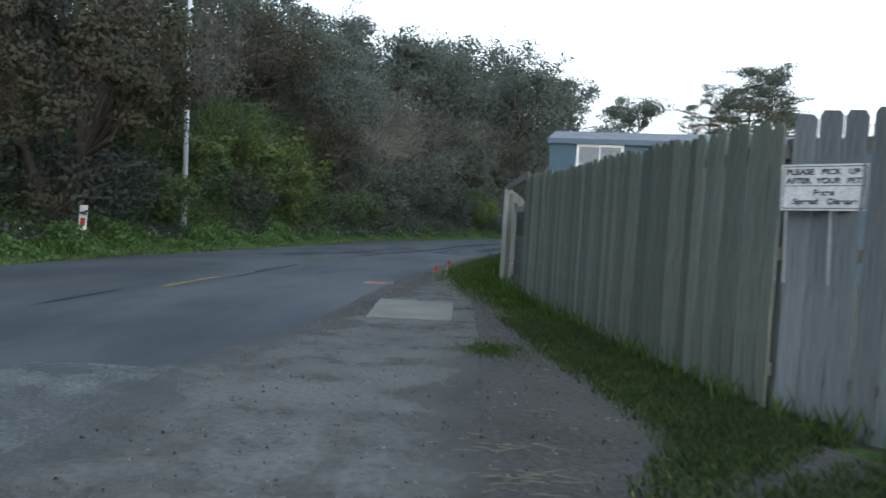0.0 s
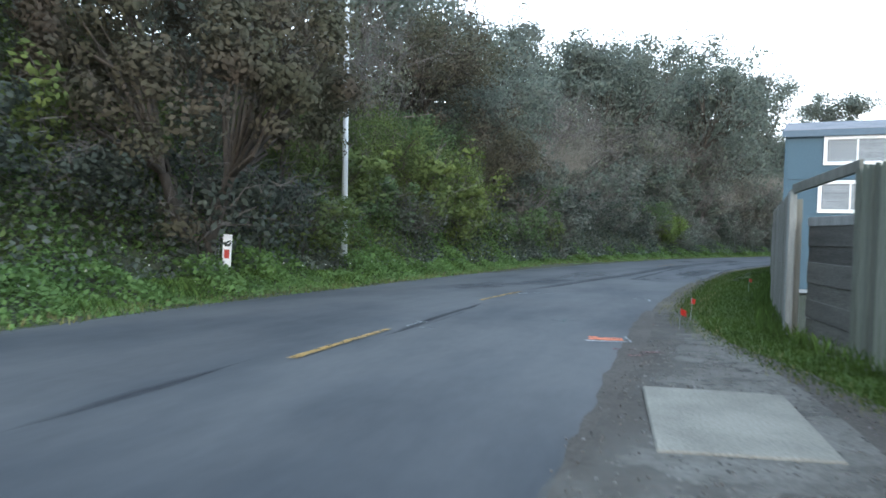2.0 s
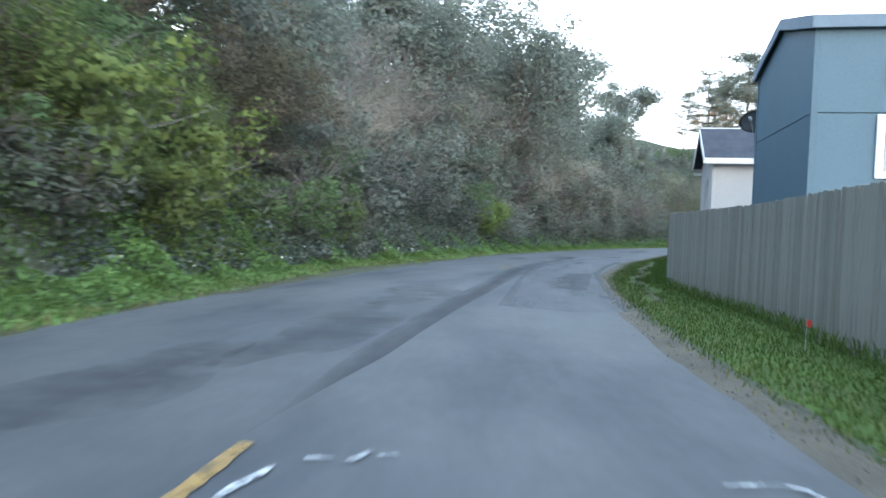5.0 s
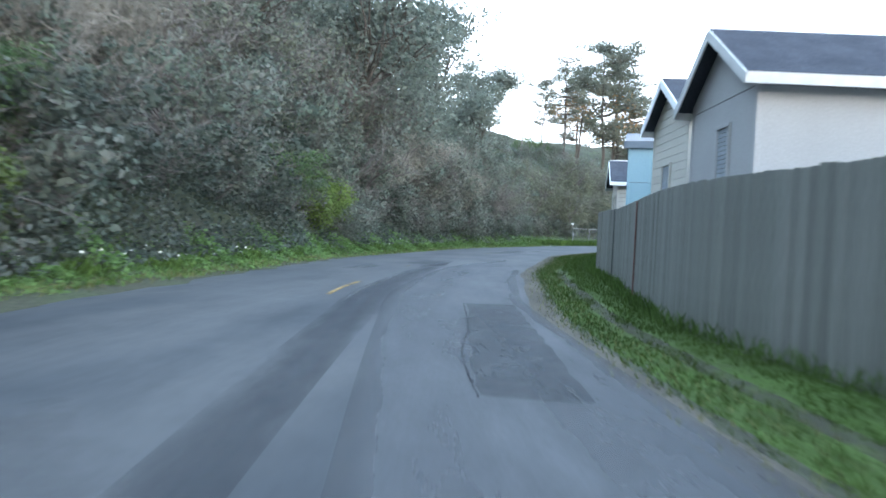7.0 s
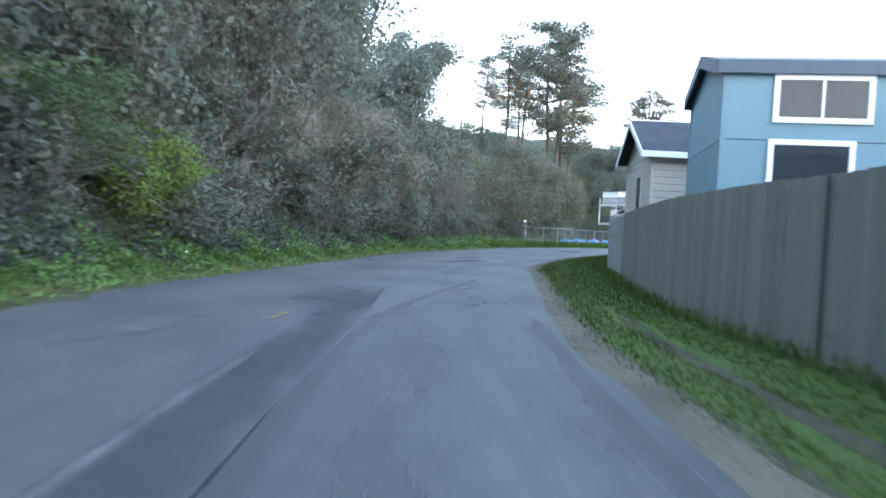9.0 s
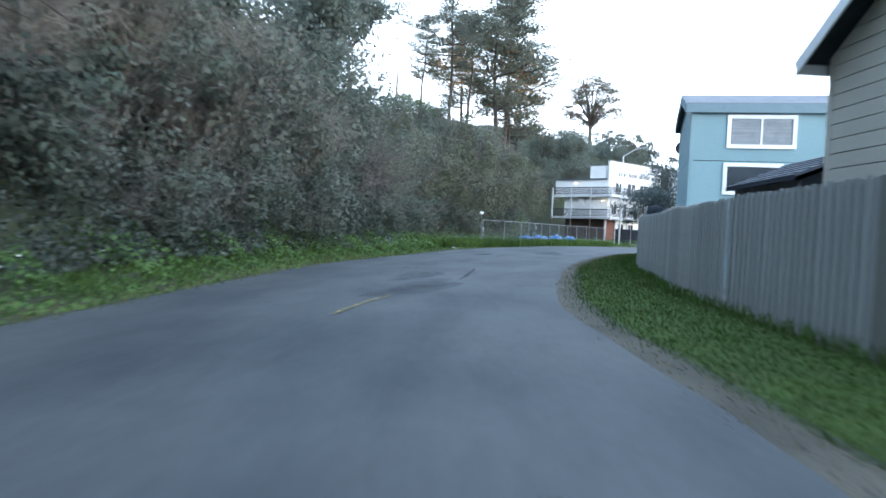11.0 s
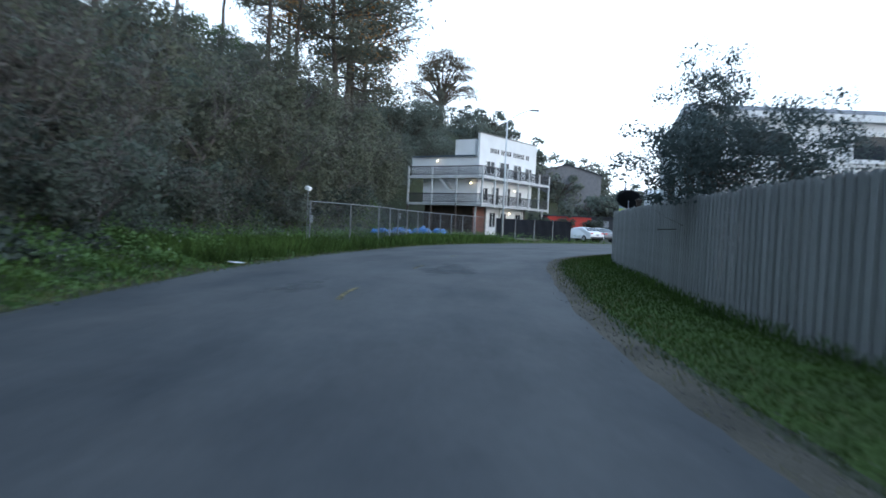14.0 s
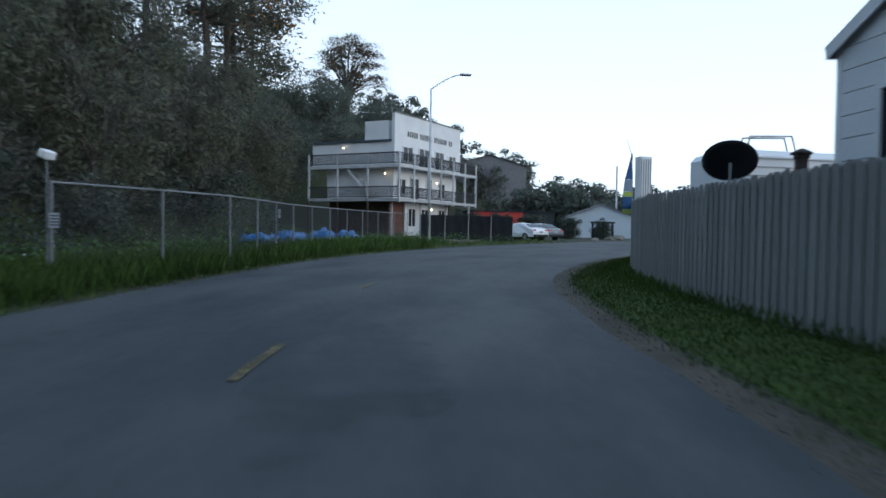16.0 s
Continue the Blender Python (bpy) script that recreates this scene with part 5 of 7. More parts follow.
for y0, y1, o in ((7.6, 11.2, -0.42), (12.6, 18.9, 0.08)):
    lane_strip("sealed_seam", "dark sealed seam along the lane joint", y0, y1, o - 0.04, o + 0.22, SEAM, 0.005, 0.0)
lane_strip("worn_centre_strip", "dark crumbled strip of asphalt along the lane", 22.2, 58.5, 0.36, 1.08, crumbled(0.36, 0.46, 1.17), 0.004, 0.0, 3.0, 5.0, -0.80, 41.0)
lane_strip("lane_overlay", "smooth paler overlay on the lane beside the fence", 30.7, 62, 1.12, 3.6, overlay(1.24), 0.0025, 0.0, 0.3, 9.0)
for y0, y1, o in ((42, 52, 0.36), (73.2, 78.6, 0.05)):
    lane_strip("crumbled_joint", "pale ragged joint crumbling between two asphalt strips", y0, y1, o, o + 0.16, JOINT_PALE, 0.007, 0.0)
lane_strip("lane_crack", "thin dark crack along the edge of the overlay", 40.6, 50, 1.09, 1.12, TAR, 0.008, 0.0)
for i, (o, g) in enumerate((([(1.45, 35.7), (2.3, 35.4), (4.35, 42.2), (3.5, 42.3)], 0.02),)):
    flat_patch("asphalt_repair", o, REPAIR, 0.006, "darker repaired stretch of asphalt", "road patch", 0.35, g, i + 3, kind="structure")


def stain(label, at, along_m, across_m, mat, lift):
    """A blotch on the asphalt, lying along the lane, that thins out towards its rim."""
    i = int(np.argmin(((mid_line - np.array(at)) ** 2).sum(1)))
    t = mid_line[min(i + 5, len(mid_line) - 1)] - mid_line[max(i - 5, 0)]
    t /= np.hypot(*t)
    rr, aa = np.meshgrid(np.linspace(0.02, 1, 9), np.linspace(0, 2 * np.pi, 41), indexing="ij")
    wave = 1 + 0.16 * np.sin(3 * aa + at[0]) + 0.10 * np.sin(5 * aa + at[1])
    u, v = rr * wave * np.cos(aa) * along_m / 2, rr * wave * np.sin(aa) * across_m / 2
    x, y = at[0] + t[0] * u + t[1] * v, at[1] + t[1] * u - t[0] * v
    grid = np.stack([x, y, base_z(y) + lift], -1)[:, ::-1]
    tagged(new("asphalt_stain", sheet("asphalt_stain", grid, mat, True, np.stack([(1 - rr)[:, ::-1], aa], -1))), label, "road stain", kind="structure")


STAIN_DARK = worn(material("dark_asphalt_stain", (0.040, 0.043, 0.050), (0.047, 0.050, 0.057), scale=1.2, fine=30, rough=0.8, bump=0.1, specular=0.22), 1.6, 0.35, 0.45, 0.75, None, 1.3, "Object")
STAIN_PALE = worn(material("pale_asphalt_stain", (0.087, 0.090, 0.094), (0.070, 0.073, 0.077), scale=1.2, fine=30, rough=0.85, bump=0.1, specular=0.2), 1.8, 0.36, 0.35, 0.55, None, 1.1, "Object")
for i, (x, y, l, w) in enumerate(((16.0, 71.8, 5.5, 1.1), (18.0, 75.4, 2.0, 0.7), (-3.2, 27.5, 6.0, 1.3), (-4.6, 24.0, 4.0, 1.2), (6.6, 56.0, 5.0, 1.3))):
    stain("dark bluish blotch worn into the asphalt", (x, y), l, w, STAIN_DARK, 0.0055 + 0.0002 * i)
for i, (x, y, l, w) in enumerate(((17.0, 74.5, 4.0, 0.9), (27.5, 88.6, 3.0, 0.8), (34.0, 92.0, 5.0, 1.5), (3.5, 52.6, 3.0, 0.8), (-2.0, 33.0, 6.0, 1.6))):
    stain("pale scuffed blotch on the asphalt", (x, y), l, w, STAIN_PALE, 0.0085 + 0.0002 * i)
stroke("patch_edge_crack", [(1.42, 35.6), (1.9, 37.5), (2.55, 39.3), (2.95, 40.6), (3.45, 42.3)], 0.022, TAR, "dark cracked edge of an asphalt repair", "road seam", 0.012, 2, 0.5)
stroke("patch_edge_crack", [(3.45, 42.3), (4.3, 42.25)], 0.018, TAR, "dark cracked edge of an asphalt repair", "road seam", 0.012, 3, 0.4)
stroke("pothole_rim", [(18.06, 77.38), (18.35, 77.65), (18.55, 77.68), (18.75, 77.6)], 0.07, TAR, "dark curved broken rim of a sunken road patch", "road seam", 0.014, 4, 0.3)
flat_patch("orange_utility_mark", ((-1.46, 13.86), (-1.02, 13.90), (-1.04, 14.12), (-1.14, 14.2), (-1.2, 14.1), (-1.44, 14.18)), ORANGE, 0.015, "orange sprayed utility mark on the asphalt", "road marking", 0.06, 0.015, 6, kind="")
PALE = "white sprayed utility mark on the asphalt"
for i, pts in enumerate(([(-1.50, 13.72), (-0.95, 13.80)], [(-1.0, 14.32), (-0.93, 13.8)], [(-3.87, 14.6), (-3.95, 14.05)], [(-3.95, 14.62), (-3.80, 14.6)], [(-3.76, 14.0), (-3.53, 14.06)], [(-3.27, 21.15), (-3.1, 21.6)], [(-2.95, 21.75), (-2.8, 21.75)], [(-2.7, 21.7), (-2.6, 21.9)], [(-2.55, 21.8), (-2.45, 21.85)], [(-0.75, 21.4), (-0.45, 21.42), (-0.33, 21.3), (-0.34, 20.77)])):
    stroke("white_utility_mark", pts, 0.045, LINE_WHITE, PALE, seed=i, rag=0.35, lift=0.018)
stroke("green_utility_mark", [(-2.10, 15.88), (-1.76, 15.92)], 0.04, GREEN_PAINT, "green sprayed utility cross on the asphalt", seed=8, rag=0.4)
stroke("green_utility_mark", [(-1.90, 15.7), (-1.88, 16.06)], 0.04, GREEN_PAINT, "green sprayed utility cross on the asphalt", seed=9, rag=0.4, lift=0.018)
for i, (x, y) in enumerate(((-1.15, 13.1), (-1.0, 12.7), (-0.85, 13.0))):
    stroke("pink_utility_mark", [(x, y), (x + 0.25, y + 0.05)], 0.10, PINK, "faded pink sprayed mark on the dirt edge", seed=20 + i, rag=0.5, lift=0.020)


# ---- board fence ----
def board_mesh(seed, w, h, ear, mat):
    r = random.Random(seed)
    bm = bmesh.new()
    e = ear
    extrude(bm, [(-w / 2, 0), (w / 2, 0), (w / 2, h - e * r.uniform(0.7, 1.2)), (w / 2 - e, h), (-w / 2 + e, h - r.uniform(0, 0.008)), (-w / 2, h - e * r.uniform(0.7, 1.2))], 0.019)
    return finish(bm, "board", mat)


BOARDS = {k: [board_mesh(i * 7 + j, w, 1.0, ear, m) for j in range(5)] for i, (k, w, ear, m) in enumerate((("moss", 0.138, 0.028, WOOD_MOSS), ("pale", 0.138, 0.012, WOOD_PALE), ("dusk", 0.138, 0.022, WOOD_SHADED), ("brown", 0.138, 0.006, WOOD), ("grey", 0.138, 0.026, WOOD_GREY)))}
RAIL = finish(box(bmesh.new(), 1, 0.04, 0.09), "rail", WOOD)
bm = bmesh.new()
box(bm, 0.09, 0.09, 1.0, at=(0, 0, 0.5))
POST = finish(bm, "post", WOOD)


def fence_run(points, panel, heights, style, pitch, seed, gap_chance=0.0):
    """Board fence panels along a line: posts and rails behind, upright boards in front."""
    q = curve(points, 0.05)
    s = np.r_[0, np.cumsum(np.hypot(*np.diff(q, axis=0).T))]
    n = int(round(s[-1] / panel))
    r = random.Random(seed)
    for k in range(n):
        s0, s1 = s[-1] * k / n, s[-1] * (k + 1) / n
        a, b = [Vector((np.interp(u, s, q[:, 0]), np.interp(u, s, q[:, 1]), 0)) for u in (s0, s1)]
        way = b - a
        turn = math.degrees(math.atan2(way.y, way.x))
        kind = style(a.y)
        words = {"dusk": "grey dog-eared board fence panel with open gaps, darkened as if in shade", "pale": "pale grey weathered board fence panel with mossy feet", "moss": "mossy weathered board fence panel with dog-eared boards", "brown": "weathered brown-grey board fence panel with flush tops", "grey": "grey weathered board fence panel with dog-eared boards"}[kind]
        flush = {"brown": 0.35, "pale": 0.6}.get(kind, 1.0)
        h = heights(a.y) + r.uniform(-0.02, 0.02) * flush
        panel_ob = thing("wooden_fence", words, "fence", pose(a.x, a.y, gz(a.x, a.y) - 0.03, 0, 0, turn), "board fence panels")
        # the road lies to the left of the line, so boards stand on the +y side
        po = part("post", POST, None, panel_ob)
        po.matrix_basis = pose(0.02, -0.10, -0.1) @ Matrix.Diagonal((1, 1, h - 0.05, 1))
        dz = gz(b.x, b.y) - gz(a.x, a.y)
        for z in (0.35, h * 0.55, h - 0.25):
            ra = part("rail", RAIL, None, panel_ob)
            ra.matrix_basis = Matrix.Translation((way.length / 2, -0.03, z)) @ Matrix.Diagonal((way.length, 1, 1, 1))
        m = int(way.length / (0.12 if kind == "grey" else pitch))
        for j in range(m):
            u = (j + 0.5) / m
            x = way.length * u
            pt = Vector((np.interp(s0 + x, s, q[:, 0]), np.interp(s0 + x, s, q[:, 1]), 0)) - a
            bo = part("board", r.choice(BOARDS[kind]), None, panel_ob)
            off = way.normalized().cross(pt).z
            doubled = kind == "grey" and a.y > 20
            lay = 0.027 * (j % 2) if doubled else r.uniform(-0.004, 0.006) * flush
            wide = (1.0 if j % 2 else 1.40) if doubled else r.uniform(0.91, 0.985) - 0.05 * (kind == "grey") - 0.02 * (kind == "dusk")
            lean = 0.0 if doubled else flush
            bo.matrix_basis = pose(x, off + lay, dz * u + r.uniform(-0.012, 0.012) * flush, r.uniform(-0.4, 0.4) * lean, r.uniform(-0.5, 0.5) * lean, r.uniform(-1.5, 1.5) * lean) @ Matrix.Diagonal((way.length / m / 0.142 * wide, 1, h + r.uniform(-0.022, 0.022) * flush, 1))


fence_run(FENCE_CORNER, 1.6, lambda y: 2.20, lambda y: "dusk", 0.165, 5)
fence_run(FENCE_A, 2.4, lambda y: 2.20 if y < 11 else 2.24, lambda y: "moss", 0.142, 1)
fence_run(FENCE_B, 2.4, lambda y: float(np.interp(y, [15, 30, 45, 60, 75, 100], [2.16, 2.16, 2.16, 2.16, 2.12, 2.07])), lambda y: "pale" if y < 36 else "brown" if y < 63 else "grey", 0.145, 2)

for x, y, turn, mat, w, label in ((8.21, 44.66, 65.0, REDWOOD, 0.12, "reddish-brown replacement batten nailed over the fence boards"), (10.43, 49.55, 67.0, BLACK, 0.05, "dark open joint batten between two fence panels")):
    bt = thing("fence_batten", label, "batten", pose(x, y, gz(x, y), 0, 0, turn))
    part("board", box(bmesh.new(), w, 0.02, 2.1, at=(0, 0.05, 1.05), bevel=0.004), mat, bt)


# ---- gate in the fence ----
gate_a, gate_b = Vector((1.52, 13.6)), Vector((1.35, 15.9))
gw = gate_b - gate_a
gate = thing("wooden_gate", "old grey gate of horizontal planks between two posts", "gate", pose(gate_a.x + 0.25, gate_a.y, gz(1.5, 14) - 0.02, 0, 0, math.degrees(math.atan2(gw.y, gw.x))))
for i, (z, h, t) in enumerate(((0.16, 0.20, 1.2), (0.40, 0.21, -0.6), (0.66, 0.24, 0.5), (0.93, 0.25, 0), (1.2, 0.24, -0.8), (1.48, 0.27, 0.4))):
    bm = bmesh.new()
    box(bm, gw.length - 0.1, 0.025, h + 0.055, pose(gw.length / 2, 0.012 * (i % 2), z, 0, t, 0), bevel=0.006)
    part("plank", bm, GATE_WOOD, gate)
part("top_board", box(bmesh.new(), gw.length - 0.1, 0.03, 0.13, at=(gw.length / 2, 0.02, 1.66), bevel=0.006), WOOD_GREY, gate)
for x in (0.25, gw.length - 0.25):
    bm = bmesh.new()
    part("brace", box(bm, 0.09, 0.03, 1.5, at=(x, -0.035, 0.8), bevel=0.005), WOOD, gate)
bm = bmesh.new()
post_w = thing("gate_post", "pale square timber gate post", "post", pose(gate_b.x - 0.02, gate_b.y - 0.12, gz(1.4, 16) - 0.05))
part("shaft", box(bm, 0.10, 0.10, 2.15, at=(0, 0, 1.07), bevel=0.01), material("pale_timber", (0.21, 0.22, 0.215), (0.15, 0.158, 0.155), rough=0.85, wave=(9, 9, 0.8)), post_w)
bm = bmesh.new()
bar = thing("gate_crossbar", "slanting weathered timber bar across the top of the gate", "timber bar")
a, b = Vector((gate_a.x + 0.02, gate_a.y - 0.05, 2.12)), Vector((gate_b.x, gate_b.y - 0.1, 1.98))
m = Matrix.Translation((a + b) / 2) @ (b - a).to_track_quat("X", "Z").to_matrix().to_4x4()
part("beam", box(bm, (b - a).length, 0.05, 0.14, m, bevel=0.008), WOOD, bar)


# ---- sign on the fence ----
def lettering(text, size, at, mat, parent, name="lettering"):
    c = bpy.data.curves.new(name, "FONT")
    c.body, c.size, c.align_x, c.align_y, c.extrude, c.offset = text, size, "CENTER", "CENTER", 0.001, 0.0022
    ob = bpy.data.objects.new(name, c)
    scene.collection.objects.link(ob)
    bpy.context.view_layer.update()
    me = bpy.data.meshes.new_from_object(ob.evaluated_get(bpy.context.evaluated_depsgraph_get()))
    bpy.data.objects.remove(ob)
    me.materials.append(mat)
    out = part(name, me, None, parent)
    out.matrix_basis = at
    return out


SIGN = material("sign_plate", (0.42, 0.44, 0.46), (0.34, 0.35, 0.36), scale=5, fine=30, rough=0.5)
INK = material("sign_ink", (0.03, 0.032, 0.036), (0.05, 0.05, 0.055), scale=8, fine=40, rough=0.7)
sign_m = pose(2.545, 4.86, 1.60, 90, -2.0, -32) @ Matrix.Diagonal((0.94, 0.90, 1, 1))
notice = thing("pet_notice_sign", "weathered metal notice about cleaning up after pets, on the fence", "sign", sign_m)
bm = bmesh.new()
part("plate", box(bm, 0.56, 0.35, 0.006, bevel=0.002), SIGN, notice)
for w, h, x, y in ((0.53, 0.006, 0, 0.158), (0.53, 0.006, 0, -0.158), (0.006, 0.32, -0.263, 0), (0.006, 0.32, 0.263, 0), (0.51, 0.005, 0, 0.012)):
    part("border_line", box(bmesh.new(), w, h, 0.002, at=(x, y, 0.0045)), INK, notice)
for txt, s, x, y in (("PLEASE", 0.058, -0.155, 0.115), ("PICK", 0.058, 0.045, 0.115), ("UP", 0.058, 0.19, 0.115), ("AFTER", 0.056, -0.165, 0.048), ("YOUR", 0.056, 0.03, 0.048), ("PET", 0.056, 0.19, 0.048), ("Feces", 0.060, 0, -0.042), ("Spread", 0.060, -0.115, -0.108), ("Disease", 0.060, 0.12, -0.108)):
    lettering(txt, s, pose(x, y, 0.004), INK, notice)
for x in (-0.24, 0.05):
    stake = part("support_strap", box(bmesh.new(), 0.018, 0.86, 0.008, at=(x, -0.30, -0.008)), METAL, notice, "thin pale metal strap")


# ---- houses behind the fence ----
def house(name, label, corner, end, width, length, eave, ridge, siding, roof_mat, fascia_mat, windows=(), lap=0.0, seam=0.0, overhang=0.12, front=0.15, floor=0.0, far_eave=None, ridge_at=0.5, fascia=0.18, trim=None, soffit=None):
    """A low gabled home. Local x runs along its long wall away from the road, y along its end wall."""
    e = Vector(end).normalized()
    turn = math.degrees(math.atan2(-e.x, e.y))
    g = gz(*corner)
    ob = thing(name, label, "house", pose(corner[0], corner[1], g, 0, 0, turn), "homes behind the fence")
    far_eave = eave if far_eave is None else far_eave
    rid = width * ridge_at
    h0, h1, hr = eave - g, far_eave - g, ridge - g
    cut = 0.10
    to_yz = Matrix(((0, 1, 0, 0), (1, 0, 0, 0), (0, 0, 1, 0), (0, 0, 0, 1)))
    # core behind the siding
    bm = bmesh.new()
    extrude(bm, [(0.03, -0.2), (width - 0.03, -0.2), (width - 0.03, h1 - cut), (rid, hr - cut), (0.03, h0 - cut)], length, Matrix.Translation((length / 2 + 0.03, 0, 0)) @ to_yz)
    part("wall_core", bm, GROOVE, ob)

    def top(y):
        return (h0 + (hr - h0) * y / rid if y < rid else hr + (h1 - hr) * (y - rid) / (width - rid)) - cut

    def gable(z0, z1, x, thick):
        """A board or panel on the end wall between two heights, cut by the rakes."""
        def reach(z):
            lo, hi = 0.0, width
            if z > h0 - cut:
                lo = rid * min(1, (z - (h0 - cut)) / (hr - h0))
            if z > h1 - cut:
                hi = width - (width - rid) * min(1, (z - (h1 - cut)) / (hr - h1))
            return lo, hi
        zs = sorted({z0, *[z for z in (h0 - cut, h1 - cut) if z0 < z < z1], min(z1, hr - cut - 0.02)})
        pts = [(reach(z)[0], z) for z in zs] + [(reach(z)[1], z) for z in zs[::-1]]
        bm = bmesh.new()
        extrude(bm, pts, thick, Matrix.Translation((x, 0, 0)) @ to_yz)
        return bm
    if lap:
        z = 0.1
        while z < hr - cut - 0.1:
            part("siding_board", gable(z, min(z + lap - 0.014, hr - cut), 0.012, 0.036), siding, ob)
            if z + lap < h0 - cut + 0.1:
                part("siding_board", box(bmesh.new(), length, 0.036, lap - 0.014, at=(length / 2, 0.012, z + lap / 2)), siding, ob)
            z += lap
    else:
        levels = [0.0, seam - g, hr] if seam else [0.0, hr]
        for z0, z1 in zip(levels[:-1], levels[1:]):
            part("siding_panel", gable(z0, z1 - 0.018, 0.012, 0.036), siding, ob)
            part("siding_panel", box(bmesh.new(), length, 0.036, min(z1, h0 - cut) - z0 - 0.018, at=(length / 2, 0.012, (z0 + min(z1, h0 - cut)) / 2)), siding, ob)
    for y in (0.0, width):
        part("corner_trim", box(bmesh.new(), 0.10, 0.10, (h0 if y == 0 else h1) - cut - 0.04, at=(0.032, 0.032 if y == 0 else y - 0.032, (h0 - cut) / 2 if y == 0 else (h1 - cut) / 2), bevel=0.005), trim or siding, ob)
    # roof slopes with fascia boards
    for y0, z0, y1, z1 in ((0, h0, rid, hr), (width, h1, rid, hr)):
        d = Vector((0, y1 - y0, z1 - z0)).normalized()
        a = Vector((0, y0, z0)) - d * overhang
        b = Vector((0, y1, z1)) + d * 0.01
        m = Matrix.Translation(Vector((length / 2, 0, 0)) + (a + b) / 2) @ Matrix((((1, 0, 0, 0), (0, d.y, -d.z, 0), (0, d.z, d.y, 0), (0, 0, 0, 1))))
        part("roof_slope", box(bmesh.new(), length + 2 * front, (b - a).length, 0.05, m), roof_mat, ob)
        part("eave_fascia", box(bmesh.new(), length + 2 * front + 0.04, 0.03, fascia, at=(length / 2, a.y, a.z - fascia / 2 + 0.01)), fascia_mat, ob)
        m2 = Matrix.Translation(Vector((-front - 0.015, 0, -fascia / 2 + 0.005)) + (a + b) / 2) @ Matrix((((1, 0, 0, 0), (0, d.y, -d.z, 0), (0, d.z, d.y, 0), (0, 0, 0, 1))))
        part("rake_board", box(bmesh.new(), 0.03, (b - a).length, fascia, m2), fascia_mat, ob)
        if overhang > 0.2:
            m3 = m @ Matrix.Translation((0, 0, -0.07))
            part("soffit", box(bmesh.new(), length + 2 * front - 0.06, (b - a).length - 0.04, 0.02, m3), soffit or fascia_mat, ob)
    for wall, x0, x1, z0, z1, panes, slats in windows:
        w, h = x1 - x0, z1 - z0
        z0 -= g
        wm = pose((x0 + x1) / 2, -0.012, z0 + h / 2) if wall == "s" else pose(-0.012, (x0 + x1) / 2, z0 + h / 2, 0, 0, -90)
        t = 0.11 if trim is None or trim == WHITE else 0.07
        win = part("window", box(bmesh.new(), w - 2 * t, 0.02, h - 2 * t, wm), GLASS, ob)
        for bx, bz, px, pz in ((w, t, 0, h / 2 - t / 2), (w, t, 0, -h / 2 + t / 2), (t, h - 2 * t, -w / 2 + t / 2, 0), (t, h - 2 * t, w / 2 - t / 2, 0)):
            part("window_frame", box(bmesh.new(), bx, 0.07, bz, wm, (px, -0.01, pz), 0.006), trim or WHITE, win)
        for k in range(1, panes):
            part("mullion", box(bmesh.new(), 0.05, 0.05, h - 2 * t, wm, (-w / 2 + w * k / panes, -0.01, 0)), trim or WHITE, win)
        # grey slats over the glass give panes the paleness of a reflection
        if slats:
            n = 16
            for k in range(n):
                part("blind_slat", box(bmesh.new(), w - 2 * t - 0.03, 0.004, (h - 2 * t) / n * 0.90, wm, (0, -0.0125, -h / 2 + t + (k + 0.5) * (h - 2 * t) / n)), PLAIN_GREY, win)
    return ob


house("slate_blue_home", "slate-blue manufactured home with white-framed sliding windows", (4.06, 28.94), (0.268, 0.963), 4.0, 13, 4.66, 5.17, BLUE_DARK, ROOF_GREY, FASCIA_SLATE, (("s", 1.06, 2.88, 3.56, 4.45, 2, True), ("s", 0.95, 2.7, 2.1, 3.10, 2, True)), seam=3.13, trim=None, fascia=0.19, front=0.07)
# slats on this home and the next stand in for reflecting glass
house("beige_home", "grey-beige home with a dark gabled roof and deep white-edged eaves", (7.58, 40.27), (0.305, 0.952), 3.25, 12, 3.76, 4.76, BEIGE, ROOF_DARK, FASCIA_PALE, (("e", 1.05, 1.72, 1.6, 3.02, 1, True),), overhang=0.33, front=0.30, fascia=0.18, seam=3.47, trim=BEIGE, soffit=WHITE)
house("lap_sided_home", "cream home with dark-lined lap siding and a steep white-edged gable", (9.62, 44.99), (0.306, 0.952), 3.09, 10, 4.05, 4.95, CREAM, ROOF_DARK, WHITE, (("e", 1.30, 2.08, 1.7, 2.86, 1, True),), lap=0.205, overhang=0.28, front=0.30, fascia=0.20, trim=CREAM, soffit=WHITE)
house("blue_home", "blue manufactured home with white-framed windows on two levels", (14.07, 55.25), (0.533, 0.846), 4.1, 13, 4.66, 5.22, BLUE_MID, ROOF_GREY, FASCIA_DARK, (("s", 0.95, 2.80, 3.42, 4.38, 2, False), ("s", 0.90, 2.52, 2.1, 3.09, 1, False)), seam=3.07, fascia=0.26)
house("small_cream_home", "small cream lap-sided home with a dark roof and white eaves", (17.01, 61.14), (0.44, 0.898), 3.9, 11, 3.70, 4.75, CREAM, ROOF_DARK, WHITE, (("e", 1.2, 2.1, 1.4, 3.0, 1, False),), lap=0.205, overhang=0.30, front=0.35, trim=CREAM, soffit=WHITE)
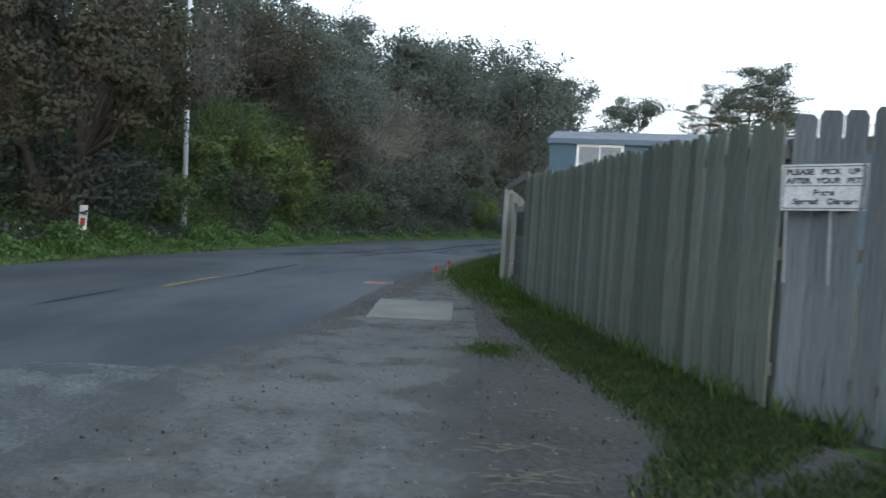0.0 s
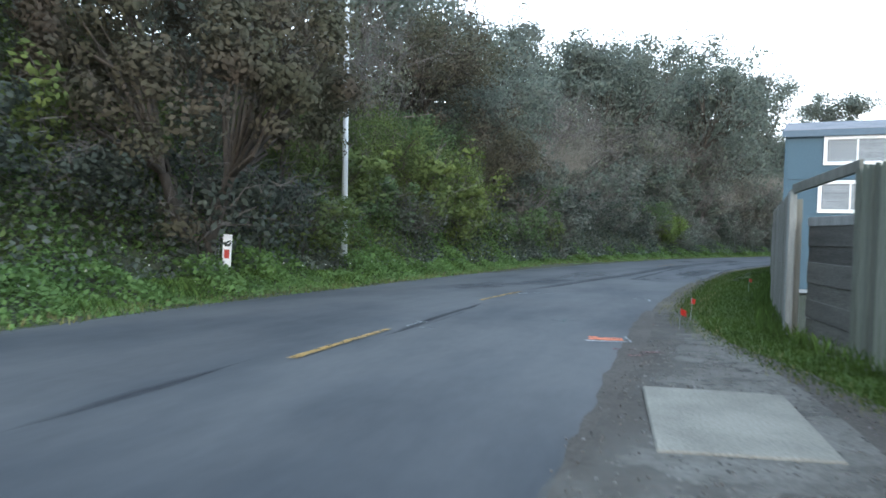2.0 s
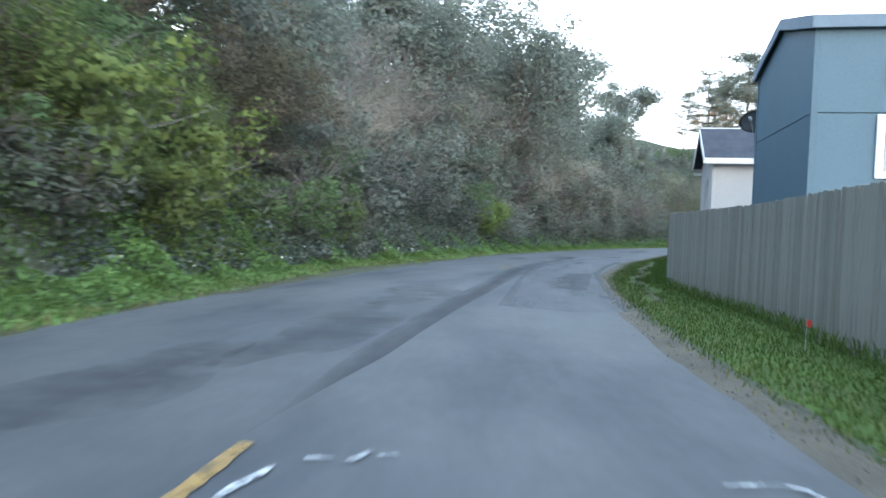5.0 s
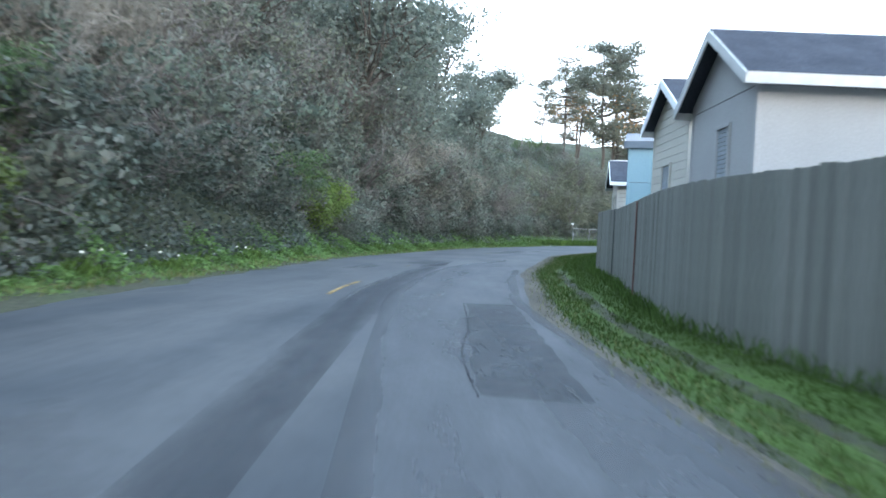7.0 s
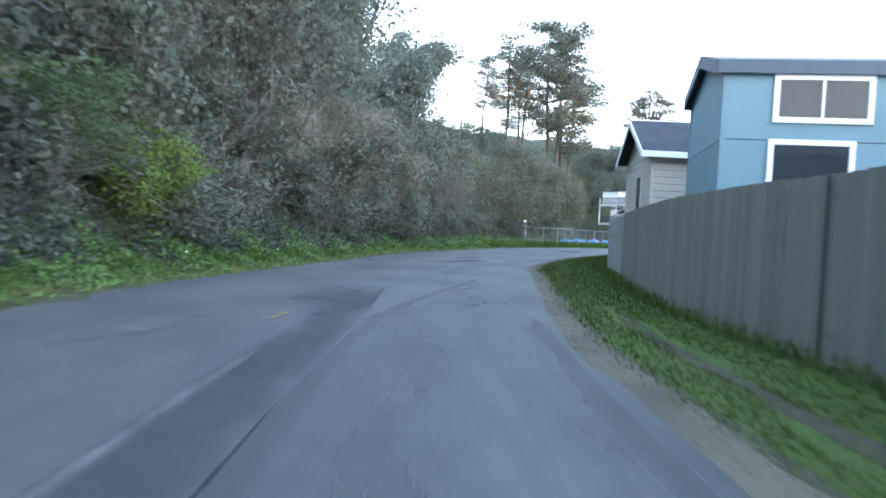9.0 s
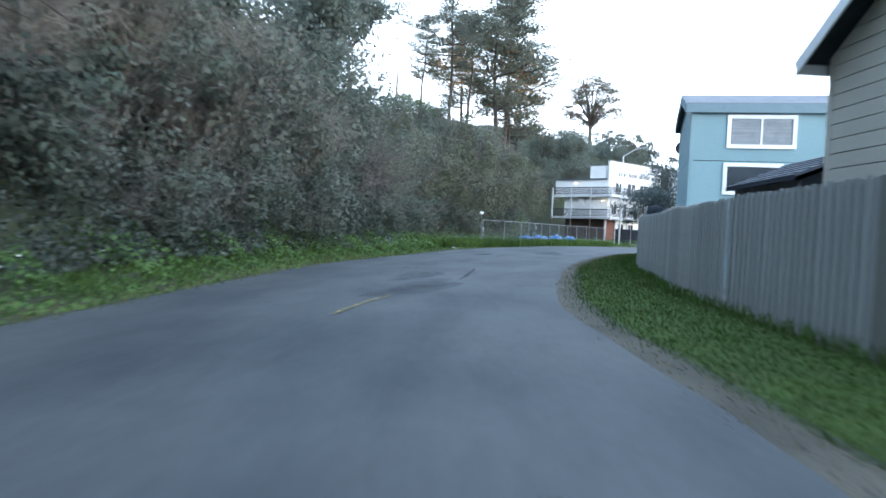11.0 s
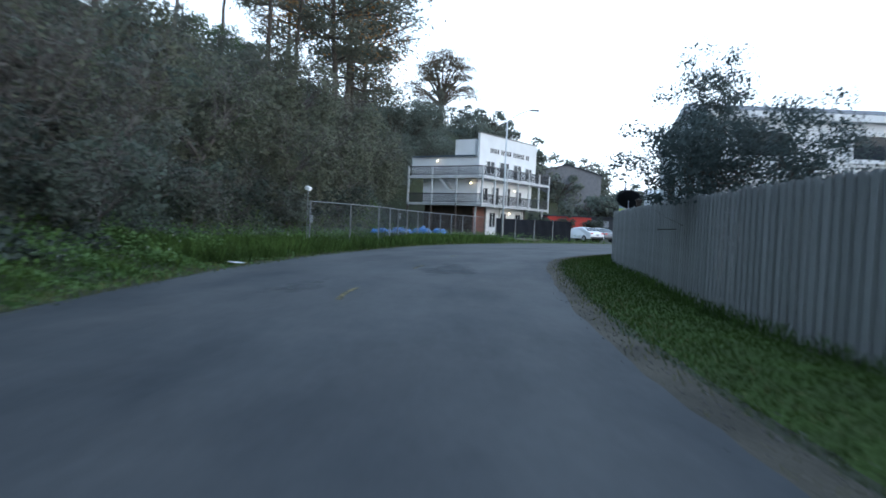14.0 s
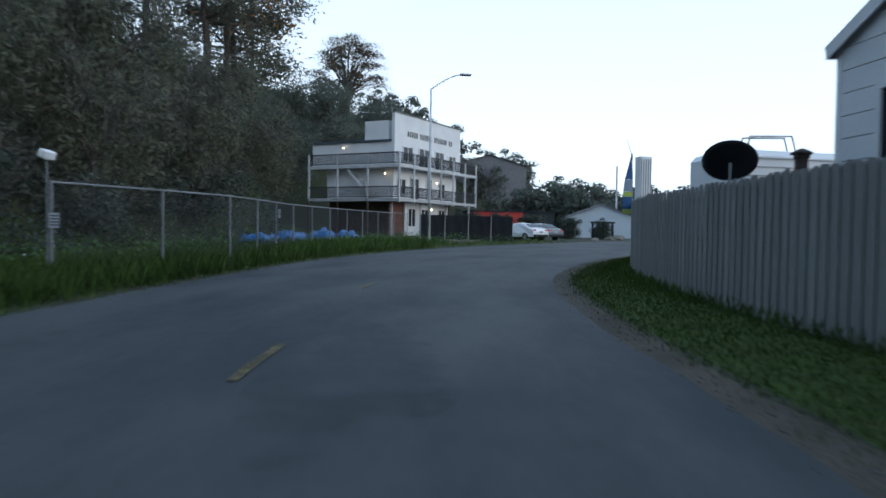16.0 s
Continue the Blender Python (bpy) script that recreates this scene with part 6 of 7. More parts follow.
house("pale_blue_home", "pale blue manufactured home with white-framed windows on two levels", (25.06, 73.26), (0.66, 0.75), 4.1, 13, 4.90, 5.5, BLUE_PALE, ROOF_GREY, FASCIA_TEAL, (("s", 0.97, 2.80, 3.62, 4.57, 2, True), ("s", 0.92, 2.5, 2.3, 3.21, 1, False)), seam=3.26, fascia=0.26)
house("grey_blue_home", "grey-blue home with a low gable and a satellite dish", (29.05, 76.55), (0.66, 0.75), 4.25, 12, 4.52, 5.15, GREY_BLUE, ROOF_GREY, FASCIA_TEAL, (("e", 2.6, 3.55, 2.0, 3.12, 1, False),), seam=4.3, fascia=0.26)
house("white_home", "white lap-sided home with a low pale roof", (38.2, 86.9), (0.66, 0.75), 4.25, 13, 4.36, 4.78, WHITE, ROOF_GREY, WHITE, (("s", 0.97, 2.2, 3.1, 3.92, 1, False), ("s", 3.6, 5.0, 3.1, 3.92, 1, False), ("e", 2.35, 3.45, 1.9, 3.0, 1, False)), lap=0.31, overhang=0.14, front=0.08, far_eave=3.72, ridge_at=0.42)
shed = house("garden_shed", "small shed with a ridged grey roof just behind the fence", (21.35, 68.4), (0.857, -0.515), 2.2, 3.0, 2.12, 2.58, WOOD_GREY, ROOF_GREY, ROOF_DARK, (), overhang=0.15, front=0.12, fascia=0.08)
for k in range(6):
    part("roof_course", box(bmesh.new(), 3.2, 0.03, 0.02, at=(1.5, -0.08 + k * 0.20, 2.12 - gz(21.35, 68.4) + 0.03 + (-0.08 + k * 0.20) * 0.418)), ROOF_DARK, shed)
tagged(shed, category="shed")


def dish(name, label, at, turn, size, tilt=35, mast=1.0):
    """A satellite dish: shallow bowl, arm with receiver, mast."""
    ob = thing(name, label, "satellite dish", pose(*at, 0, 0, turn))
    bm = bmesh.new()
    ring, n = [], 24
    dark = BLACK
    m = pose(0, 0, 0, 90 - tilt, 0, 0)
    prev = [bm.verts.new(m @ Vector((0, 0, 0)))]
    for k in range(1, 6):
        r = size / 2 * k / 5
        cur = [bm.verts.new(m @ Vector((r * math.cos(6.2832 * i / n), 0.9 * r * math.sin(6.2832 * i / n), r * r * 0.35 / size))) for i in range(n)]
        for i in range(n):
            j = (i + 1) % n
            bm.faces.new((prev[0], cur[i], cur[j]) if k == 1 else (prev[i], cur[i], cur[j], prev[j]))
        prev = cur
    bmesh.ops.solidify(bm, geom=list(bm.faces), thickness=0.012)
    part("bowl", bm, dark, ob, smooth=True)
    part("arm", rod(bmesh.new(), m @ Vector((0, -size * 0.42, 0.02)), m @ Vector((0, -size * 0.25, size * 0.62)), 0.012), METAL, ob)
    part("receiver", box(bmesh.new(), 0.06, 0.06, 0.12, m, (0, -size * 0.25, size * 0.62), 0.01), METAL, ob)
    part("mast", rod(bmesh.new(), (0, 0.06, 0), (0, 0.10, -mast), 0.022), METAL, ob)
    return ob


dish("satellite_dish", "dark satellite dish on the eave of the grey-blue home", (31.75, 79.95, 4.75), -55, 0.8, 25, 0.3)
dish("satellite_dish", "dark satellite dish on the far side of the slate-blue home", (5.5, 33.6, 3.7), -40, 0.66, 25, 0.5)
dish("satellite_dish", "large dark satellite dish standing just behind the fence", (42.0, 91.95, 2.20), 115, 0.90, 38, 2.0)

# white trailer with roof rails, and flue pipes
trailer = thing("travel_trailer", "white ribbed travel trailer with bent roof rails", "trailer", pose(46.4, 93.4, gz(46, 93), 0, 0, -32))
bm = bmesh.new()
box(bm, 6.0, 2.2, 2.2, at=(3.0, 1.0, 2.0), bevel=0.15)
part("body", bm, WHITE, trailer)
for k in range(9):
    part("rib", box(bmesh.new(), 5.8, 0.02, 0.03, at=(3.0, -0.11, 1.3 + k * 0.2)), METAL, trailer)
bm = bmesh.new()
pts = [(0.3, 0.2, 3.1), (0.35, 0.2, 3.42), (1.5, 0.2, 3.47), (1.62, 0.2, 3.1)]
for o in (0, 0.25):
    for a, b in zip(pts[:-1], pts[1:]):
        rod(bm, Vector(a) + Vector((0, o, -0.06 * o)), Vector(b) + Vector((0, o, -0.06 * o)), 0.02, sides=6)
part("roof_rail", bm, METAL, trailer)
for x in (1.4, 4.6):
    part("wheel", rod(bmesh.new(), (x, -0.12, 0.36), (x, 0.15, 0.36), 0.36, sides=16), RUBBER, trailer)
for x, y in ((40.2, 90.3), (38.1, 88.25)):
    fp = thing("capped_post", "square brown gate post with a flared cap above the fence", "post", pose(x, y, gz(x, y) - 0.05, 0, 0, 43), "capped posts")
    part("shaft", box(bmesh.new(), 0.13, 0.13, 2.32, at=(0, 0, 1.16), bevel=0.008), POST_BROWN, fp)
    bm = bmesh.new()
    box(bm, 0.16, 0.16, 0.05, at=(0, 0, 2.30), bevel=0.008)
    box(bm, 0.21, 0.21, 0.035, at=(0, 0, 2.345), bevel=0.008)
    bmesh.ops.create_cone(bm, cap_ends=True, segments=4, radius1=0.14, radius2=0.02, depth=0.05, matrix=pose(0, 0, 2.387, 0, 0, 45))
    part("cap", bm, POST_BROWN, fp)

# covered stand and a plain post behind the fence
cover = thing("covered_stand", "tall round-topped stand under a dark cloth cover behind the fence", "covered stand", pose(28.2, 77.75, gz(28.2, 77.75)))
bm = bmesh.new()
rings = [[bm.verts.new(((r + 0.025 * math.sin(5 * a + 3 * z)) * math.cos(a), (r + 0.025 * math.sin(5 * a + 3 * z)) * math.sin(a), z)) for a in [6.2832 * i / 28 for i in range(28)]] for r, z in ((0.36, 0), (0.35, 0.7), (0.34, 1.5), (0.33, 2.05), (0.31, 2.22), (0.25, 2.36), (0.14, 2.44), (0.03, 2.46))]
for low, high in zip(rings[:-1], rings[1:]):
    for i in range(28):
        bm.faces.new((low[i], low[(i + 1) % 28], high[(i + 1) % 28], high[i]))
bm.faces.new(rings[-1])
part("cloth", bm, SCREEN, cover, smooth=True)
stub = thing("timber_post", "plain grey timber post standing just above the fence", "post", pose(29.6, 79.75, gz(29.6, 79.75) - 0.05, 0, 1, 48))
part("shaft", box(bmesh.new(), 0.11, 0.11, 2.5, at=(0, 0, 1.25), bevel=0.01), WOOD_GREY, stub)

# feather banner by the far end of the fence
banner = thing("feather_banner", "blue feather banner with yellow and green patches on a bent pole", "banner", pose(50.85, 98.6, gz(50.85, 98.6), 0, 0, -40))
bm = bmesh.new()
rod(bm, (0.12, 0, 0), (0.10, 0, 3.0), 0.02, 0.015, 6)
rod(bm, (0.10, 0, 3.0), (0.03, 0, 3.7), 0.015, 0.01, 6)
rod(bm, (0.03, 0, 3.7), (-0.12, 0, 4.1), 0.01, 0.006, 6)
part("pole", bm, METAL, banner)
cols = {"blue": material("banner_blue", (0.035, 0.085, 0.22), (0.05, 0.13, 0.26), scale=2), "yellow": material("banner_yellow", (0.40, 0.42, 0.07), (0.18, 0.34, 0.12), scale=3), "pale": material("banner_pale", (0.25, 0.32, 0.40), (0.18, 0.24, 0.32), scale=3)}
for a, b, c in ((1.7, 1.86, "yellow"), (1.86, 2.25, "blue"), (2.25, 2.42, "yellow"), (2.42, 2.8, "pale"), (2.8, 3.65, "blue")):
    bm = bmesh.new()
    w0, w1 = [0.30 * math.sin(min(1, (3.75 - z) / 1.6) * 1.57) for z in (a, b)]
    extrude(bm, [(0.09, a), (0.09, b - 0.004), (0.09 - w1, b - 0.004), (0.09 - w0, a)], 0.006, pose(0, 0, 0, 0, 0, 4 * math.sin(a * 2)))
    part("cloth", bm, cols[c], banner)
tower = thing("white_shed_end", "narrow white ribbed end of a shed beyond the fence", "shed", pose(66.2, 106.3, gz(66, 106), 0, 0, -35))
part("wall", box(bmesh.new(), 0.7, 0.6, 5.2, at=(0.35, 0.3, 2.6), bevel=0.02), WHITE, tower)
for k in range(5):
    part("rib", box(bmesh.new(), 0.03, 0.03, 5.0, at=(0.07 + k * 0.14, -0.02, 2.55)), PLAIN_GREY, tower)


# ---- left roadside: pole, marker, flags ----
pole = thing("street_pole", "tall pale metal street pole with a dark base box", "pole", pose(-9.26, 25.47, gz(-9.26, 25.47) - 0.1, 0, -0.8, 0))
part("shaft", rod(bmesh.new(), (0, 0, 0), (0, 0, 11), 0.105, 0.06, 14), STEEL_PALE, pole, smooth=True)
part("hand_hole_box", box(bmesh.new(), 0.14, 0.08, 0.24, at=(-0.06, -0.11, 0.55), bevel=0.01), METAL, pole)
part("base_collar", rod(bmesh.new(), (0, 0, 0), (0, 0, 0.30), 0.17, 0.15, 14), BLACK, pole)
marker = thing("marker_post", "white flat marker post with a red panel on the verge", "marker post", pose(-9.74, 19.25, gz(-9.74, 19.25) - 0.1, 0, 2, 12))
part("blade", box(bmesh.new(), 0.20, 0.03, 1.05, at=(0, 0, 0.52), bevel=0.006), WHITE, marker)
part("red_panel", box(bmesh.new(), 0.12, 0.004, 0.20, at=(0, -0.018, 0.60)), RED, marker)
for k in range(3):
    part("dark_bar", box(bmesh.new(), 0.03, 0.004, 0.06, at=(-0.04 + 0.04 * k, -0.018, 0.80)), INK, marker)
backplate = thing("wire_panel", "small grey mesh panel behind the marker post", "panel", pose(-10.0, 19.5, gz(-10, 19.5), 0, 0, 10))
for k in range(7):
    part("wire", rod(bmesh.new(), (-0.3 + k * 0.08, 0, 0), (-0.3 + k * 0.08, 0, 0.85), 0.006, sides=5), METAL, backplate)
for k in range(5):
    part("wire", rod(bmesh.new(), (-0.3, 0, 0.3 + k * 0.13), (0.18, 0, 0.3 + k * 0.13), 0.006, sides=5), METAL, backplate)


def marker_flag(x, y, h, turn):
    ob = thing("survey_flag", "small red survey flag on a wire in the grass", "flag", pose(x, y, gz(x, y), 0, 0, turn), "survey flags")
    part("wire", rod(bmesh.new(), (0, 0, -0.05), (0.01, 0, h), 0.004, sides=5), METAL, ob)
    bm = bmesh.new()
    g = [[bm.verts.new((0.012 + 0.085 * u, 0.02 * math.sin(u * 5 + v), h - 0.095 * v - 0.04 * u)) for v in (0, 0.5, 1)] for u in (0, 0.33, 0.66, 1)]
    for i in range(3):
        for j in range(2):
            bm.faces.new((g[i][j], g[i + 1][j], g[i + 1][j + 1], g[i][j + 1]))
    bmesh.ops.solidify(bm, geom=list(bm.faces), thickness=0.002)
    part("cloth", bm, FLAG_RED, ob)


for x, y, h, t in ((-0.18, 15.7, 0.32, 10), (0.12, 17.0, 0.40, 50), (2.7, 26.5, 0.40, 30)):
    marker_flag(x, y, h, t)
litter = thing("paper_litter", "scrap of white paper lying on the verge", "litter", pose(28.1, 92.75, gz(28.1, 92.75) + 0.12, 5, 3, 35))
part("sheet", box(bmesh.new(), 0.5, 0.16, 0.01, bevel=0.003), WHITE, litter)


# ---- chain-link fence and yard ----
CHAIN = curve([(34.3, 100.4), (37.0, 101.7), (39.4, 103.2), (46, 109.6), (54.5, 115.8), (61.6, 119.8)], 0.1)
cs = np.r_[0, np.cumsum(np.hypot(*np.diff(CHAIN, axis=0).T))]
WIRE = material("dull_wire", (0.075, 0.08, 0.085), (0.06, 0.065, 0.07), rough=0.6, metal=0.3, bump=0)
panels = 12
for k in range(panels):
    a, b = [Vector((np.interp(u, cs, CHAIN[:, 0]), np.interp(u, cs, CHAIN[:, 1]))) for u in (cs[-1] * k / panels, cs[-1] * (k + 1) / panels)]
    w, L = b - a, (b - a).length
    ob = thing("chain_link_fence", "galvanised chain-link fence panel with a top rail", "fence", pose(a.x, a.y, gz(a.x, a.y), 0, 0, math.degrees(math.atan2(w.y, w.x))), "chain-link panels")
    dz = gz(b.x, b.y) - gz(a.x, a.y)
    part("post", rod(bmesh.new(), (0, 0, -0.2), (0, 0, 1.83), 0.03, sides=8), FENCE_METAL, ob)
    part("top_rail", rod(bmesh.new(), (0, 0, 1.80), (L, 0, 1.80 + dz), 0.02, sides=6), FENCE_METAL, ob)
    seg, p = [], 0.11
    for i in np.arange(-1.75, L, p):
        for s in (1, -1):
            x0, x1 = (i, i + 1.7) if s > 0 else (i + 1.7, i)
            t0, t1 = sorted(((0 - x0) / (x1 - x0), (L - x0) / (x1 - x0)))
            t0, t1 = max(0, t0), min(1, t1)
            if t1 > t0:
                f = lambda t: (x0 + (x1 - x0) * t, 0.01 * s, 0.06 + 1.7 * t + dz * (x0 + (x1 - x0) * t) / L)
                seg.append((*f(t0), *f(t1), 0.003, 0.003))
    part("mesh", raw("mesh", *tubes(seg, 3), WIRE), None, ob)
for s, z, sz, label in ((-0.4, 1.15, (0.30, 0.26), "grey warning board wired to the chain-link fence"), (11.2, 1.45, (0.25, 0.28), "small white notice wired to the chain-link fence")):
    x, y = np.interp(s + 0.3, cs, CHAIN[:, 0]), np.interp(s + 0.3, cs, CHAIN[:, 1])
    plate = thing("fence_notice", label, "sign", pose(x + 0.03, y - 0.05, gz(x, y) + z, 90, 0, 40))
    part("plate", box(bmesh.new(), sz[0], sz[1], 0.008), PLAIN_GREY, plate)
    for k in range(4):
        part("text_bar", box(bmesh.new(), sz[0] * 0.8, sz[1] * 0.09, 0.002, at=(0, sz[1] * (0.3 - 0.2 * k), 0.006)), INK, plate)
yard_lamp = thing("floodlight", "white floodlight on a thin post by the chain-link fence", "floodlight", pose(34.3, 100.6, gz(34.3, 100.6)))
part("post", rod(bmesh.new(), (0, 0, -0.2), (0, 0, 2.15 - gz(34.3, 100.6)), 0.016, sides=6), FENCE_METAL, yard_lamp)
part("head", box(bmesh.new(), 0.28, 0.18, 0.15, pose(0, 0, 2.2 - gz(34.3, 100.6), 20, 0, 40), bevel=0.02), WHITE, yard_lamp)
trng = random.Random(9)
for i, (x, y, sx, sy, sz) in enumerate(((46.0, 112.2, 3.0, 1.4, 0.95), (49.0, 114.6, 3.6, 1.5, 1.0), (52.4, 116.4, 3.6, 1.4, 1.05), (56.0, 119.0, 3.2, 1.3, 0.95))):
    bm = bmesh.new()
    bmesh.ops.create_grid(bm, x_segments=14, y_segments=10, size=0.5)
    for v in bm.verts:
        e = max(abs(v.co.x), abs(v.co.y)) * 2
        v.co.z = (1 - e ** 4) * (0.7 + 0.3 * noise.noise(Vector((v.co.x * 5 + i * 9, v.co.y * 5, 1)))) + 0.06 * noise.noise(Vector((v.co.x * 12, v.co.y * 12, i)))
        v.co = Vector((v.co.x * sx, v.co.y * sy, max(0, v.co.z) * sz))
    heap = thing("tarp_heap", "bright blue tarpaulin thrown over a heap in the yard", "tarpaulin", pose(x, y, gz(x, y) - 0.02, 0, 0, 38), "tarpaulins in the yard")
    part("sheet", bm, TARP, heap, smooth=True)


# ---- white two-storey building with decks ----
BX, BY, BT = 73.2, 132.9, 14.5
BG = base_z(BY) + 0.1
bld = thing("deck_building", "white flat-roofed building with two storeys of railed decks on posts", "building", pose(BX, BY, BG, 0, 0, BT))
F1, F2, TOPW, TOPF = 3.35, 6.35, 8.5, 11.0
W, D = 13.4, 8.8
# dark brown takes in the shade under the deck as well as brick
part("lower_wall", box(bmesh.new(), W - 2.6, D - 1.6, F1, at=(1.6 + (W - 2.6) / 2, 1.6 + (D - 1.6) / 2, F1 / 2)), POST_BROWN, bld)
BRK = finish(box(bmesh.new(), 0.40, 0.03, 0.16), "brick", BRICK_RED)
for r_ in range(15):
    for c_ in range(5):
        b_ = part("brick", BRK, None, bld)
        b_.matrix_basis = pose(0.9 + (c_ + 0.5 * (r_ % 2)) * 0.44, 1.55, 0.4 + r_ * 0.20)
part("middle_wall", box(bmesh.new(), W - 1.2, D - 1.4, F2 - F1, at=(1.2 + (W - 1.2) / 2, 1.4 + (D - 1.4) / 2, (F1 + F2) / 2)), WHITE, bld)
part("upper_wall", box(bmesh.new(), W - 0.8, D + 0.2, TOPW - F2, at=(1.0 + (W - 0.8) / 2, 1.4 + (D + 0.2) / 2, (F2 + TOPW) / 2)), WHITE, bld)
part("parapet_front", box(bmesh.new(), 12.8, 0.3, TOPF - F2, at=(0.9 + 6.4, 1.25, (F2 + TOPF) / 2)), WHITE, bld)
part("parapet_cap", box(bmesh.new(), 13.0, 0.42, 0.12, at=(0.9 + 6.4, 1.25, TOPF + 0.06)), WOOD_GREY, bld)
part("roof_edge", box(bmesh.new(), 0.35, D - 0.2, 0.16, at=(0.95, 1.55 + (D - 0.2) / 2, TOPW + 0.08)), FASCIA_DARK, bld)
part("roof_box", box(bmesh.new(), 2.5, 2.6, 1.9, at=(2.4, 3.2, TOPW + 0.95)), WHITE, bld)
# decks along two sides
DECK_WHITE = material("weathered_white_paint", (0.54, 0.55, 0.56), (0.38, 0.39, 0.40), scale=1.5, fine=18, rough=0.7, spread=0.15, bump=0.1)
for z in (F1, F2):
    part("deck_front", box(bmesh.new(), W + 2.0, 1.5, 0.26, at=((W + 2.0) / 2, 0.75, z - 0.13)), DECK_WHITE, bld)
    part("deck_side", box(bmesh.new(), 1.3, D - 0.1, 0.26, at=(0.65, 1.5 + (D - 0.1) / 2, z - 0.13)), DECK_WHITE, bld)
xs = [0.05 + i * (W + 1.9) / 6 for i in range(7)]
ys = [0.05 + i * (D + 1.2) / 3 for i in range(1, 4)]
spots = [(x, 0.05) for x in xs] + [(0.05, y) for y in ys]
for i, (x, y) in enumerate(spots):
    part("deck_post", box(bmesh.new(), 0.16, 0.16, F2 + 1.1 - (F1 - 0.4), at=(x, y, (F2 + 1.1 + F1 - 0.4) / 2)), DECK_WHITE, bld)
    # side posts coloured brown to sink into the shade under the deck
    if y > 0.1 or i % 2 == 0:
        part("ground_post", box(bmesh.new(), 0.16, 0.16, F1, at=(x + 0.4 * (y < 0.1), y + 1.0 * (y < 0.1), F1 / 2)), DECK_WHITE if y < 0.1 else POST_BROWN, bld)
RAILWOOD = material("dark_railing", (0.045, 0.047, 0.05), (0.035, 0.037, 0.04), rough=0.8)
for z in (F1, F2):
    for (x0, y0), (x1, y1) in list(zip(spots[:6], spots[1:7])) + [(spots[0], spots[7]), (spots[7], spots[8]), (spots[8], spots[9])]:
        L = math.hypot(x1 - x0, y1 - y0)
        m = pose(x0, y0, z, 0, 0, math.degrees(math.atan2(y1 - y0, x1 - x0)))
        rail = part("railing", box(bmesh.new(), L - 0.16, 0.12, 0.10, m, (L / 2, 0, 1.02)), RAILWOOD, bld)
        part("bottom_rail", box(bmesh.new(), L - 0.16, 0.06, 0.06, m, (L / 2, 0, 0.12)), RAILWOOD, rail)
        n = int(L / 0.15)
        bm = bmesh.new()
        for j in range(n):
            box(bm, 0.048, 0.025, 0.86, m, (0.1 + (L - 0.2) * (j + 0.5) / n, 0, 0.57))
        tagged(part("railing_infill", bm, RAILWOOD, rail), kind="stuff")


def bay(x, z, w, h, door=False, y=1.06, panes=2):
    """A window or glazed door on the front of the building."""
    m = pose(x, y, z + h / 2)
    win = part("door" if door else "window", box(bmesh.new(), w, 0.06, h, m), GLASS, bld)
    for bx, bz, px, pz in ((w + 0.16, 0.09, 0, h / 2 + 0.045), (w + 0.16, 0.09, 0, -h / 2 - 0.045), (0.09, h, -w / 2 - 0.045, 0), (0.09, h, w / 2 + 0.045, 0)):
        part("frame", box(bmesh.new(), bx, 0.10, bz, m, (px, -0.01, pz)), WHITE, win)
    for k in range(1, panes):
        part("mullion", box(bmesh.new(), 0.07, 0.09, h, m, (-w / 2 + w * k / panes, -0.01, 0)), WHITE, win)


for x, z, w, h, d in ((3.1, F2 + 0.5, 1.6, 1.25, False), (6.1, F2 + 0.1, 1.9, 1.75, True), (9.1, F2 + 0.1, 1.7, 1.75, True), (11.8, F2 + 0.5, 1.4, 1.2, False)):
    bay(x, z, w, h, d, 1.06)
for x, z, w, h, d in ((2.5, F1 + 0.5, 1.4, 1.3, False), (4.9, F1 + 0.1, 1.4, 1.9, True), (7.6, F1 + 0.1, 1.0, 2.0, True), (10.2, F1 + 0.5, 1.2, 1.3, False)):
    bay(x, z, w, h, d, 1.37)
part("lower_front", box(bmesh.new(), W - 5.0, 0.10, F1 - 0.2, at=(3.4 + (W - 5.0) / 2, 1.54, F1 / 2 - 0.1)), WHITE, bld)
for x in (4.6, 7.0, 10.4):
    bay(x, 0.9, 1.2, 1.6, False, 1.47)
# plain bars in place of the name on the parapet
for i in range(23):
    if i not in (5, 12, 20):
        part("name_bar", box(bmesh.new(), 0.22, 0.02, 0.52, at=(3.2 + i * 0.385, 1.09, 9.35)), RAILWOOD, bld)
# stair behind the side deck
bm = bmesh.new()
for k in range(11):
    box(bm, 0.9, 0.3, 0.04, at=(0.75, 3.2 + k * 0.27, F1 + 0.2 + k * 0.26))
for x in (0.32, 1.2):
    box(bm, 0.05, 3.9, 0.24, pose(x, 4.6, F1 + 1.5, 44, 0, 0))
part("outside_stair", bm, WHITE, bld)
LAMP_WARM = glow("warm_bulb", (1.0, 0.78, 0.45), 7.0)
for x, y, z in ((0.92, 6.8, 8.1), (1.0, 2.2, F1 + 2.3), (9.0, 1.3, F1 + 1.9), (8.2, 1.4, 2.6)):
    lp = part("wall_lamp", rod(bmesh.new(), (x, y, z), (x - 0.14, y - 0.10, z), 0.09, 0.05, 8), METAL, bld)
    bm = bmesh.new()
    bmesh.ops.create_icosphere(bm, subdivisions=2, radius=0.09, matrix=Matrix.Translation((x - 0.14, y - 0.14, z - 0.05)))
    part("bulb", bm, LAMP_WARM, lp)


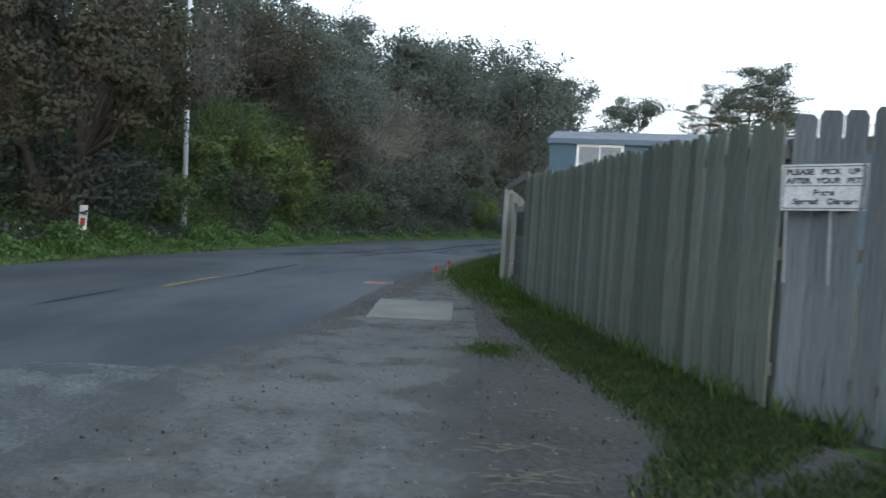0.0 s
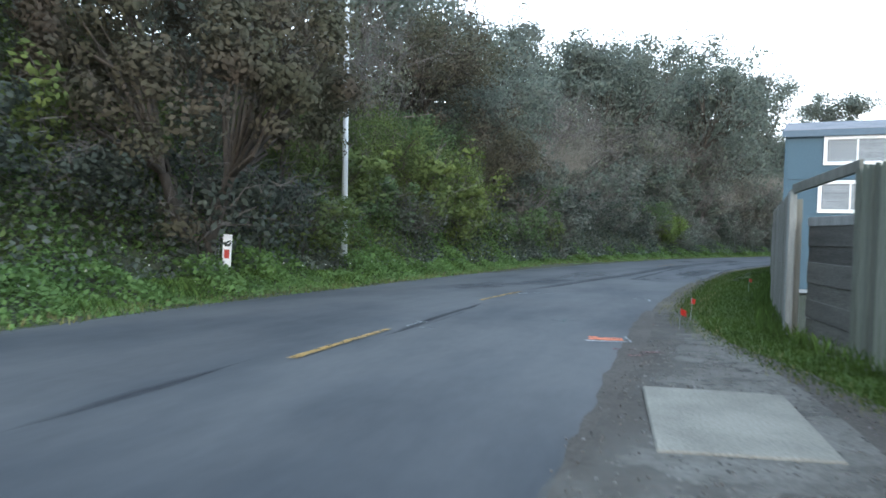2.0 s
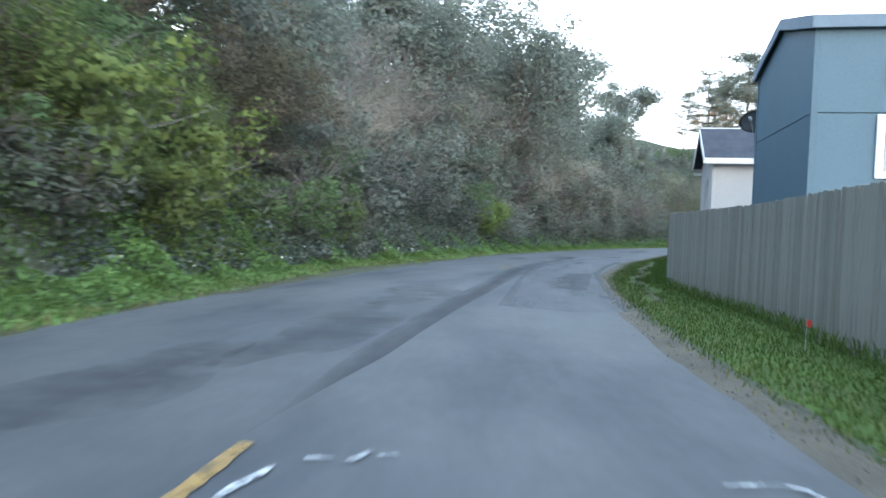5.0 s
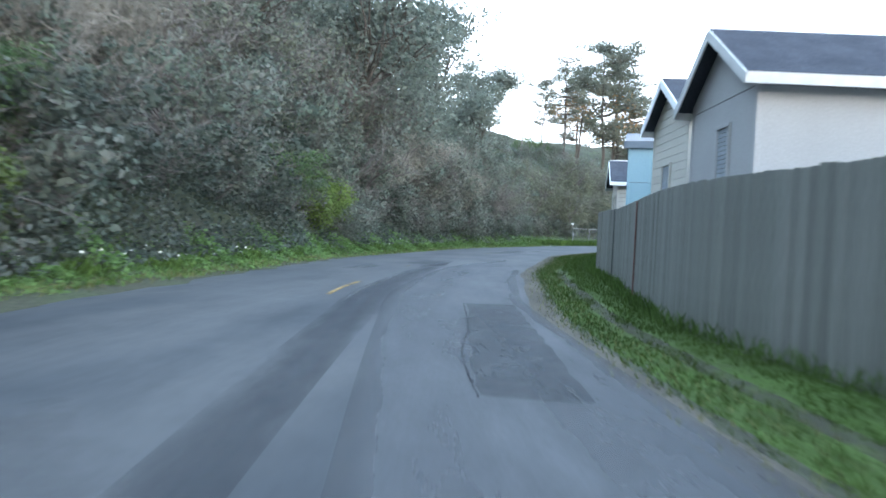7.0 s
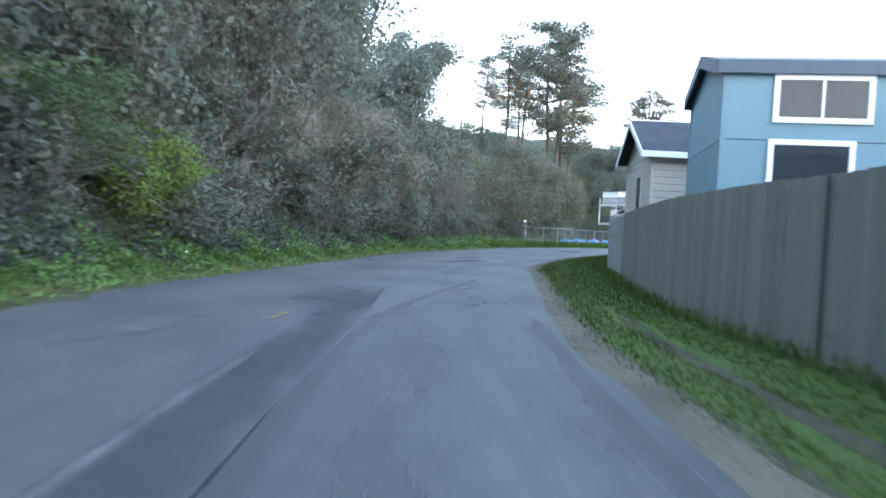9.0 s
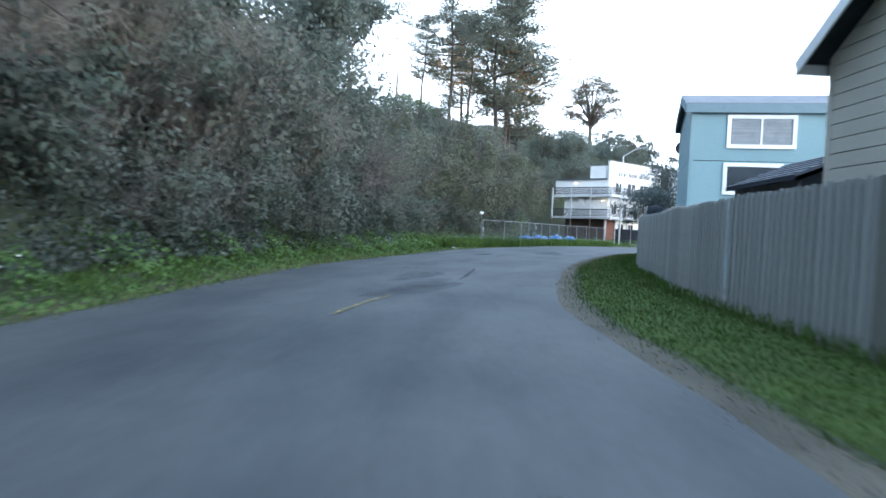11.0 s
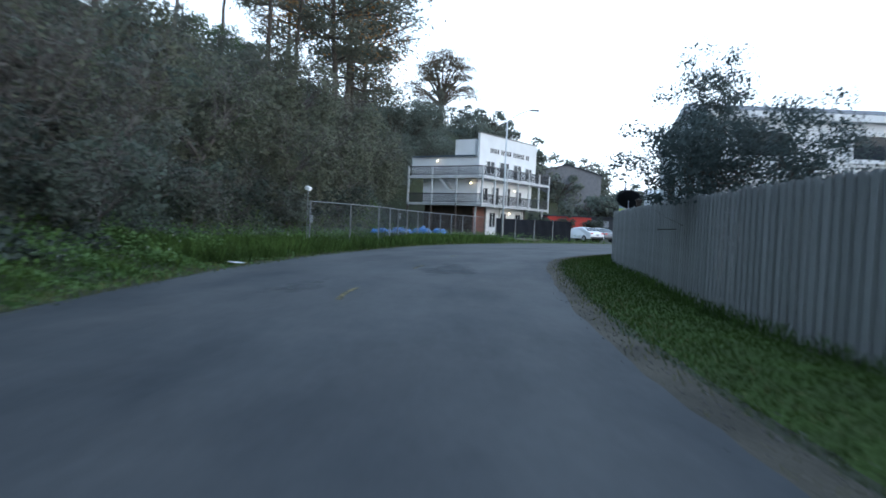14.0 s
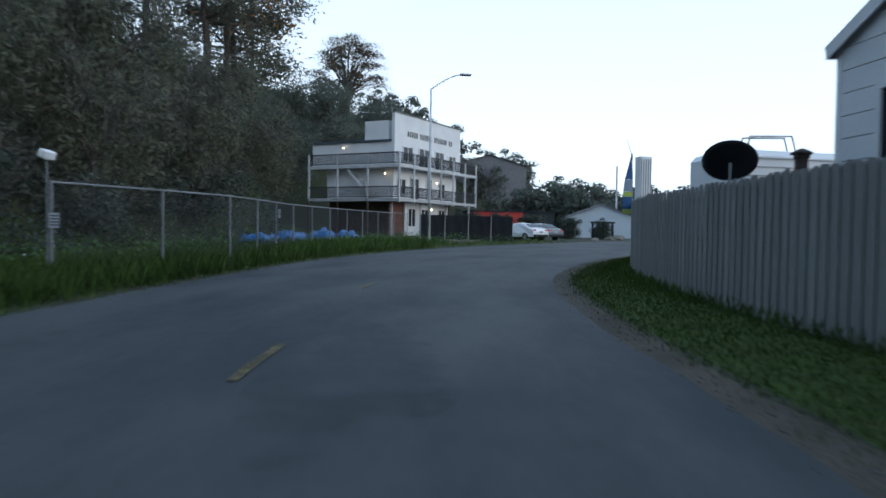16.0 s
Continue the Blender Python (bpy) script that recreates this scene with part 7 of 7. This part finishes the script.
# ---- street lamp, dark screen fence, cars, far buildings ----
lamp = thing("street_lamp", "tall grey street lamp with a curved arm", "street lamp", pose(62.86, 119.16, gz(62.86, 119.16) - 0.1, 0, 0, -40))
H = 10.5
part("column", rod(bmesh.new(), (0, 0, 0), (0, 0, H - 0.6), 0.095, 0.055, 14), STEEL_PALE, lamp, smooth=True)
bm = bmesh.new()
arm = [Vector((1.9 * u, 0, H - 0.65 + 1.0 * (1 - (1 - u) ** 1.5))) for u in np.linspace(0, 1, 9)]
for a, b in zip(arm[:-1], arm[1:]):
    rod(bm, a, b, 0.036, sides=8)
part("arm", bm, STEEL_PALE, lamp, smooth=True)
bm = bmesh.new()
box(bm, 0.75, 0.28, 0.13, at=(arm[-1].x + 0.3, 0, arm[-1].z), bevel=0.05)
part("lamp_head", bm, METAL, lamp)
part("base_plate", box(bmesh.new(), 0.4, 0.4, 0.06, at=(0, 0, 0.1)), METAL, lamp)
kerb = thing("concrete_block", "low pale concrete block by the street lamp", "concrete block", pose(64.6, 117.8, gz(64.6, 117.8), 0, 0, -25))
part("block", box(bmesh.new(), 2.2, 0.5, 0.22, at=(0, 0, 0.11), bevel=0.03), CONCRETE, kerb)
sa, sb = Vector((63.5, 120.6)), Vector((71.0, 118.7))
n = 4
for k in range(n):
    a, b = sa.lerp(sb, k / n), sa.lerp(sb, (k + 1) / n)
    w = b - a
    ob = thing("screen_fence", "fence panel covered in black screening cloth", "fence", pose(a.x, a.y, gz(a.x, a.y), 0, 0, math.degrees(math.atan2(w.y, w.x))), "screen fence panels")
    part("post", rod(bmesh.new(), (0, 0, 0), (0, 0, 1.85), 0.04, sides=8), METAL, ob)
    bm = bmesh.new()
    g = [[bm.verts.new((w.length * i / 12, 0.04 * math.sin(i * 1.1 + j) * (j / 4), 0.05 + 1.75 * j / 4)) for j in range(5)] for i in range(13)]
    for i in range(12):
        for j in range(4):
            bm.faces.new((g[i][j], g[i + 1][j], g[i + 1][j + 1], g[i][j + 1]))
    bmesh.ops.solidify(bm, geom=list(bm.faces), thickness=0.01)
    part("cloth", bm, SCREEN, ob)


def car(label, at, turn, paint):
    """A parked saloon car seen from behind; x to the right, y ahead."""
    ob = thing("parked_car", label, "car", pose(at[0], at[1], base_z(at[1]), 0, 0, turn), "parked cars")
    prof = [(-2.25, 0.32), (-2.28, 0.72), (-2.15, 0.98), (-1.75, 1.04), (-1.0, 1.38), (-0.2, 1.44), (0.5, 1.36), (1.15, 0.98), (2.0, 0.84), (2.25, 0.62), (2.25, 0.30)]
    bm = bmesh.new()
    rows = []
    for x, k in ((-0.9, 0.93), (-0.82, 1.0), (0.0, 1.03), (0.82, 1.0), (0.9, 0.93)):
        rows.append([bm.verts.new((x * (1 - 0.22 * max(0, z - 0.9) / 0.5), y, 0.3 + (z - 0.3) * k)) for y, z in prof])
    for ra, rb in zip(rows[:-1], rows[1:]):
        for i in range(len(prof)):
            j = (i + 1) % len(prof)
            bm.faces.new((ra[i], ra[j], rb[j], rb[i]))
    bm.faces.new(rows[0][::-1]), bm.faces.new(rows[-1])
    bmesh.ops.recalc_face_normals(bm, faces=bm.faces)
    part("body", bm, paint, ob, smooth=False)
    bm = bmesh.new()
    box(bm, 1.25, 0.03, 0.62, pose(0, -1.42, 1.24, -64, 0, 0))
    part("rear_window", bm, GLASS, ob)
    for s in (-1, 1):
        bm = bmesh.new()
        extrude(bm, [(-1.1, 1.02), (0.95, 1.02), (0.35, 1.32), (-0.7, 1.34)], 0.02, pose(s * 0.80, 0, 0, 0, -8 * s, 0) @ pose(0, 0, 0, 0, 0, 90))
        part("side_window", bm, GLASS, ob)
        part("tail_light", box(bmesh.new(), 0.34, 0.06, 0.13, at=(s * 0.68, -2.22, 0.86), bevel=0.02), RED, ob)
        for y in (-1.35, 1.35):
            wh = part("wheel", rod(bmesh.new(), (s * 0.72, y, 0.32), (s * 0.93, y, 0.32), 0.32, sides=18), RUBBER, ob)
            part("rim", rod(bmesh.new(), (s * 0.90, y, 0.32), (s * 0.94, y, 0.32), 0.21, sides=12), METAL, wh)
    part("bumper", box(bmesh.new(), 1.7, 0.14, 0.22, at=(0, -2.25, 0.42), bevel=0.05), BLACK, ob)
    part("number_plate_bar", box(bmesh.new(), 0.34, 0.02, 0.14, at=(0, -2.31, 0.72)), PLAIN_GREY, ob)


car("white saloon car parked facing away beyond the screen fence", (78.3, 123.4), -8, CAR_WHITE)
car("grey saloon car parked beside the white one", (81.6, 124.1), -10, CAR_GREY)
hedge_k = tree_kind(97, 2.6, 0.15, 0.06, 5, 3, 3, 6000, 0.16, 0.42, 0.6, 0.9, 0.1, leaf=LEAF_BUSH, skirt=0.3)
for x, y, s in ((80, 131, 1.0), (83.5, 130, 1.0), (87, 128.5, 1.0), (90, 126.5, 0.9), (94, 125, 0.8)):
    plant("hedge_bush", "dark clipped hedge bush behind the parked cars", hedge_k, (x, y), x * 31, s, "bush", "hedge behind the cars")


def low_building(name, label, at, turn, size, wall, roof, ridge=0.0):
    ob = thing(name, label, "building", pose(at[0], at[1], base_z(at[1]), 0, 0, turn))
    x, y, z = size
    bm = bmesh.new()
    extrude(bm, [(-x / 2, 0), (x / 2, 0), (x / 2, z), (0, z + ridge), (-x / 2, z)], y)
    part("wall", bm, wall, ob)
    for s in (-1, 1):
        a = math.degrees(math.atan2(ridge, x / 2))
        L = math.hypot(ridge, x / 2) + 0.3
        part("roof", box(bmesh.new(), L, y + 0.5, 0.12, pose(s * x / 4, 0, z + ridge / 2 + 0.06, 0, s * a, 0)), roof, ob)
    return ob


lb = low_building("red_building", "low red-walled building with a flat dark roof", (99, 143), -40, (6, 5, 2.9), RED, ROOF_DARK)
lb = low_building("long_low_building", "long low building with a row of white-framed windows", (103, 144), -42, (11, 5, 3.0), GROOVE, ROOF_DARK)
for k in range(6):
    part("window", box(bmesh.new(), 0.8, 0.1, 0.9, at=(-4.6 + k * 1.6, -2.55, 2.1)), PLAIN_GREY, lb)
low_building("grey_gabled_house", "grey house with a shallow gabled roof beyond the junction", (105.0, 132.0), -52, (8, 7, 2.3), GREY_BLUE, ROOF_GREY, 1.5)
big = low_building("hillside_house", "dark house with a stepped roof on the hillside", (122.5, 165), -30, (13, 8, 11.2), ROOF_GREY, ROOF_DARK, 1.6)
shelter = thing("timber_stand", "small dark timber stand in the yard beyond the junction", "stand", pose(95, 125.5, base_z(125), 0, 0, -55))
for x in (-1, 1):
    for y in (-0.6, 0.6):
        part("post", box(bmesh.new(), 0.12, 0.12, 1.7, at=(x, y, 0.85)), BLACK, shelter)
part("top", box(bmesh.new(), 2.4, 1.5, 0.15, at=(0, 0, 1.75)), BLACK, shelter)
for i, (x, y, s) in enumerate(((91, 122.4, 0.5), (94, 123.2, 0.7), (87, 121.6, 0.4))):
    bm = bmesh.new()
    bmesh.ops.create_icosphere(bm, subdivisions=2, radius=s)
    for v in bm.verts:
        v.co *= 1 + 0.35 * noise.noise(v.co * 3 + Vector((i, 0, 0)))
        v.co.z *= 0.6
    rock = thing("pale_boulder", "pale boulder at the edge of the far yard", "boulder", pose(x, y, base_z(y) + 0.15 * s))
    part("stone", bm, CONCRETE, rock)
upole = thing("utility_pole", "thin grey utility pole in the distance", "pole", pose(111, 133, base_z(133)))
part("shaft", rod(bmesh.new(), (0, 0, 0), (0, 0, 9), 0.14, 0.10, 8), STEEL_PALE, upole)
frng = random.Random(3)
for i in range(22):
    x, y = frng.uniform(104, 165), frng.uniform(142, 178)
    plant("distant_tree", "dark tree in the woods beyond the building", FAR_TREE[i % 2], (x, y), i * 53, frng.uniform(0.6, 0.95), "tree", "distant trees")
for i, (x, y, s) in enumerate(((113, 146, 0.86), (114.5, 143.5, 0.95), (116, 141.5, 0.95), (117.5, 139.5, 0.9), (119.5, 136.5, 0.75), (110, 150, 0.8), (112, 148, 0.82), (121, 133.5, 0.65), (118, 132, 0.9), (126, 128, 1.0), (134, 124, 0.8), (142, 120, 0.9), (128, 112, 0.7), (138, 106, 0.7), (150, 112, 0.8), (120, 104, 0.6))):
    plant("distant_tree", "dark tree in the woods beyond the building", FAR_TREE[i % 2], (x, y), i * 71, s, "tree", "distant trees")
